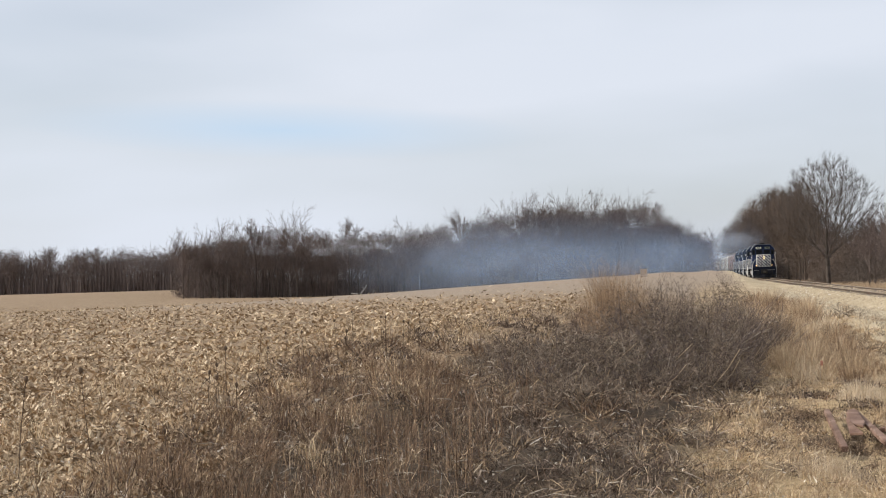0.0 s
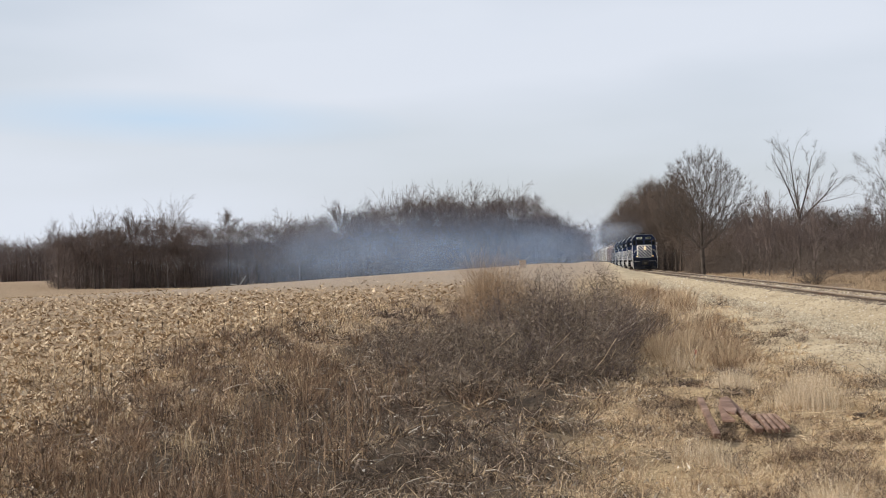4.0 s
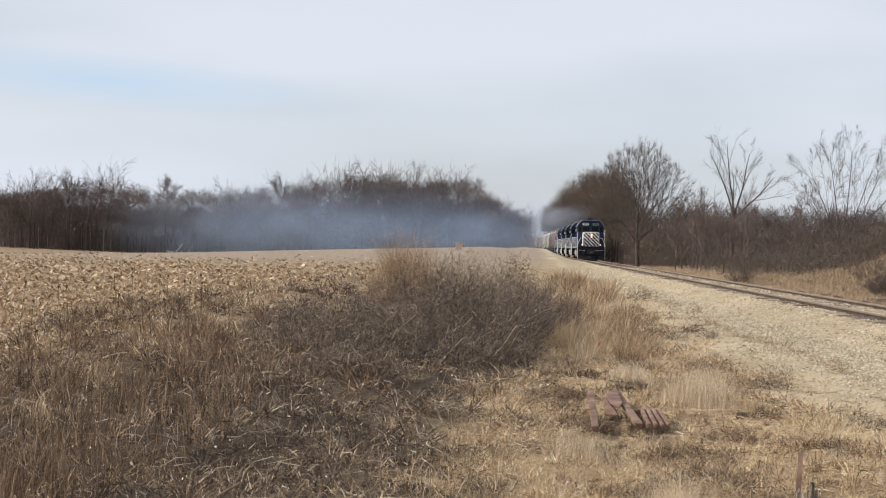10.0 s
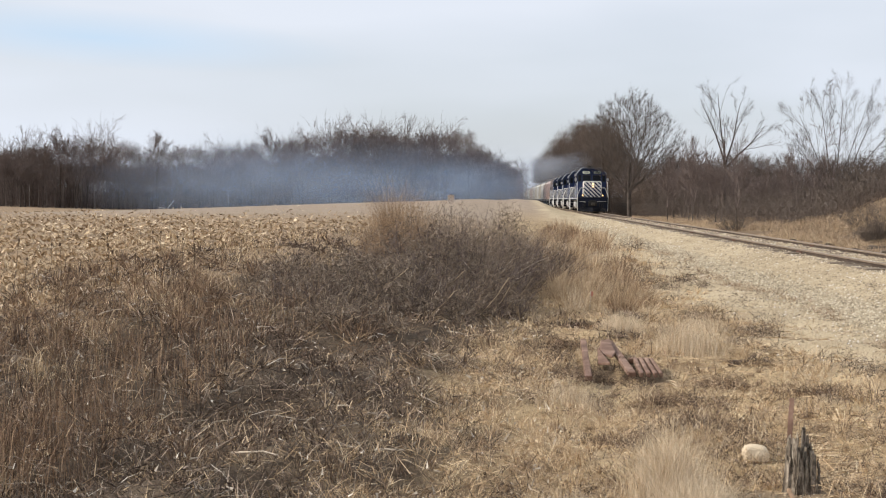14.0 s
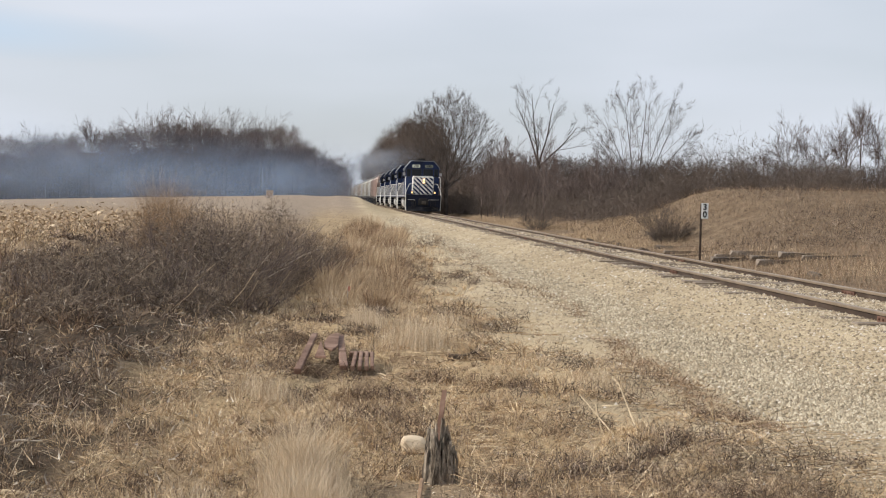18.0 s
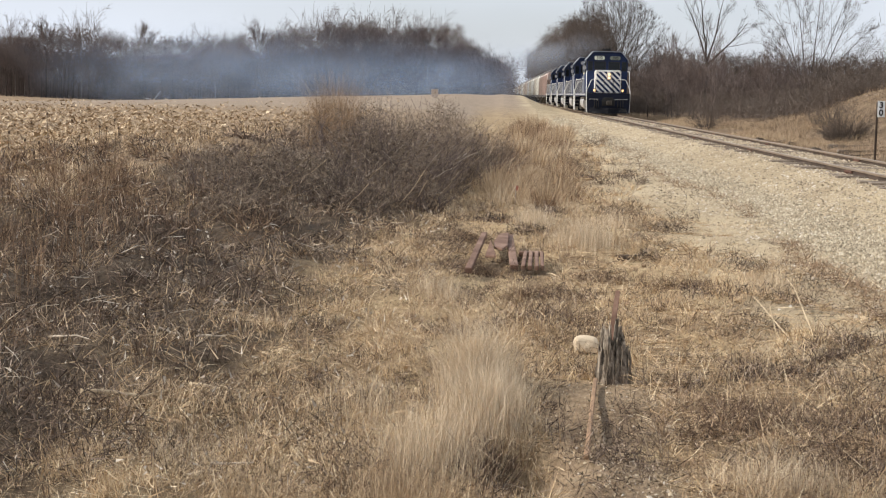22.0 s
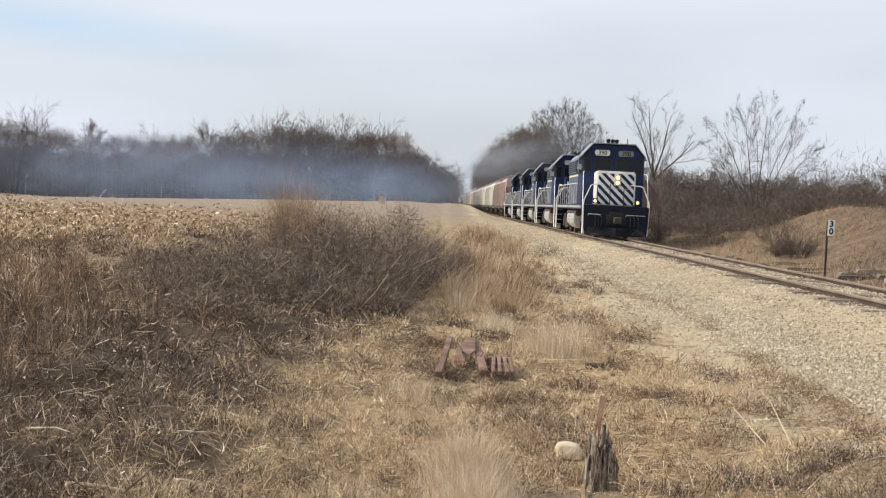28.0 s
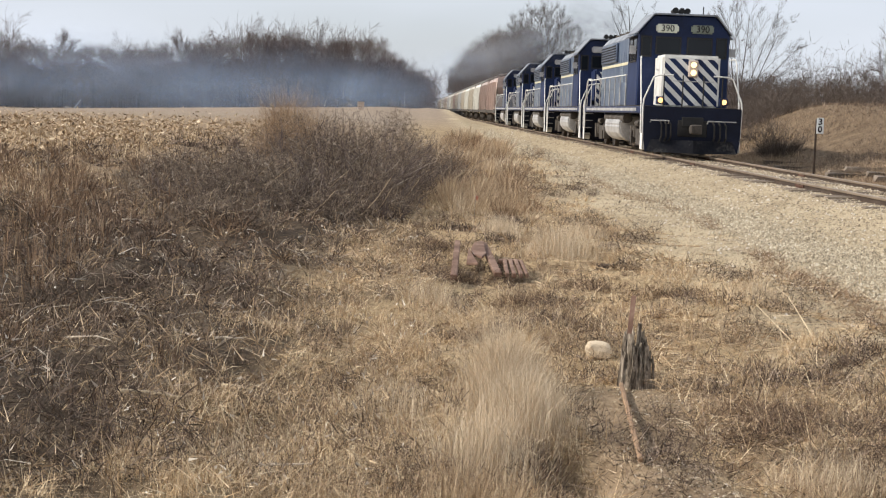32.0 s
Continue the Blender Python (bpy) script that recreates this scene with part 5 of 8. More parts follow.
    for i, (x, y, h) in enumerate(((38.6, 120, 9.4), (36.6, 119, 6.2), (41.5, 121, 8.8), (43.2, 120, 9.8), (45.0, 121, 10.2), (46.1, 120, 9.4), (47.2, 121, 8.6), (49.5, 122, 8.2), (51, 120, 9.0), (53.5, 121, 8.4), (55.5, 123, 7.8))):
        k = i % 6
        plant(KINDS[k], scaled(x, y, float(land(x, y)), i * 77, 0.55, h / (13, 12, 14, 11, 13, 10)[k]), "bare tree in a small far clump", "clump of far trees")
    for i in range(44):
        x, y = rng.uniform(40, 165), rng.uniform(300, 335)
        k = rng.randrange(6)
        plant(KINDS[k], scaled(x, y, float(land(x, y)) - 1.0, rng.uniform(0, 360), 1.2, rng.uniform(0.5, 0.6)), "distant bare tree on the low ridge", "trees of the far ridge")


build_wood()


# ---- brush, weeds and grass ----
def stuff(name, v, f, mat, label, category):
    return tagged(new(name, fast_mesh(name, v, f, mat)), label, category, kind="stuff")


def fan(rng, n, x0, x1, y0, y1, power=1.0):
    """Places spread evenly as seen from the standpoint: dense near, thin far."""
    y = 1 / rng.uniform(1 / y1, 1 / y0, n)
    x = rng.uniform(0, 1, n) * (x1 - x0) + x0
    return x, y


def on_land(x, y, sink=0.02):
    return np.stack([x, y, land(x, y) - sink], 1)


def patchy(x, y, s=1.0):
    return 0.5 + 0.5 * np.sin(x * 1.3 * s + 1.7 * np.sin(y * 0.37 * s)) * np.sin(y * 0.53 * s + 0.8 * np.sin(x * 0.9 * s))


_cells = np.random.default_rng(3).uniform(0, 1, (64, 64))


def mottle(x, y, s=1.0):
    """Smooth random patches, 0 to 1; s: patches per metre."""
    total = 0.0
    for k, w in ((1.0, 0.6), (2.3, 0.4)):
        u, v = np.asarray(x) * s * k + 7.3 * k, np.asarray(y) * s * k * 0.6 + 3.1 * k
        i, j = np.floor(u).astype(int), np.floor(v).astype(int)
        a, b = u - i, v - j
        a, b = a * a * (3 - 2 * a), b * b * (3 - 2 * b)
        g = lambda p, q: _cells[p % 64, q % 64]
        total = total + w * ((g(i, j) * (1 - a) + g(i + 1, j) * a) * (1 - b) + (g(i, j + 1) * (1 - a) + g(i + 1, j + 1) * a) * b)
    return total


def front(y):
    """Where the thicket begins on the far side of the track."""
    return np.interp(y, [40, 60, 80, 98, 110, 150], [15.5, 16.4, 16.4, 15.0, 14.8, 13.9])


def understory():
    """Dense stems and fine twigs that close the woods and thickets."""
    rng = np.random.default_rng(21)

    def stems(n, x0, x1, y0, y1, h0, h1, w, lean, mat, name, label, shear=True):
        x, y = rng.uniform(x0, x1, n), rng.uniform(y0, y1, n)
        if shear:
            x = x * y / y0
        h = rng.uniform(h0, h1, n) * (0.6 + 0.6 * patchy(x, y, 0.3))
        v, f = blades(on_land(x, y, 0.1), h, np.full(n, w) * rng.uniform(0.5, 1.6, n), rng.uniform(0.02, lean, n), rng)
        stuff(name, v, f, mat, label, "undergrowth")

    def canopy(cx, cy, top, rx, per, length, width, mat, name, label):
        rz = rx * rng.uniform(0.9, 1.5, len(cx))
        base = land(cx, cy)
        p, u = crowns(rng, cx, cy, base + top - rz, rx, rz, per)
        n = len(p)
        v, f = needles(p, rng.uniform(0.5, 1.2, n) * length, rng.uniform(0.6, 1.5, n) * width, rng, 0.35, u * 0.7)
        stuff(name, v, f, mat, label, "undergrowth")

    tops = np.vectorize(wood_top)
    stems(9000, -88, 0.0, 259, 294, 2.0, 7.0, 0.05, 0.3, TWIGS_FAR, "wood_undergrowth", "dense bare undergrowth and thin stems in the wood")
    # the wood goes on close beside the track towards its far end
    n = 560
    y = 195 + 425 * rng.uniform(0, 1, n) ** 1.25
    x = 13.6 + rng.uniform(0, 1, n) * np.minimum(3.0 + (y - 205) * 0.04, 9)
    top = np.interp(y, [195, 240, 300, 400, 620], [11.5, 15.2, 17.4, 18.8, 19.4]) * rng.uniform(0.15, 1.0, n)
    canopy(x, y, top, rng.uniform(1.1, 2.1, n), 150, 1.1, 0.042, WOODRED, "track_edge_twigs", "fine brown twigs of the wood close beside the track")
    # low brush that closes the wood's foot
    n = 520
    x, y = rng.uniform(-90, 0.0, n), rng.uniform(262, 300, n)
    canopy(x * y / 260, y, rng.uniform(2.0, 6.5, n), rng.uniform(1.6, 3.0, n), 110, 1.3, 0.06, DARKBRUSH, "wood_brush", "low dark brush between the trunks of the wood")
    # slender upright trunks along the wood's edge
    n = 170
    x, y = rng.uniform(-88.5, -1.0, n), rng.uniform(254.5, 276, n)
    h = tops(x) * rng.uniform(0.45, 0.95, n)
    v, f = blades(on_land(x, y, 0.1), h, rng.uniform(0.04, 0.2, n), rng.uniform(0.0, 0.16, n), rng, 0.1)
    stuff("wood_trunks", v, f, TRUNKS, "slender grey-brown trunks along the wood's edge", "trees")
    n = 2100
    x, y = rng.uniform(-89, 2.0, n), rng.uniform(255, 292, n)
    lumpy = np.where(rng.uniform(0, 1, n) < 0.3, rng.uniform(0.9, 1.06, n), rng.uniform(0.12, 0.9, n))
    end = np.interp(x, [-4, 2.0], [1.0, 0.5])
    canopy(x * y / 260, y, tops(x) * lumpy * end, rng.uniform(0.8, 1.9, n), 110, 1.05, 0.034, TWIGS_FAR, "wood_twigs", "fine bare twigs of the wood's crowns")
    n = 330
    y = rng.uniform(288, 560, n)
    x = rng.uniform(-18, 5.6, n) + (y - 288) * 0.004
    canopy(x, y, rng.uniform(2.5, 10.5, n) * np.interp(x, [-4, 6], [1.05, 0.75]), rng.uniform(1.4, 2.6, n), 150, 1.8, 0.06, TWIGS_FAR, "track_end_twigs", "fine bare twigs where the wood meets the track")
    n = 260
    x, y = rng.uniform(-225, -122, n), rng.uniform(392, 430, n)
    canopy(x, y, rng.uniform(7.5, 12.2, n), rng.uniform(2, 3.6, n), 150, 2.2, 0.09, TWIGS_FAR, "far_wood_twigs", "fine bare twigs of the far wood")
    stems(12000, -225, -120, 392, 432, 2.0, 9.0, 0.14, 0.12, TWIGS_FAR, "far_wood_undergrowth", "dense bare stems in the far wood", False)
    stems(3000, 13.8, 24, 142, 290, 1.2, 4.2, 0.035, 0.7, WOODRED, "trackside_wood_undergrowth", "brown bare undergrowth in the trackside wood", False)
    n = 360
    y = rng.uniform(140, 215, n)
    x = 13.8 + rng.uniform(0, 1, n) * 10
    canopy(x, y, np.interp(y, [140, 160, 180, 215], [4.2, 5.6, 7.2, 9.5]) * np.interp(x, [14, 19, 24], [1.0, 0.8, 0.6]) * rng.uniform(0.25, 1.0, n), rng.uniform(0.8, 1.6, n), 150, 0.8, 0.022, WOODRED, "trackside_wood_twigs", "fine brown twigs of the low wood behind the maple")
    stems(14000, 30, 190, 295, 345, 5.0, 9.0, 0.14, 0.2, DARKBRUSH, "ridge_undergrowth", "dense bare stems on the low ridge", False)
    n = 480
    x, y = rng.uniform(34, 185, n), rng.uniform(297, 340, n)
    canopy(x, y, rng.uniform(7.4, 10.7, n), rng.uniform(2, 3.2, n), 150, 1.8, 0.07, DARKBRUSH, "ridge_twigs", "fine bare twigs of the ridge's trees")
    # bushy thicket along the far side of the track
    n = 3100
    y = rng.uniform(70, 176, n)
    x = front(y) + rng.uniform(0, 1, n) ** 0.8 * np.where(y < 136, 9 + 0.36 * (y - 66), 5.0)
    top = (2.1 + 1.1 * patchy(x, y, 0.45)) * rng.uniform(0.35, 1.05, n) * np.interp(x - front(y), [0, 1.5, 3.0], [0.62, 0.95, 1.05])
    rx = rng.uniform(0.5, 1.1, n)
    rz = top * 0.55
    p, u = crowns(rng, x, y, land(x, y) + top - rz, rx, rz, 88)
    m = len(p)
    v, f = needles(p, rng.uniform(0.2, 0.6, m), rng.uniform(0.009, 0.022, m), rng, 0.3, u * 0.4)
    stuff("thicket", v, f, TWIGS_RED, "tangled brown bare thicket along the track", "thicket")
    n = 6000
    y = rng.uniform(70, 134, n)
    x = front(y) + 0.4 + rng.uniform(0, 1, n) ** 0.8 * (9 + 0.36 * (y - 66))
    v, f = blades(on_land(x, y, 0.1), rng.uniform(0.6, 2.2, n), rng.uniform(0.006, 0.016, n), rng.uniform(0.2, 1.2, n), rng)
    stuff("thicket_stems", v, f, TWIGS_FAR, "thin dark stems in the thicket", "thicket")
    n = 1500
    x, y = rng.uniform(20, 74, n), rng.uniform(88, 134, n)
    k = x > 19 + (y - 84) * 0.2
    x, y = x[k], y[k]
    n = len(x)
    top = (2.4 + 0.6 * patchy(x, y, 0.3)) * rng.uniform(0.3, 1.0, n)
    rx, rz = rng.uniform(0.8, 1.6, n), top * 0.55
    p, u = crowns(rng, x, y, land(x, y) + top - rz, rx, rz, 90)
    m = len(p)
    v, f = needles(p, rng.uniform(0.25, 0.6, m), rng.uniform(0.015, 0.035, m), rng, 0.25, u * 0.4)
    stuff("far_thicket", v, f, DARKBRUSH, "dark grey-brown bare thicket behind the grassy mound", "thicket")


understory()


def shrub_stems(rng, n, cx, cy, rx, ry, h, spread):
    """Arching stems with side twigs, for one shrub."""
    a, r = rng.uniform(0, 6.283, n), np.sqrt(rng.uniform(0, 1, n))
    x, y = cx + np.cos(a) * r * rx, cy + np.sin(a) * r * ry
    b = on_land(x, y, 0.05)
    out = np.stack([np.cos(a) * r * spread + rng.normal(0, 0.45, n), np.sin(a) * r * spread + rng.normal(0, 0.45, n), np.ones(n)], 1)
    out /= np.linalg.norm(out, axis=1, keepdims=True)
    hh = h * rng.uniform(0.4, 1.05, n) * (1 - 0.35 * r ** 2)
    m1 = b + out * (hh * 0.5)[:, None]
    bend = np.stack([rng.normal(0, 0.12, n), rng.normal(0, 0.12, n), 0 * a], 1) * hh[:, None]
    m2 = b + out * (hh * 0.98)[:, None] + bend
    p0, p1 = [b, m1], [m1, m2]
    r0, r1 = [np.full(n, 0.007), np.full(n, 0.005)], [np.full(n, 0.005), np.full(n, 0.0025)]
    for k in range(5):
        f = rng.uniform(0.3, 0.95, n)[:, None]
        s = np.where(f < 0.5, b + (m1 - b) * f * 2, m1 + (m2 - m1) * (f - 0.5) * 2)
        d = out + np.stack([rng.normal(0, 0.55, n), rng.normal(0, 0.55, n), rng.normal(0, 0.35, n)], 1)
        p0.append(s)
        p1.append(s + d * (hh * rng.uniform(0.14, 0.34, n))[:, None])
        r0.append(np.full(n, 0.004))
        r1.append(np.full(n, 0.002))
    return tubes(np.concatenate(p0), np.concatenate(p1), np.concatenate(r0), np.concatenate(r1), 3)


def near_shrubs():
    rng = np.random.default_rng(31)
    spots = [(0.5, 27.0, 0.9, 1.7, 1.85, 240), (-0.35, 27.2, 0.7, 1.5, 1.65, 160), (1.05, 30.5, 0.75, 2.2, 1.85, 170), (0.2, 32.0, 0.9, 2.2, 1.95, 190), (-0.2, 24.2, 0.8, 1.2, 0.95, 140), (1.5, 35.5, 0.8, 2.4, 1.8, 130), (0.9, 24.6, 0.6, 1.0, 0.9, 90), (-1.5, 22.4, 0.7, 1.1, 0.6, 110), (-2.2, 24.5, 0.8, 1.4, 0.6, 100), (-1.0, 20.0, 0.7, 1.0, 0.45, 90), (2.1, 35.5, 0.6, 2.4, 1.5, 130), (-1.3, 26.0, 0.8, 1.4, 0.95, 130)]
    for cx, cy, rx, ry, h, n in spots:
        s = thing("shrub", "dense grey-brown bare shrub on the bank beside the field", "shrub", "shrubs on the bank")
        v, f = shrub_stems(rng, n // 2, cx, cy, rx, ry, h * 0.95, 0.38)
        tagged(mesh_part("stem_clump", fast_mesh("stem_clump", v, f, TWIGS_FAR), s, "dark thin stems"), kind="stuff")
        lumps = 12
        m = int(n * 64 / lumps) * lumps
        lx, ly = rng.normal(0, rx * 0.55, lumps), rng.normal(0, ry * 0.55, lumps)
        lh = h * rng.uniform(0.35, 1.08, lumps) * np.exp(-0.25 * ((lx / rx) ** 2 + (ly / ry) ** 2))
        e = rng.normal(0, 1, (m, 3))
        e /= np.linalg.norm(e, axis=1, keepdims=True)
        e *= rng.uniform(0, 1, (m, 1)) ** 0.4
        q = np.repeat(np.stack([cx + lx, cy + ly, land(cx + lx, cy + ly) + lh * 0.52], 1), m // lumps, 0)
        p = q + e * np.stack([np.full(m, rx * 0.55), np.full(m, ry * 0.5), np.repeat(lh * 0.52, m // lumps)], 1)
        dark = rng.uniform(0, 1, m) < 0.3
        for k, mat, lab in ((dark, TANGLE, "fine tangled dark brown twigs"), (~dark, TWIG, "fine tangled grey twigs")):
            v, f = needles(p[k], rng.uniform(0.06, 0.22, k.sum()), rng.uniform(0.004, 0.009, k.sum()), rng, 0.2)
            tagged(mesh_part("twig_mass", fast_mesh("twig_mass", v, f, mat), s, lab), kind="stuff")
        m = int(n * 0.3)
        a, o = rng.uniform(0, 6.283, m), rng.uniform(0, 1, m) ** 0.5
        base = on_land(cx + np.cos(a) * o * rx * 0.8, cy + np.sin(a) * o * ry * 0.8)
        base[:, 2] += rng.uniform(0.0, 0.45, m) * h
        way = np.stack([np.cos(a) * o * 0.9 + rng.normal(0.15, 0.4, m), np.sin(a) * o * 0.7 - 0.15, rng.uniform(0.25, 1.0, m)], 1)
        v, f = sprays(base, way, rng.uniform(0.2, 0.5, m) * h, cy / 2700 * rng.uniform(0.4, 0.95, m), rng, 0.12)
        tagged(mesh_part("stem_spray", fast_mesh("stem_spray", v, f, BLEACH), s, "pale arching stems"), kind="stuff")
        for k in range(9 if h > 1.4 else 4 if h > 0.9 else 2):
            x, y = cx + rng.normal(0, rx * 0.6), cy - abs(rng.normal(0, ry * 0.6))
            z = float(land(x, y))
            a, L = rng.uniform(0.35, 1.3), rng.uniform(0.4, 0.95) * min(1.0, h)
            bm = bmesh.new()
            add_tube(bm, [(x, y, z + 0.1), (x + math.cos(a) * L * 0.55, y - 0.1, z + 0.1 + L * 0.4 * math.sin(a)), (x + math.cos(a) * L, y - 0.2, z + 0.1 + L * math.sin(a) * 0.85)], 0.0045, 5)
            part("pale_stick", bm, STICKWOOD, s, "pale dead stick")
    for cx, cy, rx, ry, h, n in ((15.3, 57.2, 0.8, 1.0, 1.5, 300), (13.8, 84, 0.8, 1.2, 1.6, 120), (19.0, 70, 1.0, 1.2, 1.3, 120), (16.6, 66, 0.8, 1.0, 1.2, 100), (21.6, 88, 1.0, 1.0, 1.8, 120)):
        v, f = shrub_stems(rng, n, cx, cy, rx * 0.5, ry * 0.5, h, 1.1)
        s = thing("shrub", "open vase-shaped bare shrub on the far side of the track", "shrub", "shrubs across the track")
        tagged(mesh_part("stem_clump", fast_mesh("stem_clump", v, f, TWIGS_RED), s), kind="stuff")


near_shrubs()


def ground_cover():
    rng = np.random.default_rng(41)
    # brown weeds on the bank
    x, y = fan(rng, 30000, -13.0, 2.4, 6.5, 62)
    lim = -0.5 * y - 1
    edge = np.interp(y, [6, 12, 18, 24, 34, 60], [0.2, 0.3, 0.6, 1.3, 2.0, 2.2]) + 0.5 * np.sin(y * 1.1)
    left = np.interp(y, [6, 10, 14, 24, 40, 62], [-2.6, -3.1, -3.7, -5.4, -5.4, -5.0]) + 0.5 * np.sin(y * 0.7)
    k = (x < edge) & (x > lim) & (x > left - rng.exponential(1.2, len(x)))
    x, y = x[k], y[k]
    dens = mottle(x, y, 1.1)
    k = rng.uniform(0, 1, len(x)) < smooth(0.2, 0.55, dens)
    x, y, dens = x[k], y[k], dens[k]
    h = (0.06 + 0.5 * dens ** 2) * rng.uniform(0.3, 1.4, len(x)) * np.interp(y, [6, 14, 40], [0.85, 1.0, 1.2])
    w = np.interp(y, [6, 20, 60], [0.004, 0.008, 0.018]) * rng.uniform(0.6, 1.5, len(x))
    v, f = blades(on_land(x, y), h, w, rng.uniform(0.3, 2.2, len(x)), rng)
    stuff("bank_weeds", v, f, WEED, "tangled brown dead weeds on the bank", "weeds")
    # loose tangle of thin stalks over the bank
    x, y = fan(rng, 70000, -12.0, 2.2, 6.5, 60)
    edge = np.interp(y, [6, 12, 18, 24, 34, 60], [0.2, 0.3, 0.6, 1.3, 2.0, 2.2]) + 0.5 * np.sin(y * 1.1)
    k = (x < edge) & (x > -0.5 * y - 1) & (x > np.interp(y, [6, 10, 14, 24, 40, 62], [-2.6, -3.1, -3.7, -5.4, -5.4, -5.0]) - rng.exponential(0.6, len(x)))
    x, y = x[k], y[k]
    dens = mottle(x + 5, y, 1.5)
    k = rng.uniform(0, 1, len(x)) < smooth(0.22, 0.6, dens)
    x, y, dens = x[k], y[k], dens[k]
    p = on_land(x, y)
    p[:, 2] += rng.uniform(0.0, 0.45, len(x)) * dens
    sc = np.interp(y, [6, 20, 60], [1.0, 1.5, 3.0])
    v, f = needles(p, rng.uniform(0.06, 0.22, len(x)) * sc, rng.uniform(0.003, 0.007, len(x)) * sc, rng, 0.15)
    stuff("weed_tangle", v, f, TANGLE, "grey-brown tangle of thin dead stalks", "weeds")
    # tangled mounds of dead weeds with dark gaps between them
    def mounds(n, x0, x1, y0, y1, inside, per, r0, r1, h0, h1, tilt, wide, mat, name, label, droop=0.45, category="weeds"):
        cx, cy = fan(rng, n, x0, x1, y0, y1)
        ok = inside(cx, cy)
        cx, cy = cx[ok], cy[ok]
        m = len(cx)
        grow_by = np.interp(cy, [6, 14, 30, 60], [0.8, 1.0, 1.3, 1.8])
        r, h = rng.uniform(r0, r1, m) * grow_by, rng.uniform(h0, h1, m) * grow_by
        a, o = rng.uniform(0, 6.283, m * per), rng.uniform(0, 1, m * per) ** 0.6
        R, H, Y = np.repeat(r, per), np.repeat(h, per), np.repeat(cy, per)
        base = on_land(np.repeat(cx, per) + np.cos(a) * o * R * 0.6, Y + np.sin(a) * o * R * 0.6)
        base[:, 2] += rng.uniform(0, 0.35, m * per) * H
        way = np.stack([np.cos(a) * o * tilt, np.sin(a) * o * tilt, np.ones(m * per)], 1) + rng.normal(0, 0.35, (m * per, 3))
        v, f = sprays(base, way, H * rng.uniform(0.4, 1.15, m * per), Y / 2700 * wide * rng.uniform(0.35, 1.25, m * per), rng, droop)
        stuff(name, v, f, mat, label, category)

    bank = lambda a, b: (a < np.interp(b, [6, 12, 18, 24, 34, 60], [0.3, 0.45, 0.8, 1.4, 2.0, 2.2])) & (a > np.interp(b, [6, 10, 14, 24, 40, 62], [-3.2, -3.6, -4.2, -6.0, -6.0, -5.4])) & (a > -0.45 * b - 1) & ((np.abs(a + 2.1 + 0.322 * (b - 21.3)) > 0.28) | (np.abs(b - 21.6) > 4.5))
    greyish = lambda a, b: bank(a, b) & (mottle(a, b, 0.5) + 0.16 * (a + 1.3) > 0.45)
    reddish = lambda a, b: bank(a, b) & (mottle(a, b, 0.5) + 0.16 * (a + 1.3) < 0.55)
    mounds(1150, -9, 2.2, 6.6, 46, bank, 46, 0.12, 0.34, 0.12, 0.34, 1.4, 1.5, TANGLE, "dark_weed_mounds", "dark brown mounds of tangled dead weeds on the bank")
    mounds(1000, -9, 2.2, 6.6, 46, greyish, 40, 0.1, 0.3, 0.12, 0.36, 1.3, 1.25, TWIG, "grey_weed_mounds", "grey mounds of brittle dead weeds on the bank", 0.3)
    mounds(1500, -9, 1.4, 6.6, 30, reddish, 40, 0.1, 0.28, 0.16, 0.42, 0.7, 0.95, REDGRASS, "rusty_weed_mounds", "rust-brown upright clumps of dead weeds on the bank", 0.2)
    mounds(800, -9, 2.2, 6.6, 40, bank, 20, 0.1, 0.3, 0.14, 0.36, 1.2, 1.25, HUSK, "straw_weed_mounds", "straw-coloured stalks in the weeds of the bank", 0.4)
    # long bleached stalks lying and arching through the weeds
    x, y = fan(rng, 2600, -9, 1.8, 6.6, 36)
    k = bank(x, y) & (rng.uniform(0, 1, len(x)) < smooth(0.25, 0.6, mottle(x + 3, y, 0.9)))
    x, y = x[k], y[k]
    p = on_land(x, y)
    p[:, 2] += rng.uniform(0.03, 0.22, len(x))
    way = rng.normal(0, 1, (len(x), 3)) * (1, 0.8, 0.35) + (0, 0, 0.3)
    v, f = sprays(p, way, rng.uniform(0.1, 0.36, len(x)), y / 2700 * rng.uniform(0.7, 1.5, len(x)), rng, 0.3)
    stuff("bleached_stalks", v, f, BLEACH, "bleached dry stalks arching through the weeds", "weeds")
    # tall reddish grass at the bank's top
    x, y = fan(rng, 16000, -9, -0.6, 7.0, 24)
    k = (x > -0.42 * y) & (x > -3.6) & (x < -0.9 - 0.02 * y) & (patchy(x, y, 1.7) > 0.45)
    x, y = x[k], y[k]
    v, f = blades(on_land(x, y), rng.uniform(0.2, 0.6, len(x)), np.interp(y, [6, 24], [0.004, 0.009]) * rng.uniform(0.6, 1.3, len(x)), rng.uniform(0.05, 0.4, len(x)), rng)
    stuff("bank_grass", v, f, REDGRASS, "upright reddish-brown dry grass on the bank", "grass")
    # straw-coloured stalks towards the field
    x, y = fan(rng, 60000, -14.0, -1.6, 7.5, 50)
    k = (x > -0.5 * y - 1) & (x < -1.8 - 0.05 * y + rng.normal(0, 0.6, len(x))) & (x > -5.0 - 0.12 * y) & (rng.uniform(0, 1, len(x)) < smooth(0.3, 0.6, mottle(x, y + 31, 0.8)))
    x, y = x[k], y[k]
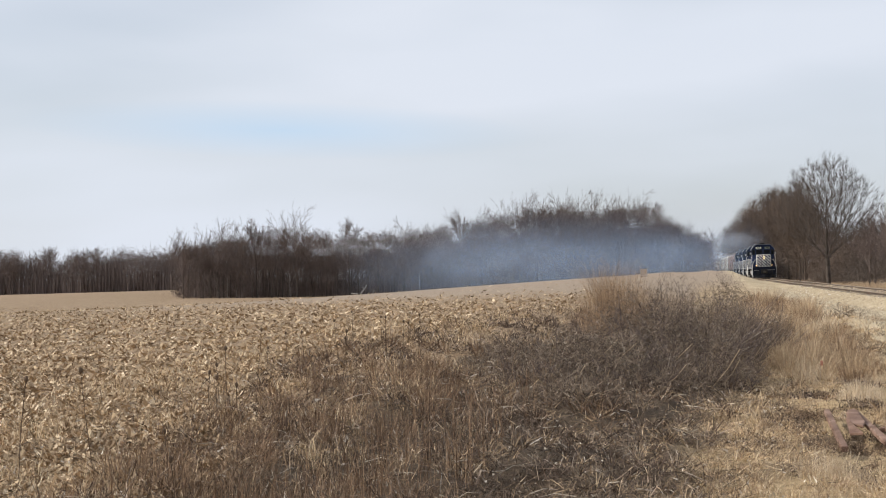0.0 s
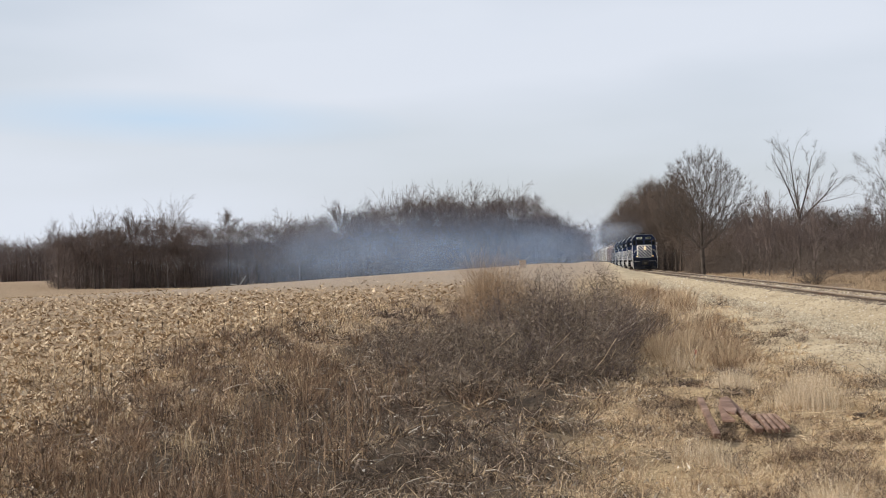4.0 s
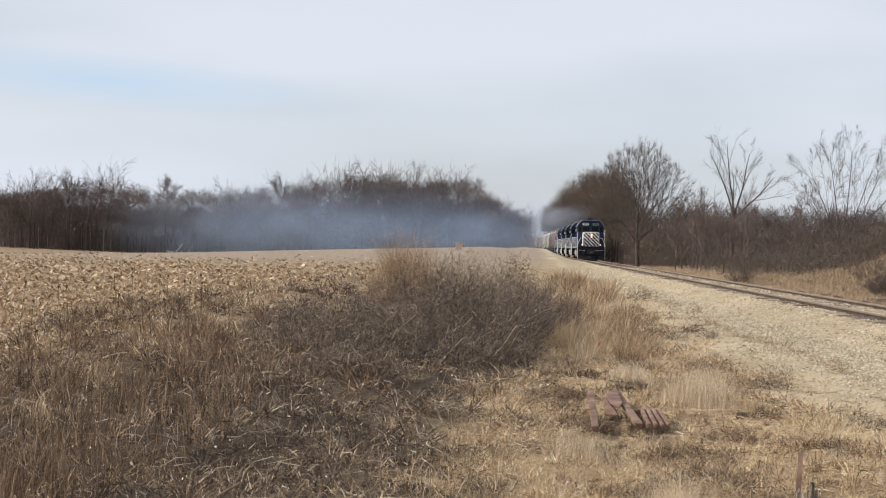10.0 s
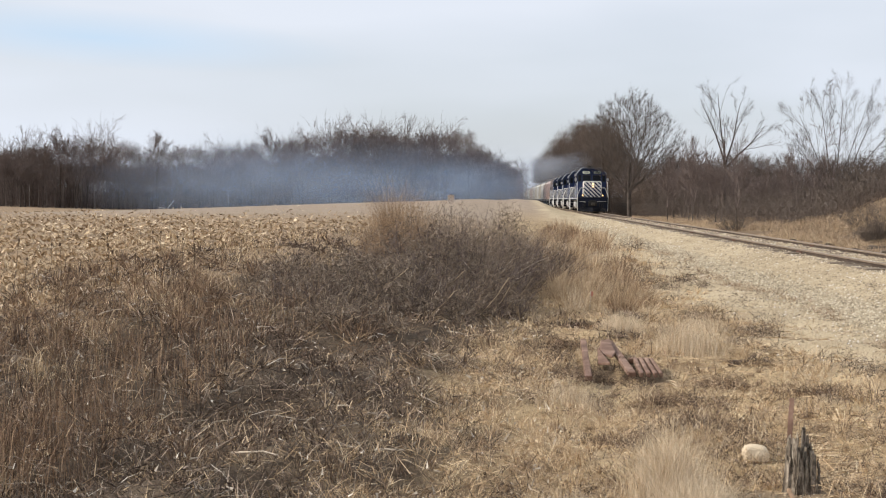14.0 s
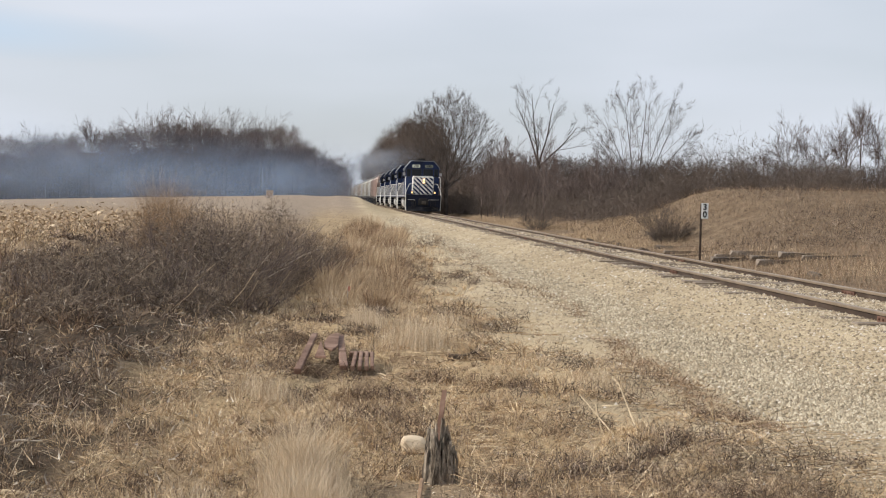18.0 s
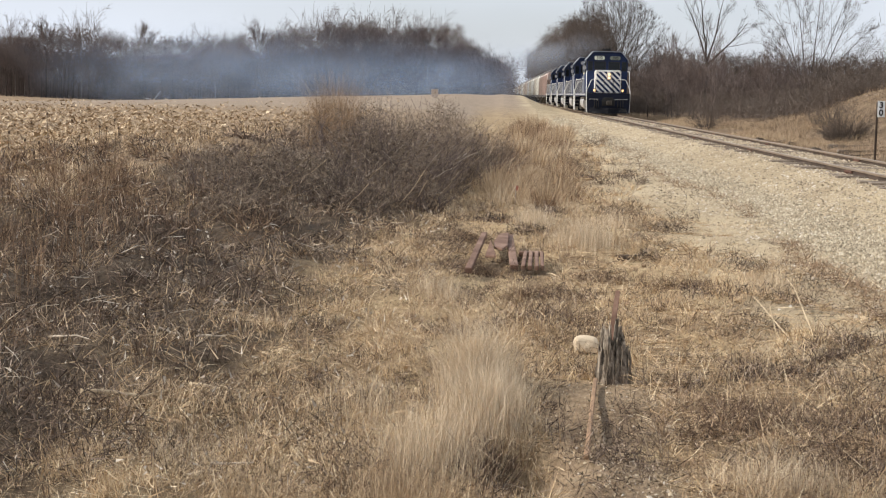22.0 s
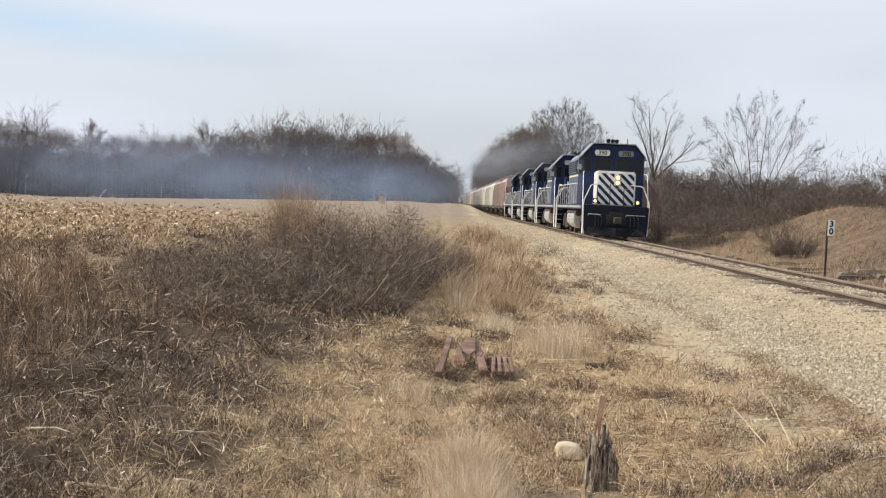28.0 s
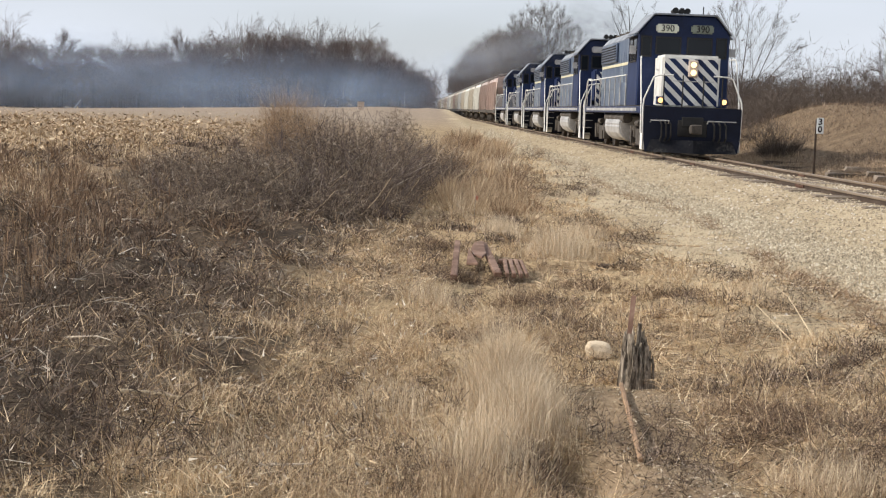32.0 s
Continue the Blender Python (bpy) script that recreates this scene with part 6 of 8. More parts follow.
    v, f = blades(on_land(x, y), rng.uniform(0.05, 0.3, len(x)), np.interp(y, [7, 24, 50], [0.004, 0.009, 0.018]) * rng.uniform(0.6, 1.3, len(x)), rng.uniform(0.2, 1.6, len(x)), rng)
    stuff("bank_straw", v, f, STRAW, "straw-coloured stalks along the edge of the field", "grass")
    # pale fragments among the weeds
    x, y = fan(rng, 9000, -10.0, 1.6, 6.5, 50)
    k = x > -0.5 * y - 1
    x, y = x[k], y[k]
    p = on_land(x, y)
    p[:, 2] += rng.uniform(0.02, 0.2, len(x))
    sc = np.interp(y, [6, 40], [1.0, 2.6])
    v, f = needles(p, rng.uniform(0.03, 0.16, len(x)) * sc, rng.uniform(0.003, 0.009, len(x)) * sc, rng, 0.1)
    stuff("pale_stems", v, f, HUSK, "pale broken stems and husks lying among the weeds", "weeds")
    # bleached flecks on the bank
    x, y = fan(rng, 3600, -9.0, 1.8, 6.5, 36)
    k = (x > -0.5 * y - 1) & (x > -4.2 - 0.08 * y)
    x, y = x[k], y[k]
    p = on_land(x, y)
    p[:, 2] += rng.uniform(0.03, 0.2, len(x))
    sc = np.interp(y, [6, 34], [1.0, 2.4])
    v, f = needles(p, rng.uniform(0.015, 0.06, len(x)) * sc, rng.uniform(0.007, 0.017, len(x)) * sc, rng, 0.2)
    stuff("bleached_flecks", v, f, FLECK, "bleached leaf and husk flecks among the weeds", "weeds")
    # dry grass strip between bank and gravel
    x, y = fan(rng, 75000, -0.8, 7.0, 6.2, 75)
    left = np.interp(y, [6, 12, 18, 24, 34, 75], [0.2, 0.45, 0.85, 1.45, 2.05, 2.4])
    right = np.interp(y, [6, 10, 14, 20, 26, 40, 75], [6.2, 5.6, 4.9, 4.7, 4.8, 5.4, 6.2]) + 0.7 * np.sin(y * 0.9)
    k = (x > left - rng.exponential(0.3, len(x))) & (x < right + rng.exponential(0.5, len(x)) * (rng.uniform(0, 1, len(x)) < 0.5))
    x, y = x[k], y[k]
    dens = mottle(x, y + 9, 1.6)
    k = (rng.uniform(0, 1, len(x)) < smooth(0.15, 0.5, dens) * smooth(0.25, 0.42, mottle(x, y, 0.55))) & ~((np.abs(x - 3.07) < 0.34) & (y < 10.6)) & ~((np.abs(x - 2.52) < 0.5) & (np.abs(y - 17.4) < 2.2) & (rng.uniform(0, 1, len(x)) < 0.85))
    x, y, dens = x[k], y[k], dens[k]
    h = (0.02 + 0.17 * dens) * rng.uniform(0.4, 1.6, len(x)) * np.where((x > 3.5) & (y < 15), 0.6, 1.0)
    w = np.interp(y, [6, 20, 75], [0.0035, 0.006, 0.015]) * rng.uniform(0.6, 1.4, len(x))
    v, f = blades(on_land(x, y), h, w, rng.uniform(0.5, 3.2, len(x)), rng)
    stuff("matted_grass", v, f, STRAW, "matted dry straw-coloured grass", "grass")
    # separate small tufts in the dry grass and on the bank
    def tufted(n, x0, x1, y0, y1, per, size, inside, mat, name, label, category, bright=True):
        tx, ty = fan(rng, n, x0, x1, y0, y1)
        ok = inside(tx, ty) & (rng.uniform(0, 1, n) < (smooth(0.35, 0.6, mottle(tx, ty + 50, 0.9)) if bright else smooth(0.62, 0.4, mottle(tx, ty + 50, 0.9))))
        tx, ty = tx[ok], ty[ok]
        hh = rng.uniform(0.45, 1.3, len(tx)) * size * np.interp(ty, [6, 20, 60], [0.85, 1.2, 2.0])
        bx = np.repeat(tx, per) + rng.normal(0, 0.26, len(tx) * per) * np.repeat(hh, per)
        by = np.repeat(ty, per) + rng.normal(0, 0.26, len(tx) * per) * np.repeat(hh, per)
        bh = np.repeat(hh, per) * rng.uniform(0.35, 1.1, len(bx))
        bw = np.interp(by, [6, 20, 60], [0.003, 0.0055, 0.014]) * rng.uniform(0.6, 1.4, len(bx))
        v, f = blades(on_land(bx, by), bh, bw, rng.uniform(0.15, 1.5, len(bx)), rng)
        stuff(name, v, f, mat, label, category)

    strip = lambda a, b: (a > np.interp(b, [6, 12, 18, 24, 34, 75], [0.3, 0.5, 0.9, 1.6, 2.2, 2.6])) & (a < np.interp(b, [6, 10, 14, 20, 26, 40, 75], [6.0, 5.4, 4.9, 4.7, 4.8, 5.4, 6.2])) & ~((np.abs(a - 2.6) < 0.65) & (np.abs(b - 17.3) < 1.4)) & ~((np.abs(a - 3.07) < 0.36) & (b < 10.6)) & (mottle(a, b, 0.55) > 0.36)
    slope = lambda a, b: (a < np.interp(b, [6, 12, 18, 24, 34, 60], [0.4, 0.6, 0.9, 1.4, 2.0, 2.2])) & (a > np.interp(b, [6, 10, 14, 24, 40, 62], [-3.0, -3.6, -4.2, -6.0, -6.0, -5.4])) & (a > -0.5 * b - 1)
    tufted(1700, 0.0, 6.4, 6.4, 70, 60, 0.17, strip, STRAW, "grass_tufts", "small straw-coloured tufts in the dry grass", "grass")
    tufted(1300, 0.4, 6.6, 6.8, 70, 60, 0.12, strip, BROWNGRASS, "brown_grass_tufts", "small brown tufts in the dry grass", "grass", False)
    tufted(1500, -11.0, 2.0, 6.8, 60, 46, 0.24, slope, WEED, "weed_tufts", "brown weed tufts on the bank", "weeds", False)
    tufted(1000, -11.0, 1.6, 6.8, 60, 46, 0.28, lambda a, b: slope(a, b) & (a < -1.2 - 0.04 * b), STRAW, "bank_tufts", "straw-coloured tufts among the weeds on the bank", "grass")
    # low mats of brown weeds and swirls of straw
    lawn = lambda a, b: (a > np.interp(b, [6, 12, 18, 24, 34, 75], [0.3, 0.5, 0.9, 1.6, 2.2, 2.6])) & (a < np.interp(b, [6, 10, 14, 20, 26, 40, 75], [7.2, 6.6, 5.6, 5.0, 5.0, 5.5, 6.2])) & ~((np.abs(a - 3.07) < 0.38) & (b < 10.6)) & ~((np.abs(a - 2.52) < 0.5) & (np.abs(b - 17.5) < 2.3))
    brownish = lambda a, b: lawn(a, b) & (a < 5.0 + 0.3 * np.sin(b * 3)) & (mottle(a, b + 20, 0.7) > 0.56)
    strawy = lambda a, b: lawn(a, b) & (mottle(a, b + 20, 0.7) < 0.58)
    mounds(1100, 0.2, 7.0, 6.6, 60, brownish, 40, 0.1, 0.34, 0.06, 0.16, 2.6, 1.3, BROWNGRASS, "brown_mats", "low mats of brown dead weeds in the grass", 0.25)
    mounds(260, 0.2, 7.0, 6.6, 60, brownish, 30, 0.1, 0.3, 0.06, 0.15, 2.6, 1.2, TANGLE, "dark_mats", "dark tangled mats of dead weeds in the grass", 0.25)
    mounds(800, 0.2, 6.4, 6.6, 60, strawy, 44, 0.12, 0.4, 0.08, 0.22, 2.2, 1.2, STRAW, "straw_swirls", "swirls of flattened straw-coloured grass", 0.35, "grass")
    mounds(260, 0.2, 5.6, 6.6, 45, strawy, 44, 0.1, 0.25, 0.14, 0.3, 0.9, 1.0, TANGRASS, "tan_clumps", "upright tan clumps in the dry grass", 0.2, "grass")
    # dark clumps and a low ridge of tangled weeds
    spots = [(2.85, 12.6, 0.13, 0.2, 500), (2.2, 15.55, 0.12, 0.3, 420), (1.95, 12.9, 0.2, 0.3, 260), (3.4, 13.6, 0.2, 0.3, 150), (4.5, 14.6, 0.3, 0.4, 150), (2.9, 21.6, 0.3, 0.5, 600), (2.4, 24.4, 0.3, 0.5, 700), (3.3, 25.6, 0.3, 0.6, 600)]
    spots += [(3.8 + 1.35 * k / 9, 10.1 + 1.25 * k / 9 + 0.08 * math.sin(k * 2.1), 0.14, 0.12, 170) for k in range(10)]
    bx = np.concatenate([cx + rng.normal(0, 0.6, k) * rx for cx, cy, rx, ry, k in spots])
    by = np.concatenate([cy + rng.normal(0, 0.6, k) * ry for cx, cy, rx, ry, k in spots])
    base = on_land(bx, by)
    base[:, 2] += rng.uniform(0, 0.05, len(bx))
    v, f = sprays(base, rng.normal(0, 0.8, (len(bx), 3)) + (0, 0, 0.9), rng.uniform(0.06, 0.2, len(bx)), by / 2700 * rng.uniform(0.7, 1.5, len(bx)), rng, 0.4)
    stuff("dark_weed_clumps", v, f, TANGLE, "dark tangled weed clumps in the dry grass", "weeds")
    n = 900
    a, o = rng.uniform(0, 6.283, n), rng.uniform(0, 1, n) ** 0.7
    base = on_land(2.42 + np.cos(a) * o * 0.14, 8.1 + np.sin(a) * o * 0.3)
    v, f = sprays(base, np.stack([np.cos(a) * o * 0.8, np.sin(a) * o * 0.8, np.ones(n)], 1), rng.uniform(0.12, 0.3, n), rng.uniform(0.0025, 0.005, n), rng, 0.3)
    stuff("dark_grass_clump", v, f, WEED, "dark red-brown grass clump hanging over a small hole", "grass")
    # straw lying every way, and brown weed clumps standing in it
    k = rng.uniform(0, 1, len(x)) < 0.75
    x2, y2 = x[k] + rng.normal(0, 0.1, k.sum()), y[k] + rng.normal(0, 0.2, k.sum())
    p = on_land(x2, y2, -0.015)
    sc = np.interp(y2, [6, 20, 75], [1.0, 1.5, 4.0])
    v, f = needles(p, rng.uniform(0.06, 0.24, len(x2)) * sc, rng.uniform(0.0025, 0.006, len(x2)) * sc, rng, 0.1)
    stuff("lying_straw", v, f, STRAW, "loose straw lying on the ground", "grass")
    cx, cy = fan(rng, 420, 0.6, 6.9, 7.2, 60)
    ok = cx < np.interp(cy, [6, 10, 14, 20, 26, 40, 75], [6.8, 6.4, 5.8, 5.3, 5.5, 5.9, 6.4])
    cx, cy = cx[ok], cy[ok]
    size = rng.uniform(0.4, 1.3, len(cx)) * np.interp(cy, [7, 30, 60], [0.14, 0.3, 0.6])
    per = 150
    px = np.repeat(cx, per) + rng.normal(0, 1, len(cx) * per) * np.repeat(size, per) * 0.8
    py = np.repeat(cy, per) + rng.normal(0, 1, len(cx) * per) * np.repeat(size, per) * 1.2
    p = on_land(px, py, 0.0)
    p[:, 2] += np.abs(rng.normal(0, 1, len(px))) * np.repeat(size, per) * 0.4
    sc = np.repeat(np.interp(cy, [7, 30, 60], [1.0, 1.8, 3.4]), per)
    v, f = needles(p, rng.uniform(0.04, 0.16, len(px)) * sc, rng.uniform(0.002, 0.005, len(px)) * sc, rng, 0.4)
    stuff("weed_clumps", v, f, TANGLE, "low brown weed clumps in the dry grass", "weeds")
    # long straws and thin stalks strewn over the sandy ground
    n = 9000
    y2 = 1 / rng.uniform(1 / 26, 1 / 6.8, n)
    x2 = rng.uniform(3.4, 7.2, n)
    k = (x2 < np.interp(y2, [6, 10, 16, 26], [7.2, 6.8, 5.8, 5.2])) & (mottle(x2, y2 + 70, 0.8) > 0.36)
    x2, y2 = x2[k], y2[k]
    turn = rng.normal(0.35, 0.7, len(x2))
    way = np.stack([np.cos(turn), np.sin(turn), rng.uniform(-0.02, 0.16, len(x2))], 1)
    v, f = sprays(on_land(x2, y2, -0.015), way, rng.uniform(0.08, 0.42, len(x2)), y2 / 2700 * rng.uniform(0.5, 1.3, len(x2)), rng, 0.08)
    stuff("strewn_straw", v, f, STRAW, "long pale straws strewn over the sandy ground", "straw")
    y2 = 1 / rng.uniform(1 / 10.5, 1 / 6.6, 1500)
    x2 = 3.1 + rng.normal(0, 0.24, 1500)
    p = on_land(x2, y2, -0.002)
    u, w = rng.normal(0, 1, (1500, 3)), rng.normal(0, 1, (1500, 3))
    size = rng.uniform(0.003, 0.011, 1500)[:, None]
    u, w = u / np.linalg.norm(u, axis=1, keepdims=True) * size, w / np.linalg.norm(w, axis=1, keepdims=True) * size
    v = np.stack([p - u - w, p + u - w, p + u * 0.8 + w, p - u + w * 0.7, p + (0, 0, 0.006)], 1).reshape(-1, 3)
    f = ((np.arange(1500) * 5)[:, None, None] + np.array([[0, 1, 4], [1, 2, 4], [2, 3, 4], [3, 0, 4]])[None]).reshape(-1, 3)
    stuff("dirt_pebbles", v, f, STONE, "small pebbles in the bare dirt", "pebbles")
    # dark mats of flattened weeds towards the gravel
    mats = ((3.9, 9.2, 0.4), (4.5, 9.0, 0.45), (5.2, 9.6, 0.5), (3.0, 12.8, 0.35), (2.2, 12.4, 0.4), (2.75, 15.0, 0.3), (2.2, 17.0, 0.35), (3.6, 16.2, 0.35), (4.3, 15.2, 0.4), (2.0, 20.5, 0.4), (1.8, 7.2, 0.3), (4.2, 8.0, 0.4), (3.95, 7.3, 0.5), (4.5, 7.0, 0.5), (4.9, 7.9, 0.5), (3.8, 8.7, 0.35), (5.4, 8.6, 0.5))
    per = 1300
    px = np.concatenate([cx + rng.normal(0, 0.55, per) * r for cx, cy, r in mats])
    py = np.concatenate([cy + rng.normal(0, 0.4, per) * r for cx, cy, r in mats])
    p = on_land(px, py, -0.01)
    p[:, 2] += np.abs(rng.normal(0, 0.035, len(px)))
    v, f = needles(p, rng.uniform(0.04, 0.2, len(px)), rng.uniform(0.002, 0.005, len(px)), rng, 0.12)
    stuff("flattened_weeds", v, f, WEED, "dark mats of flattened weeds in the grass", "weeds")
    # tall pale tufts
    bx, by, bh = [], [], []
    far_tufts = [(3.55, 19.6, 0.5, 0.9, 2600, 0.5), (3.0, 22.5, 0.4, 1.0, 1400, 0.42), (4.6, 60, 0.9, 9, 1600, 0.7), (3.9, 74, 1.0, 12, 1800, 0.8)]
    near_tufts = [(2.32, 10.0, 0.3, 0.6, 4000, 0.6), (2.36, 8.9, 0.28, 0.6, 3400, 0.52), (2.1, 7.9, 0.34, 0.5, 1800, 0.42), (1.6, 9.2, 0.4, 0.6, 800, 0.3), (2.0, 6.9, 0.4, 0.4, 1200, 0.36), (3.9, 7.5, 0.5, 0.45, 1500, 0.3), (4.5, 7.3, 0.4, 0.4, 700, 0.26), (1.3, 6.9, 0.4, 0.4, 500, 0.34), (0.8, 7.6, 0.3, 0.4, 300, 0.3), (4.2, 22.6, 0.4, 0.8, 700, 0.35), (5.1, 15.2, 0.4, 0.5, 500, 0.3), (1.9, 14.6, 0.5, 0.9, 1100, 0.3)]
    top_tufts = [(0.8, 44, 1.0, 5, 1400, 0.9), (1.8, 58, 1.5, 9, 1600, 0.8)]
    for cx, cy, rx, ry, n, hh in far_tufts + near_tufts + top_tufts:
        r = rng.normal(0, 0.5, (n, 2))
        bx.append(cx + r[:, 0] * rx)
        by.append(cy + r[:, 1] * ry)
        bh.append(hh * rng.uniform(0.45, 1.15, n) * np.exp(-0.5 * (r ** 2).sum(1)))
    x, y, h = np.concatenate(bx), np.concatenate(by), np.concatenate(bh)
    h = h * (0.75 + 0.5 * patchy(x, y, 5.0))
    w = np.interp(y, [6, 20, 75], [0.0022, 0.0035, 0.009]) * rng.uniform(0.6, 1.3, len(x))
    lean = rng.uniform(0.05, 0.7, len(x))
    k = (y < 24) & (y > 7.4)
    v, f = blades(on_land(x[k], y[k]), h[k], w[k], lean[k], rng)
    stuff("pale_tall_grass", v, f, PALEGRASS, "tall pale dry grass tufts", "grass")
    k = ~k
    v, f = blades(on_land(x[k], y[k]), h[k], w[k], lean[k], rng)
    stuff("tan_tall_grass", v, f, TANGRASS, "tall tan dry grass along the gravel", "grass")
    # wispy tufts of tall grass between the shrubs and the gravel
    for mat, name, label, n, share in ((TANGRASS, "tan_wisps", "wispy tan grass tufts beside the gravel", 85, 0.85), (REDGRASS, "rust_wisps", "wispy rust-brown grass tufts beside the gravel", 50, 0.8), (PALEGRASS, "pale_wisps", "wispy pale grass tufts beside the gravel", 24, 0.7)):
        ty = 1 / rng.uniform(1 / 80, 1 / 26.5, n)
        tx = np.interp(ty, [26, 30, 45, 80], [2.5, 2.3, 2.6, 3.4]) + rng.uniform(0, 1, n) ** 1.4 * np.interp(ty, [23, 30, 45, 80], [1.0, 1.7, 2.0, 2.4])
        th = rng.uniform(0.35, 1.0, n) * share * np.interp(ty, [26, 32, 45, 80], [0.75, 0.95, 1.35, 1.6])
        per = 170
        a = rng.uniform(0, 6.283, n * per)
        o = rng.uniform(0, 1, n * per) ** 0.7
        base = on_land(np.repeat(tx, per) + np.cos(a) * o * 0.16, np.repeat(ty, per) + np.sin(a) * o * 0.3)
        way = np.stack([np.cos(a) * o * 0.55 + rng.normal(0, 0.12, n * per) + 0.08, np.sin(a) * o * 0.55, np.ones(n * per)], 1)
        v, f = sprays(base, way, np.repeat(th, per) * rng.uniform(0.4, 1.15, n * per), np.repeat(ty, per) / 2700 * rng.uniform(0.3, 0.7, n * per), rng, 0.18)
        stuff(name, v, f, mat, label, "grass")
    # tall orange-tan grass on the bank's top behind the shrubs
    n = 3800
    a = rng.integers(0, 4, n)
    r = rng.normal(0, 0.5, (n, 2))
    x = np.array([-0.8, -1.0, -0.5, -1.3])[a] + r[:, 0] * 0.6
    y = np.array([30.5, 32.5, 29.5, 34.0])[a] + r[:, 1] * 1.4
    h = np.array([2.2, 2.25, 2.1, 2.15])[a] * rng.uniform(0.4, 1.12, n) * np.exp(-0.4 * (r ** 2).sum(1))
    v, f = blades(on_land(x, y), h, rng.uniform(0.003, 0.007, n), rng.uniform(0.05, 0.5, n), rng)
    stuff("orange_grass", v, f, ORANGEGRASS, "tall orange-tan dry grass on top of the bank", "grass")
    # grass on the far side of the track and on the mound
    x, y = fan(rng, 120000, 12.6, 46, 26, 140)
    k = (x < 0.42 * y + 3) & (x > 13.2 + 0.4 * np.sin(y) - rng.exponential(0.2, len(x)))
    x, y = x[k], y[k]
    h = (0.06 + 0.4 * mottle(x, y, 0.5)) * rng.uniform(0.4, 1.5, len(x)) * np.interp(x, [12.6, 14.5, 17], [0.4, 0.8, 0.9])
    w = np.interp(y, [26, 60, 140], [0.006, 0.011, 0.026]) * rng.uniform(0.6, 1.4, len(x))
    v, f = blades(on_land(x, y), h, w, rng.uniform(0.3, 1.8, len(x)), rng)
    stuff("far_side_grass", v, f, BROWNGRASS, "dry brown grass across the track and on the mound", "grass")
    # dark litter in an old rut along the gravel
    y = 1 / rng.uniform(1 / 70, 1 / 12, 24000)
    x = 6.2 + 0.25 * np.sin(y * 0.3) + rng.normal(0, 0.13, len(y)) + 0.012 * (y - 14)
    k = rng.uniform(0, 1, len(y)) < smooth(0.3, 0.6, mottle(x, y, 1.3)) * 0.5
    x, y = x[k], y[k]
    sc = np.interp(y, [12, 30, 70], [1.0, 1.6, 3.0])
    v, f = needles(on_land(x, y, -0.01), rng.uniform(0.03, 0.13, len(x)) * sc, rng.uniform(0.003, 0.007, len(x)) * sc, rng, 0.15)
    stuff("rut_litter", v, f, BROWNGRASS, "brown weed litter along a rut in the gravel", "weeds")
    # pale grass along the thicket's foot
    y = 1 / rng.uniform(1 / 150, 1 / 34, 60000)
    x = rng.uniform(0, 1, len(y)) * (front(y) + 0.6 - 13.4) + 13.4
    k = (x < 0.42 * y + 3) & (mottle(x, y, 0.5) > 0.4) & ((y > 56) | (rng.uniform(0, 1, len(y)) < 0.12))
    x, y = x[k], y[k]
    w = np.interp(y, [34, 60, 150], [0.006, 0.009, 0.022]) * rng.uniform(0.6, 1.4, len(x))
    v, f = blades(on_land(x, y), rng.uniform(0.1, 0.42, len(x)) * np.interp(x, [13.4, 15.5], [0.5, 1.0]), w, rng.uniform(0.1, 0.9, len(x)), rng)
    stuff("strip_grass", v, f, TANGRASS, "tan dry grass along the foot of the thicket", "grass")
    # brown weeds on the mound
    x, y = rng.uniform(14.5, 40, 90000), rng.uniform(44, 84, 90000)
    k = rng.uniform(0, 1, len(x)) < smooth(0.38, 0.62, mottle(x, y, 0.4)) + 0.15
    x, y = x[k], y[k]
    p = on_land(x, y, -0.03)
    p[:, 2] += rng.uniform(0, 1, len(x)) ** 1.5 * 0.5 * mottle(x + 7, y, 0.7)
    v, f = needles(p, rng.uniform(0.1, 0.36, len(x)), rng.uniform(0.005, 0.011, len(x)), rng, 0.6)
    stuff("mound_weeds", v, f, TANGLE, "brown weeds on the grassy mound", "weeds")
    # corn stubble and husks
    n = 230000
    y = 1 / rng.uniform(1 / 190, 1 / 8, n)
    x = rng.uniform(-0.56, 0.05, n) * y
    k = (x < np.interp(y, [6, 10, 14, 24, 40, 62], [-2.2, -2.7, -3.2, -4.6, -4.8, -4.5]) - rng.exponential(0.5, n)) & (x > -95)
    x, y = x[k], y[k]
    n = len(x)
    k = rng.uniform(0, 1, n) > 0.93 * smooth(75, 125, y) * smooth(-60, -30, x)
    x, y = x[k], y[k]
    n = len(x)
    rowx = np.round(x / 0.76) * 0.76
    x = np.where(rng.uniform(0, 1, n) < 0.5, rowx + rng.normal(0, 0.1, n), x)
    s = np.interp(y, [8, 40, 150], [0.026, 0.055, 0.11]) * rng.uniform(0.3, 1.7, n)
    a = rng.uniform(0, 6.283, n)
    u = np.stack([np.cos(a), np.sin(a), rng.normal(0, 0.5, n)], 1) * s[:, None]
    q = np.stack([-np.sin(a), np.cos(a), rng.normal(0, 0.7, n)], 1) * (s * rng.uniform(0.12, 0.35, n))[:, None]
    c = on_land(x, y, -0.03)
    v = np.stack([c - u - q, c + u - q * 0.6, c + u * 1.1 + q, c - u * 0.8 + q], 1).reshape(-1, 3)
    f = (np.arange(n) * 4)[:, None] + np.array([[0, 1, 2, 3]])
    stuff("corn_stubble", v, f, HUSK, "pale corn stubble and husks strewn over the field", "stubble")
    # gravel
    n = 120000
    y = 1 / rng.uniform(1 / 120, 1 / 9, n)
    x = rng.uniform(4.4, 12.6, n)
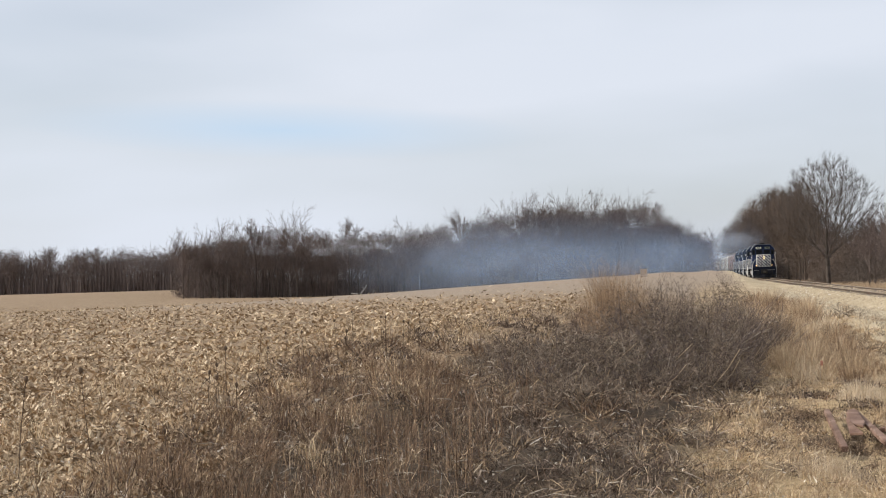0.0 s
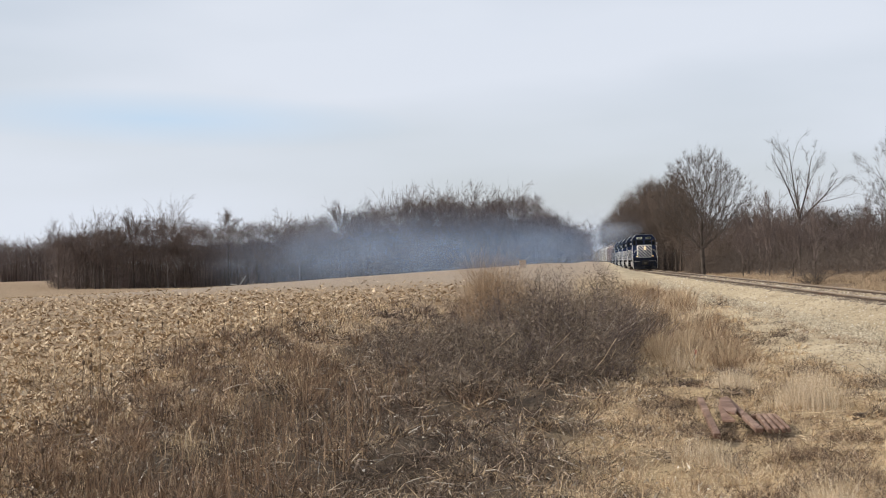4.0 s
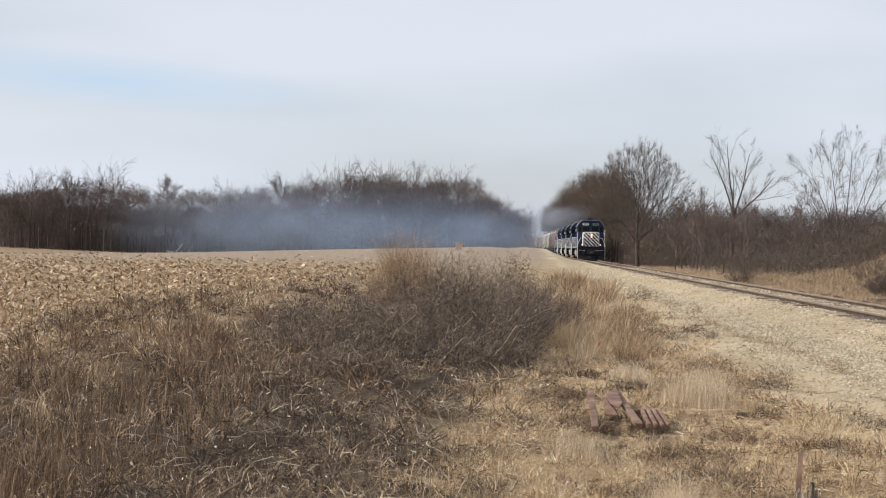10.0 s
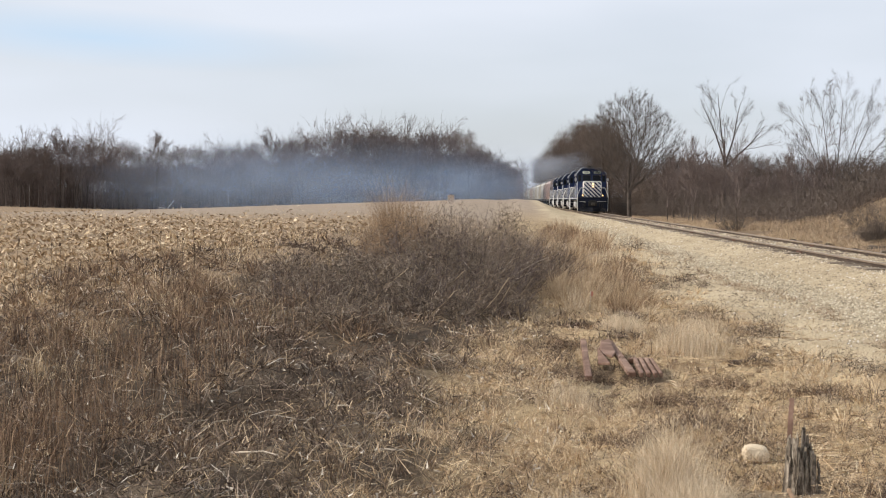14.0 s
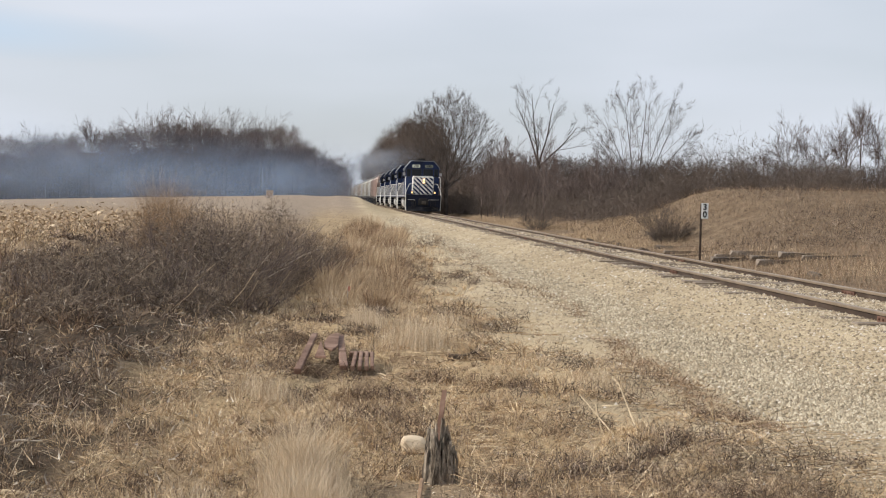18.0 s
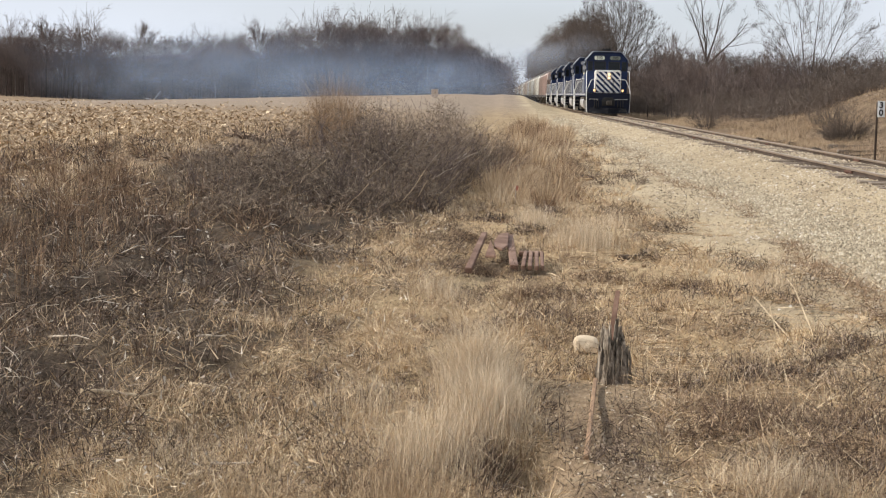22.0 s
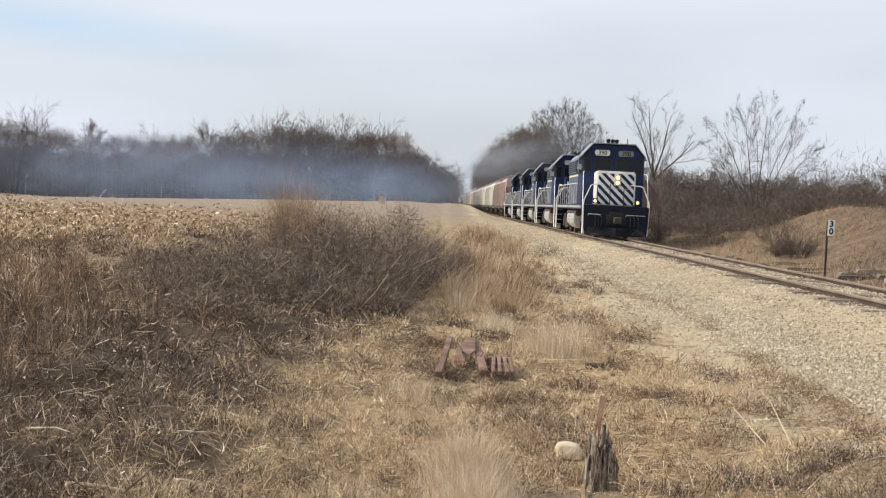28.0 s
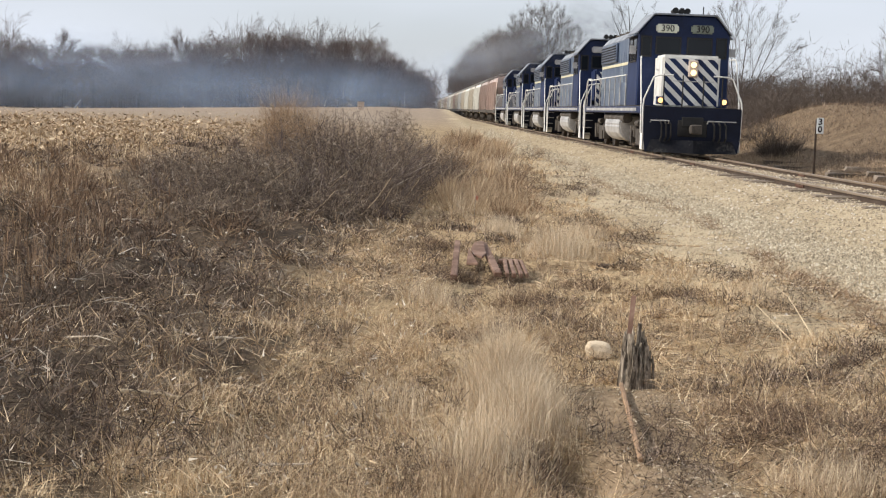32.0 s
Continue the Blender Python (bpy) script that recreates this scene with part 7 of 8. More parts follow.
    chance = np.clip((x - np.interp(y, [9, 16, 26, 60, 120], [5.4, 4.9, 4.8, 5.4, 6.2])) / 1.8, 0.05, 1)
    k = (rng.uniform(0, 1, n) < chance) & (x < 0.42 * y + 3)
    x, y = x[k], y[k]
    n = len(x)
    s = np.interp(y, [9, 25, 120], [0.014, 0.021, 0.05]) * rng.uniform(0.3, 1.0, n) ** 1.5 * 1.7
    c = on_land(x, y, -0.004)
    c[:, 2] += np.where(np.abs(x - XC) < 0.7, 0.02, 0)
    dirs = np.array([[1, 0, 0], [0, 1, 0], [-1, 0, 0], [0, -1, 0], [0, 0, 1], [0, 0, -1]], float)
    jit = rng.uniform(0.6, 1.25, (n, 6, 1))
    rot = rng.uniform(0, 6.283, n)
    cs, sn = np.cos(rot), np.sin(rot)
    d = np.stack([dirs[None, :, 0] * cs[:, None] - dirs[None, :, 1] * sn[:, None], dirs[None, :, 0] * sn[:, None] + dirs[None, :, 1] * cs[:, None], np.repeat(dirs[None, :, 2] * 0.7, n, 0) + rng.uniform(-0.25, 0.25, (n, 6))], -1)
    v = (c[:, None] + d * jit * s[:, None, None]).reshape(-1, 3)
    tri = np.array([[0, 1, 4], [1, 2, 4], [2, 3, 4], [3, 0, 4], [1, 0, 5], [2, 1, 5], [3, 2, 5], [0, 3, 5]])
    f = ((np.arange(n) * 6)[:, None, None] + tri[None, :4]).reshape(-1, 3)
    stuff("gravel", v, f, STONE, "pale angular limestone gravel beside and between the rails", "gravel")
    # clean grey ballast on the shoulders and between the ties
    n = 42000
    y = 1 / rng.uniform(1 / 110, 1 / 12, n)
    x = np.where(rng.uniform(0, 1, n) < 0.72, 7.05 + rng.normal(0, 0.42, n) - 0.004 * (y - 20), rng.uniform(8.6, 12.2, n))
    k = (x > 6.2) & (x < 0.45 * y + 3) & ((x < 8.6) | (rng.uniform(0, 1, n) < 0.7)) & (np.abs(np.abs(x - XC) - 0.755) > 0.1)
    x, y = x[k], y[k]
    n = len(x)
    sz = np.interp(y, [12, 25, 110], [0.017, 0.02, 0.045]) * rng.uniform(0.35, 1.5, n)
    c = on_land(x, y, -0.008)
    d = np.repeat(dirs[None], n, 0) + rng.uniform(-0.35, 0.35, (n, 6, 3))
    v = (c[:, None] + d * rng.uniform(0.6, 1.2, (n, 6, 1)) * sz[:, None, None]).reshape(-1, 3)
    f = ((np.arange(n) * 6)[:, None, None] + tri[None, :4]).reshape(-1, 3)
    stuff("ballast", v, f, BALLAST, "clean pale grey crushed ballast stones", "ballast")


ground_cover()


# ---- things by the track ----
def gz(x, y):
    return float(land(x, y))


def build_milepost():
    x, y = 13.33, 44.5
    z = gz(x, y)
    s = thing("milepost_sign", "white milepost sign with black figures on a dark steel post", "sign", at=pose(x, y, z))
    bm = bmesh.new()
    add_box(bm, (0, 0, 0.84), (0.055, 0.05, 1.72))
    part("post", bm, RAILSIDE, s, "dark rusty post")
    bm = bmesh.new()
    add_box(bm, (0.1, -0.04, 1.5), (0.21, 0.012, 0.46))
    soften(bm, 0.004)
    plate = part("plate", bm, SIGNWHITE, s, "white enamel plate")
    for ch, zz in (("3", 1.61), ("0", 1.39)):
        me = text_mesh(ch, 0.25, bold=0.028)
        me.materials.append(BLACK)
        ob = new("figure", me)
        ob.parent = plate
        ob.matrix_basis = Matrix.Translation((0.1, -0.051, zz)) @ pose(0, 0, 0, 90, 0, 0)


build_milepost()


def slab(bm, pts, h):
    """A flat bar: an outline of places, thickened upwards by h."""
    a = [bm.verts.new(p) for p in pts]
    b = [bm.verts.new((p[0], p[1], p[2] + h)) for p in pts]
    bm.faces.new(a)
    bm.faces.new(b[::-1])
    for i in range(len(a)):
        j = (i + 1) % len(a)
        bm.faces.new((a[i], a[j], b[j], b[i]))


def bar(bm, a, b, w, h):
    """A straight bar of w by h from a to b."""
    a, b = Vector(a), Vector(b)
    d = b - a
    m = Matrix.Translation((a + b) / 2) @ d.to_track_quat("Y", "Z").to_matrix().to_4x4() @ Matrix.Diagonal((w, d.length, h, 1))
    bmesh.ops.create_cube(bm, size=1.0, matrix=m)


def build_scrap():
    x0, y0 = 2.5, 18.0
    s = thing("scrap_steel_frame", "rusty red-brown scrap steel frame half sunk in dry grass", "scrap metal", at=pose(x0, y0, -0.575))
    for a, b, w, h, lab in (((-0.37, -1.75, 0.045), (-0.23, 2.0, 0.095), 0.075, 0.06, "long rusty channel bar"), ((0.13, -1.3, 0.045), (0.1, 1.9, 0.095), 0.09, 0.05, "slanting rusty bar"),
                            ((0.225, -1.4, 0.05), (0.28, 0.1, 0.06), 0.045, 0.055, "rusty tooth of a comb-like casting"), ((0.3, -1.4, 0.05), (0.345, 0.1, 0.06), 0.045, 0.055, "rusty tooth of a comb-like casting"),
                            ((0.375, -1.4, 0.05), (0.41, 0.1, 0.06), 0.045, 0.055, "rusty tooth of a comb-like casting"), ((0.44, -1.35, 0.05), (0.47, 0.05, 0.06), 0.04, 0.055, "rusty tooth of a comb-like casting"),
                            ((0.2, 0.1, 0.05), (0.5, 0.1, 0.05), 0.1, 0.055, "rusty back of the casting")):
        bm = bmesh.new()
        bar(bm, a, b, w, h)
        soften(bm, 0.008)
        part("bar", bm, RUST, s, lab)
    for pts, lab in (([(-0.1, 0.2, 0.09), (0.0, -0.1, 0.09), (0.07, 0.35, 0.1), (0.09, 1.7, 0.13), (-0.04, 1.4, 0.13), (-0.1, 0.8, 0.1)], "rusty bent plate"),
                     ([(-0.2, -0.6, 0.06), (-0.07, -0.75, 0.08), (-0.14, 0.5, 0.14)], "rusty three-cornered gusset")):
        bm = bmesh.new()
        slab(bm, pts, 0.03)
        soften(bm, 0.006)
        part("plate", bm, RUST, s, lab)


build_scrap()


def fibre_wood():
    """Grey rotten wood with long vertical fibres."""
    m, n, l, p = node_mat("fibrous_rotten_wood")
    co, mp = n.new("ShaderNodeTexCoord"), n.new("ShaderNodeMapping")
    mp.inputs["Scale"].default_value = (32.0, 32.0, 9.0)
    l.new(co.outputs["Object"], mp.inputs["Vector"])
    t = n.new("ShaderNodeTexNoise")
    t.inputs["Scale"].default_value, t.inputs["Detail"].default_value, t.inputs["Roughness"].default_value = 1.0, 7.0, 0.72
    t.inputs["Distortion"].default_value = 0.5
    l.new(mp.outputs[0], t.inputs["Vector"])
    r = ramp(n, [(0.3, (0.02, 0.016, 0.013)), (0.42, (0.115, 0.094, 0.074)), (0.52, (0.3, 0.255, 0.205)), (0.68, (0.58, 0.51, 0.42))])
    l.new(t.outputs[0], r.inputs[0])
    oi, hue = n.new("ShaderNodeObjectInfo"), n.new("ShaderNodeMixRGB")
    hue.blend_type, hue.inputs["Fac"].default_value = "MULTIPLY", 0.75
    tone = ramp(n, [(0.0, (0.25, 0.22, 0.2)), (0.5, (0.8, 0.76, 0.7)), (1.0, (1.0, 0.96, 0.9))])
    l.new(oi.outputs["Random"], tone.inputs[0])
    l.new(r.outputs[0], hue.inputs["Color1"])
    l.new(tone.outputs[0], hue.inputs["Color2"])
    l.new(hue.outputs[0], p.inputs["Base Color"])
    p.inputs["Roughness"].default_value, p.inputs["Specular IOR Level"].default_value = 0.95, 0.15
    bp = n.new("ShaderNodeBump")
    bp.inputs["Strength"].default_value, bp.inputs["Distance"].default_value = 0.9, 0.012
    l.new(t.outputs[0], bp.inputs["Height"])
    l.new(bp.outputs[0], p.inputs["Normal"])
    return m


def build_stump():
    x0, y0 = 3.25, 10.45
    z = gz(x0, y0)
    rng = random.Random(6)
    fibre = fibre_wood()
    s = thing("rotten_post", "splintered grey rotten timber post stub in the grass", "post", at=pose(x0, y0, z - 0.05, 0, 0, 0))
    spots = [(0.0, 0.0)] + [(0.045, 6.283 * k / 6 + 0.3) for k in range(6)] + [(0.085, 6.283 * k / 11) for k in range(11)] + [(0.118, 6.283 * k / 16 + 0.2) for k in range(16)]
    for k, (q, a) in enumerate(spots):
        px, py = math.cos(a) * q + rng.uniform(-0.01, 0.01), math.sin(a) * q * 0.8 + rng.uniform(-0.01, 0.01)
        h = (0.56 - 1.1 * q) * rng.uniform(0.66, 1.05) - max(0.0, px) * 0.9
        h = max(0.14, h)
        w, d = rng.uniform(0.016, 0.034), rng.uniform(0.008, 0.016)
        yaw, lean = a + 1.57 + rng.uniform(-0.5, 0.5), rng.uniform(0.72, 0.95)
        bm = bmesh.new()
        rings = []
        rows = 5
        for i in range(rows + 1):
            f = i / rows
            cx, cy = px * (1 - (1 - lean) * f) + rng.uniform(-0.004, 0.004), py * (1 - (1 - lean) * f) + rng.uniform(-0.004, 0.004)
            ww, dd = w * (1 - 0.4 * f) * rng.uniform(0.75, 1.2), d * (1 - 0.5 * f) * rng.uniform(0.85, 1.15)
            ring = []
            for u, v in ((-1, -1), (0.1, -1.3), (1, -0.8), (1.1, 0.9), (0, 1.2), (-1, 1)):
                x, y = u * ww, v * dd
                top = rng.uniform(-0.05, 0.03) if i == rows else 0.0
                ring.append(bm.verts.new((cx + x * math.cos(yaw) - y * math.sin(yaw), cy + x * math.sin(yaw) + y * math.cos(yaw), h * f + top)))
            rings.append(ring)
        for i in range(rows):
            for j in range(6):
                bm.faces.new((rings[i][j], rings[i][(j + 1) % 6], rings[i + 1][(j + 1) % 6], rings[i + 1][j]))
        bm.faces.new(rings[-1])
        part("splinter", bm, fibre, s, "split grey stave of rotten wood" if k == 0 else "")
    # rusty flat stake behind it
    st = thing("steel_stake", "leaning rusty flat steel stake beside the rotten post", "stake", at=pose(3.33, 11.2, gz(3.33, 11.2)))
    bm = bmesh.new()
    bar(bm, (-0.1, -0.35, 0.0), (0.0, 0.05, 0.56), 0.035, 0.014)
    part("bar", bm, RUST, st)
    pl = thing("wooden_stake", "broken brown wooden stake lying in the dirt", "stake", at=pose(0, 0, 0))
    bm = bmesh.new()
    a, b = (3.11, 10.15), (2.92, 7.95)
    bar(bm, (a[0], a[1], gz(*a) + 0.05), (b[0], b[1], gz(*b) + 0.04), 0.028, 0.024)
    soften(bm, 0.006)
    part("shaft", bm, STAKEWOOD, pl)


build_stump()


def build_rock(x, y, size, lift, label):
    rk = thing("limestone_rock", label, "rock", at=pose(x, y, gz(x, y)))
    bm = bmesh.new()
    bmesh.ops.create_icosphere(bm, subdivisions=3, radius=0.095, matrix=Matrix.Diagonal((1.1, 0.9, 0.8, 1)))
    for v in bm.verts:
        v.co *= 0.09 / max(abs(v.co.x) / 1.1, abs(v.co.y) / 0.9, abs(v.co.z) / 0.8) * 0.45 + 0.55
        v.co *= (1 + 0.22 * noise.noise(v.co * 9 + Vector((x * 3 - 9.39, 0, 0)))) * size
        v.co.z = max(v.co.z, -0.05) + lift
    part("stone", bm, LIMESTONE, rk)


build_rock(3.13, 11.6, 1.0, 0.06, "pale tan limestone rock beside the rotten post")
for x, y, size in ((4.03, 6.62, 0.55), (4.18, 6.55, 0.4), (4.36, 6.66, 0.5)):
    build_rock(x, y, size, 0.02, "small pale limestone rock half hidden in the grass")


def lying_log(name, a, b, r, material, label, category, kinks=3, seed=0, group=""):
    rng = random.Random(seed)
    t = thing(name, label, category, group)
    bm = bmesh.new()
    pts = []
    for k in range(kinks + 1):
        f = k / kinks
        x, y = a[0] + (b[0] - a[0]) * f + rng.gauss(0, r * 0.7), a[1] + (b[1] - a[1]) * f + rng.gauss(0, r * 1.5)
        pts.append((x, y, gz(x, y) + r * 0.8 + (a[2] + (b[2] - a[2]) * f)))
    for k, (p, q) in enumerate(zip(pts[:-1], pts[1:])):
        add_cyl(bm, p, q, r * (1 - 0.5 * k / kinks), r * (1 - 0.5 * (k + 1) / kinks), 7)
    part("stem", bm, material, t)
    return t


lying_log("log", (3.86, 17.93, 0.0), (4.38, 19.07, 0.0), 0.045, LOGWOOD, "dark weathered log in the dry grass", "log", 3, 1)
for i, (a, b, r) in enumerate((((0.1, 8.4, 0.1), (0.5, 8.9, 0.05), 0.014), ((0.6, 9.0, 0.05), (0.75, 9.0, 0.06), 0.02), ((4.78, 12.1, 0.02), (4.62, 12.9, 0.26), 0.006), ((4.7, 12.2, 0.02), (4.66, 12.4, 0.26), 0.005), ((3.9, 13.8, 0.04), (4.3, 14.2, 0.04), 0.01), ((4.6, 8.9, 0.03), (4.9, 9.4, 0.05), 0.012), ((5.53, 11.27, 0.02), (5.49, 10.57, 0.03), 0.007), ((5.89, 12.11, 0.02), (5.9, 10.96, 0.03), 0.007), ((5.05, 12.5, 0.02), (5.27, 14.9, 0.2), 0.007))):
    lying_log("stick", a, b, r, STICKWOOD, "pale bare stick lying in the weeds", "stick", 3, 10 + i, "sticks on the ground")

for i, (x, y, a, L, r) in enumerate(((-0.6, 10.15, -0.75, 0.48, 0.014), (0.05, 10.56, -0.6, 0.22, 0.016), (0.33, 10.5, 0.1, 0.2, 0.013), (0.13, 11.97, 0.5, 0.18, 0.012), (1.0, 7.5, 0.0, 0.22, 0.012), (-1.2, 12.6, 0.3, 0.2, 0.012), (-2.1, 14.8, 0.9, 0.28, 0.012), (0.5, 13.6, -0.4, 0.2, 0.01), (-1.6, 17.2, 0.2, 0.24, 0.013), (0.6, 16.4, 0.6, 0.22, 0.011), (-3.3, 16.8, -0.3, 0.3, 0.014), (5.1, 13.6, 0.1, 0.7, 0.008), (4.4, 12.1, -0.3, 0.8, 0.008), (5.0, 10.9, 0.6, 0.6, 0.009), (5.6, 12.4, -0.2, 0.6, 0.007), (4.0, 8.6, 0.4, 0.5, 0.008), (5.2, 15.8, 0.3, 0.6, 0.008))):
    lying_log("dead_stem", (x, y, 0.07 if x < 1.5 else 0.03), (x + math.cos(a) * L, y + math.sin(a) * L, 0.09 if x < 1.5 else 0.05), r * 0.65, HUSKPALE if x < 1.5 else STICKWOOD, "bleached dead plant stem lying in the weeds", "dead stem", 3, 40 + i, "dead stems on the ground")


def build_stalks():
    rng = random.Random(33)
    for i in range(34):
        y = rng.uniform(9.5, 27)
        x = -1.9 - 0.11 * y + rng.uniform(-1.3, 1.0)
        h = rng.uniform(0.35, 0.85)
        st = thing("weed_stalk", "tall dry brown weed stalk with a seed head", "weed", "weed stalks on the bank", at=pose(x, y, gz(x, y), 0, 0, rng.uniform(0, 360)))
        lean = rng.uniform(-0.15, 0.15)
        bm = bmesh.new()
        add_tube(bm, [(0, 0, -0.03), (lean * 0.4, 0.02, h * 0.5), (lean * h, 0.0, h)], 0.0035, 4)
        part("stem", bm, STALK, st)
        for k in range(rng.randint(3, 6)):
            f = rng.uniform(0.45, 1.0)
            a, r = rng.uniform(0, 6.283), rng.uniform(0.04, 0.13)
            bm = bmesh.new()
            add_tube(bm, [(lean * h * f, 0, h * f), (lean * h * f + math.cos(a) * r, math.sin(a) * r, h * f + r * 0.9)], 0.002, 4)
            part("side_twig", bm, STALK, st)
        bm = bmesh.new()
        bmesh.ops.create_icosphere(bm, subdivisions=1, radius=0.018, matrix=Matrix.Translation((lean * h, 0, h)) @ Matrix.Diagonal((1, 1, 1.6, 1)))
        part("seed_head", bm, STALK, st, "dark dry seed head")


build_stalks()


def build_fallen():
    """A bleached fallen tree at the foot of the wood."""
    y = 252.5
    z = gz(-54.6, y)
    ft = thing("fallen_tree", "bleached broken tree trunk leaning at the wood edge", "fallen tree", at=pose(-54.6, y, z))
    for pts, r in (([(0, 0, 0.1), (0.6, 0, 0.8), (1.1, 0, 1.5)], 0.09), ([(0.6, 0, 0.8), (0.4, 0, 1.3)], 0.05), ([(-0.5, 0, 0.1), (-1.6, 0.2, 0.2)], 0.1), ([(2.0, 0, 0), (2.4, 0, 0.6)], 0.05)):
        bm = bmesh.new()
        add_tube(bm, pts, r, 7)
        part("limb", bm, BLEACHED, ft, "pale barkless limb")


build_fallen()


def build_flag():
    x, y = 2.75, 26.9
    f = thing("marker_flag", "small faded orange marker flag on a wire in the grass", "flag", at=pose(x, y, gz(x, y)))
    bm = bmesh.new()
    add_tube(bm, [(0, 0, 0), (0.01, 0, 0.34)], 0.004, 5)
    part("wire", bm, SILVER, f)
    bm = bmesh.new()
    slab(bm, [(0.0, 0, 0.26), (0.05, 0.02, 0.25), (0.06, 0.01, 0.32), (0.01, 0, 0.34)], 0.006)
    part("cloth", bm, ORANGE, f)


build_flag()


def build_box():
    x, y = -4.2, 160
    b = thing("utility_box", "tan metal utility box standing at the field edge", "utility box", at=pose(x, y, gz(x, y)))
    bm = bmesh.new()
    add_box(bm, (0, 0, 0.35), (0.7, 0.6, 0.85))
    soften(bm, 0.02)
    part("cabinet", bm, TANBOX, b)
    bm = bmesh.new()
    add_box(bm, (0, 0, 0.8), (0.76, 0.66, 0.06))
    part("lid", bm, TANBOX, b)


build_box()


def build_tie_piles():
    rng = random.Random(14)
    bm = bmesh.new()
    add_box(bm, (0, 0, 0), (2.4, 0.22, 0.15))
    bmesh.ops.subdivide_edges(bm, edges=[e for e in bm.edges if abs(e.verts[0].co.x - e.verts[1].co.x) > 1], cuts=5)
    for v in bm.verts:
        v.co += Vector((rng.uniform(-0.05, 0.05), rng.uniform(-0.03, 0.03), rng.uniform(-0.03, 0.02)))
    me = bpy.data.meshes.new("timber")
    bm.to_mesh(me)
    bm.free()
    me.materials.append(OLDTIE)
    for x, y, yaw, dz in ((14.35, 49.6, 3, 0), (13.9, 48.0, -4, -0.02), (14.9, 45.2, 2, 0), (15.6, 44.9, -5, 0.03), (14.5, 43.6, 5, 0), (15.3, 42.6, -2, 0), (16.0, 42.3, 3, 0.04), (15.0, 40.9, 4, 0), (16.3, 40.4, -3, 0), (14.9, 53.5, -30, -0.03), (13.7, 62, 40, -0.03)):
        ob = tagged(new("old_tie", me), "discarded grey-brown timber tie beside the track", "railway tie", "discarded ties")
        ob.matrix_basis = pose(x, y, gz(x, y) + 0.0 + dz, rng.uniform(-4, 4), rng.uniform(-2, 2), yaw + rng.uniform(-8, 8)) @ Matrix.Diagonal((rng.uniform(0.7, 1.05), rng.uniform(0.8, 1.1), 1, 1))
    for x, y in ((13.3, 52.5), (13.6, 58.3), (13.4, 64.4), (13.9, 35.4), (13.7, 61.0)):
        t = thing("tie_stub", "short broken dark tie end beside the track", "railway tie", "discarded ties", at=pose(x, y, gz(x, y) + 0.0, 0, 0, rng.uniform(0, 180)))
        bm = bmesh.new()
        add_box(bm, (0, 0, 0.03), (0.42, 0.2, 0.14), Matrix.Rotation(rng.uniform(-0.5, 0.5), 4, "Y"))
        soften(bm, 0.045, 2)
        part("timber", bm, OLDTIE, t)


build_tie_piles()


# ---- smoke ----
def puff_mesh(name, seed, mat):
    rng = np.random.default_rng(seed)
    n, m = 14, 28
    v = [(0, -0.22, 0)]
    ph = rng.uniform(0, 6.28, 6)
    for i in range(1, n + 1):
        r = i / n
        for j in range(m):
            a = 2 * math.pi * j / m
            b = -0.22 * (1 - r * r) + 0.05 * math.sin(3 * a + ph[0] + 4 * r) * r + 0.04 * math.sin(5 * a + ph[1]) * r
            v.append((math.cos(a) * r, b, math.sin(a) * r))
    tri = [(0, 1 + j, 1 + (j + 1) % m) for j in range(m)]
    quads = []
    for i in range(n - 1):
        for j in range(m):
            a, b = 1 + i * m + j, 1 + i * m + (j + 1) % m
            quads += [(a, b, b + m), (a, b + m, a + m)]
    return fast_mesh(name, v, tri + quads, mat, smooth=True)


DRIFT, CLING = [], []


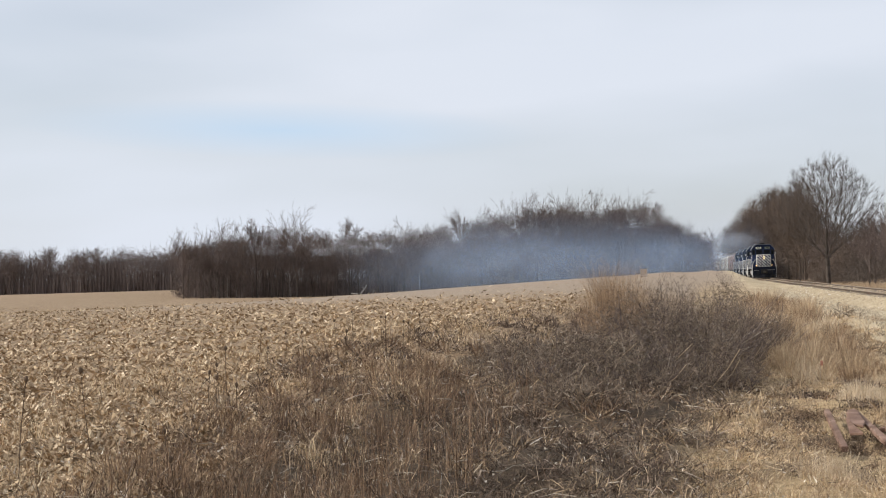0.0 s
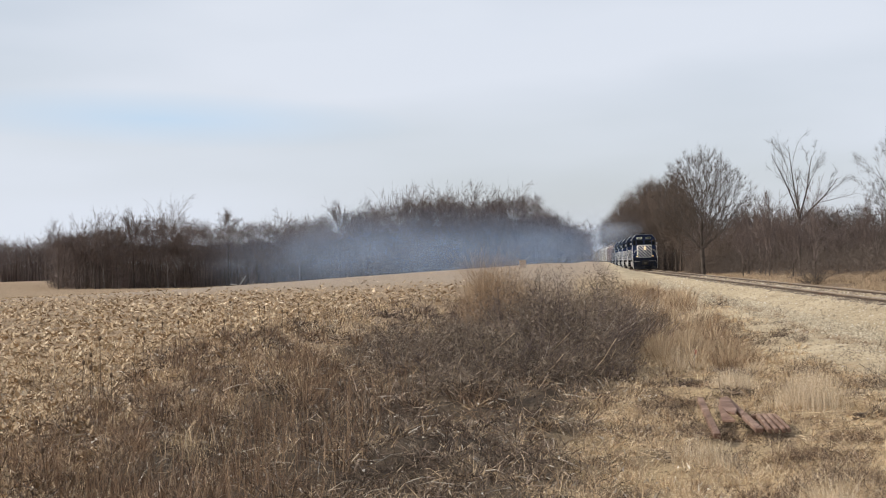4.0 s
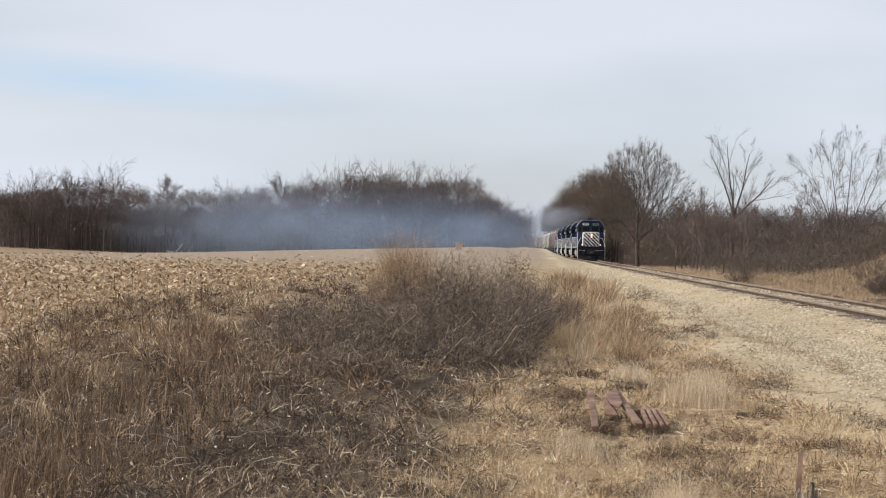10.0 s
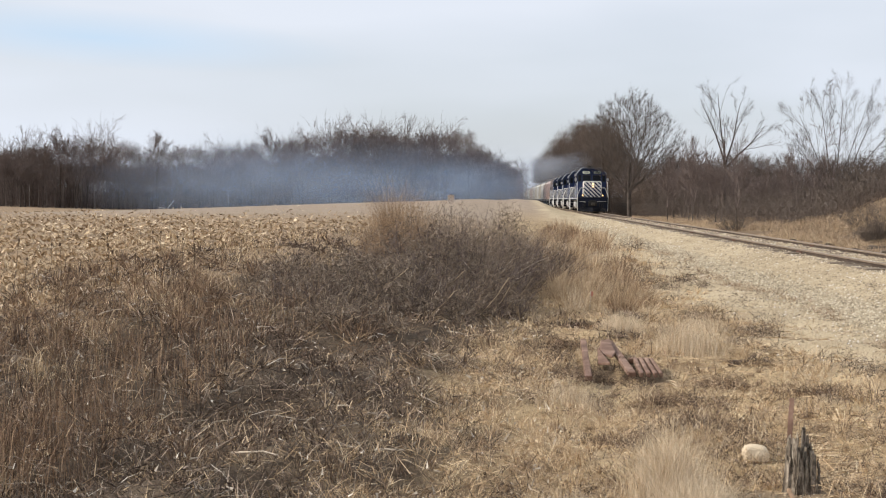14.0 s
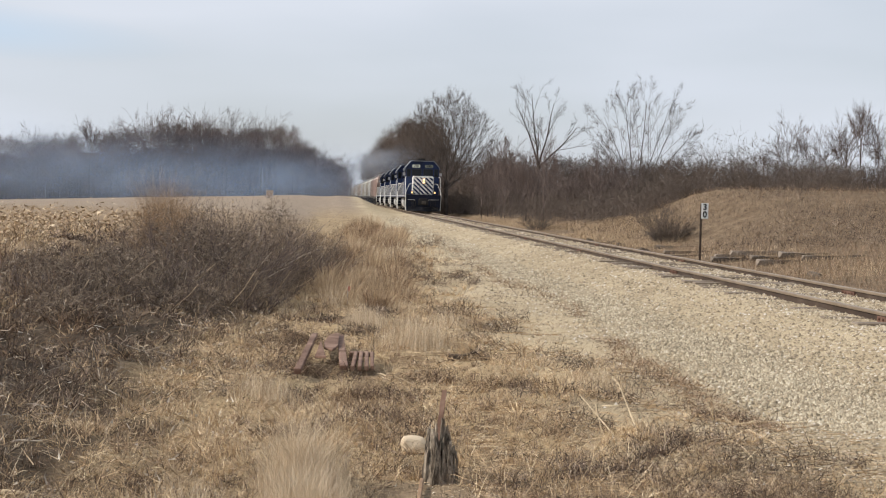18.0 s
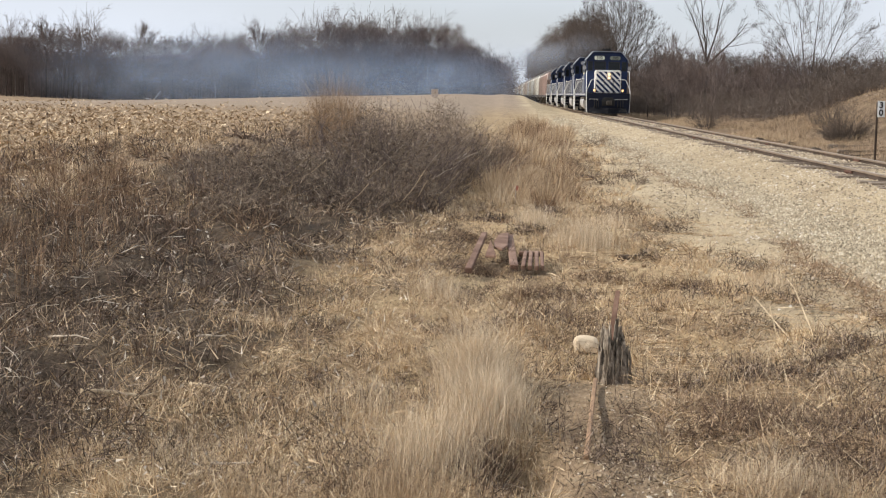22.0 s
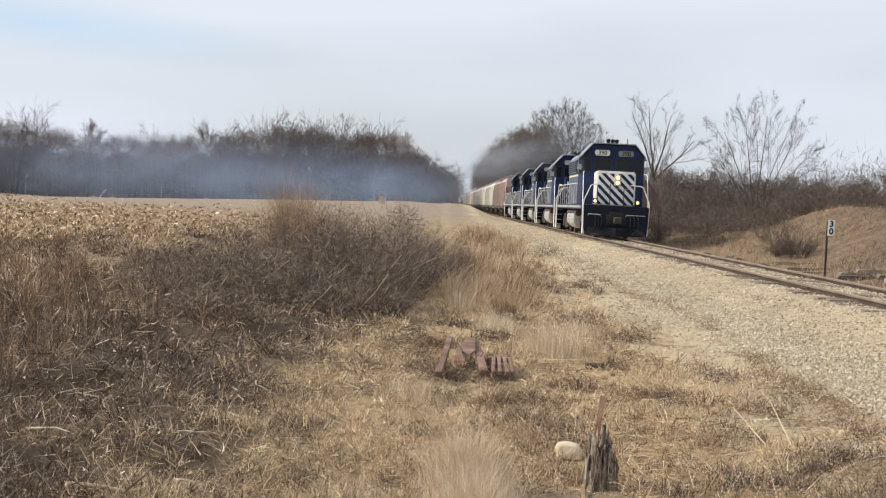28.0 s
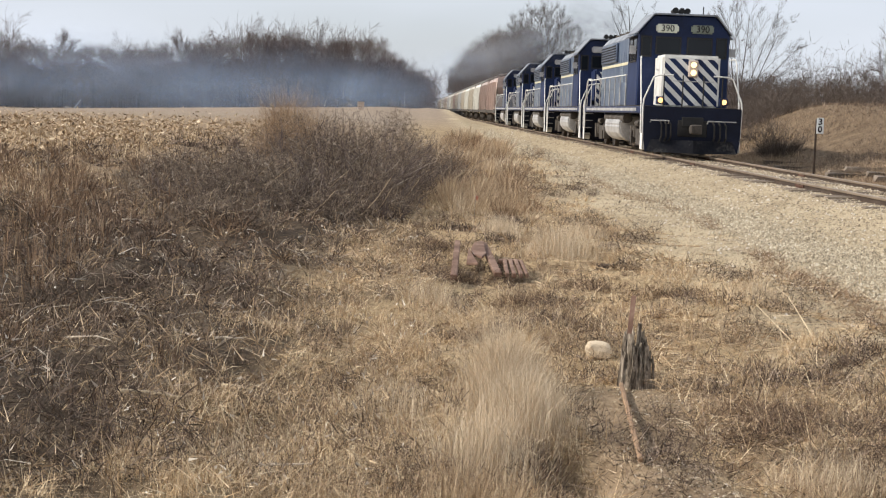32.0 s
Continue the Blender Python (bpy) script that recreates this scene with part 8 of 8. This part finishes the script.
def build_smoke():
    rng = random.Random(17)
    haze = [puff_mesh("puff", k, HAZE) for k in range(3)]
    dark = [puff_mesh("puff", 10 + k, PLUME) for k in range(3)]
    for i in range(64):
        f = (i / 63) ** 1.15
        x = 4 - 42 * f + rng.uniform(-3, 3)
        y = rng.uniform(206, 248)
        r = rng.uniform(8, 14)
        z = rng.uniform(0.0, 6.0) * min(1.0, 0.35 + 2.5 * f) * (1 - 0.3 * f)
        m = pose(x, y, z, 0, rng.uniform(-25, 25), rng.uniform(-15, 15)) @ Matrix.Diagonal((r * 1.1, r, r * rng.uniform(0.45, 0.68), 1))
        ob = tagged(new("smoke_puff", haze[i % 3]), "thin blue-grey smoke drifting before the wood", "smoke", "smoke over the field")
        ob.matrix_basis = m
        DRIFT.append((ob, m, (-0.12 - 0.6 * f, 0, 0.01)))
    for i in range(20):
        f = i / 19
        y = train_y(0) + 17 + 135 * f + rng.uniform(-3, 3)
        r = 1.7 + 2.0 * f
        x = XC - 0.2 - 2.6 * f + rng.uniform(-0.6, 0.6)
        z = 5.2 + 1.5 * f + rng.uniform(-0.3, 0.7)
        m = pose(x, y, z, 0, rng.uniform(-20, 20), rng.uniform(-15, 15)) @ Matrix.Diagonal((r * 1.4, r, r * 0.85, 1))
        ob = tagged(new("smoke_puff", (dark if f < 0.7 else haze)[i % 3]), "grey exhaust smoke rolling back over the train", "smoke", "exhaust plume")
        ob.matrix_basis = m
        CLING.append((ob, m, 0.97 - 0.12 * f, 0.0))


def train_y(t):
    """Place of the train's front along the track at t seconds."""
    return 203.0 - 2.376 * t - 0.0818 * t ** 2 - 0.001126 * t ** 3 + 3.809e-05 * t ** 4 - 0.95 + 0.53 * max(0.0, t - 30.5) ** 2


build_smoke()


# ---- motion of the train and its smoke ----
def motions():
    for ob, back in TRAIN:
        walk(ob, [(t, pose(XC, train_y(t) + back, RAIL_Z)) for t in range(33)])
    for w in LEAD_WHEELS:
        a, b = w.location.y, w.location.z
        rows = [k / 10 for k in range(0, 321)]
        walk(w, [(t, pose(0, a, b, math.degrees((train_y(0) - train_y(t)) / 0.5) % 360)) for t in rows])
    for ob, m, drift in DRIFT:
        walk(ob, [(t, Matrix.Translation(Vector(drift) * t) @ m) for t in (0, 16, 32)])
    for ob, m, lag, side in CLING:
        walk(ob, [(t, Matrix.Translation((side * t, (train_y(t) - train_y(0)) * lag, 0)) @ m) for t in range(0, 33, 4)])


motions()
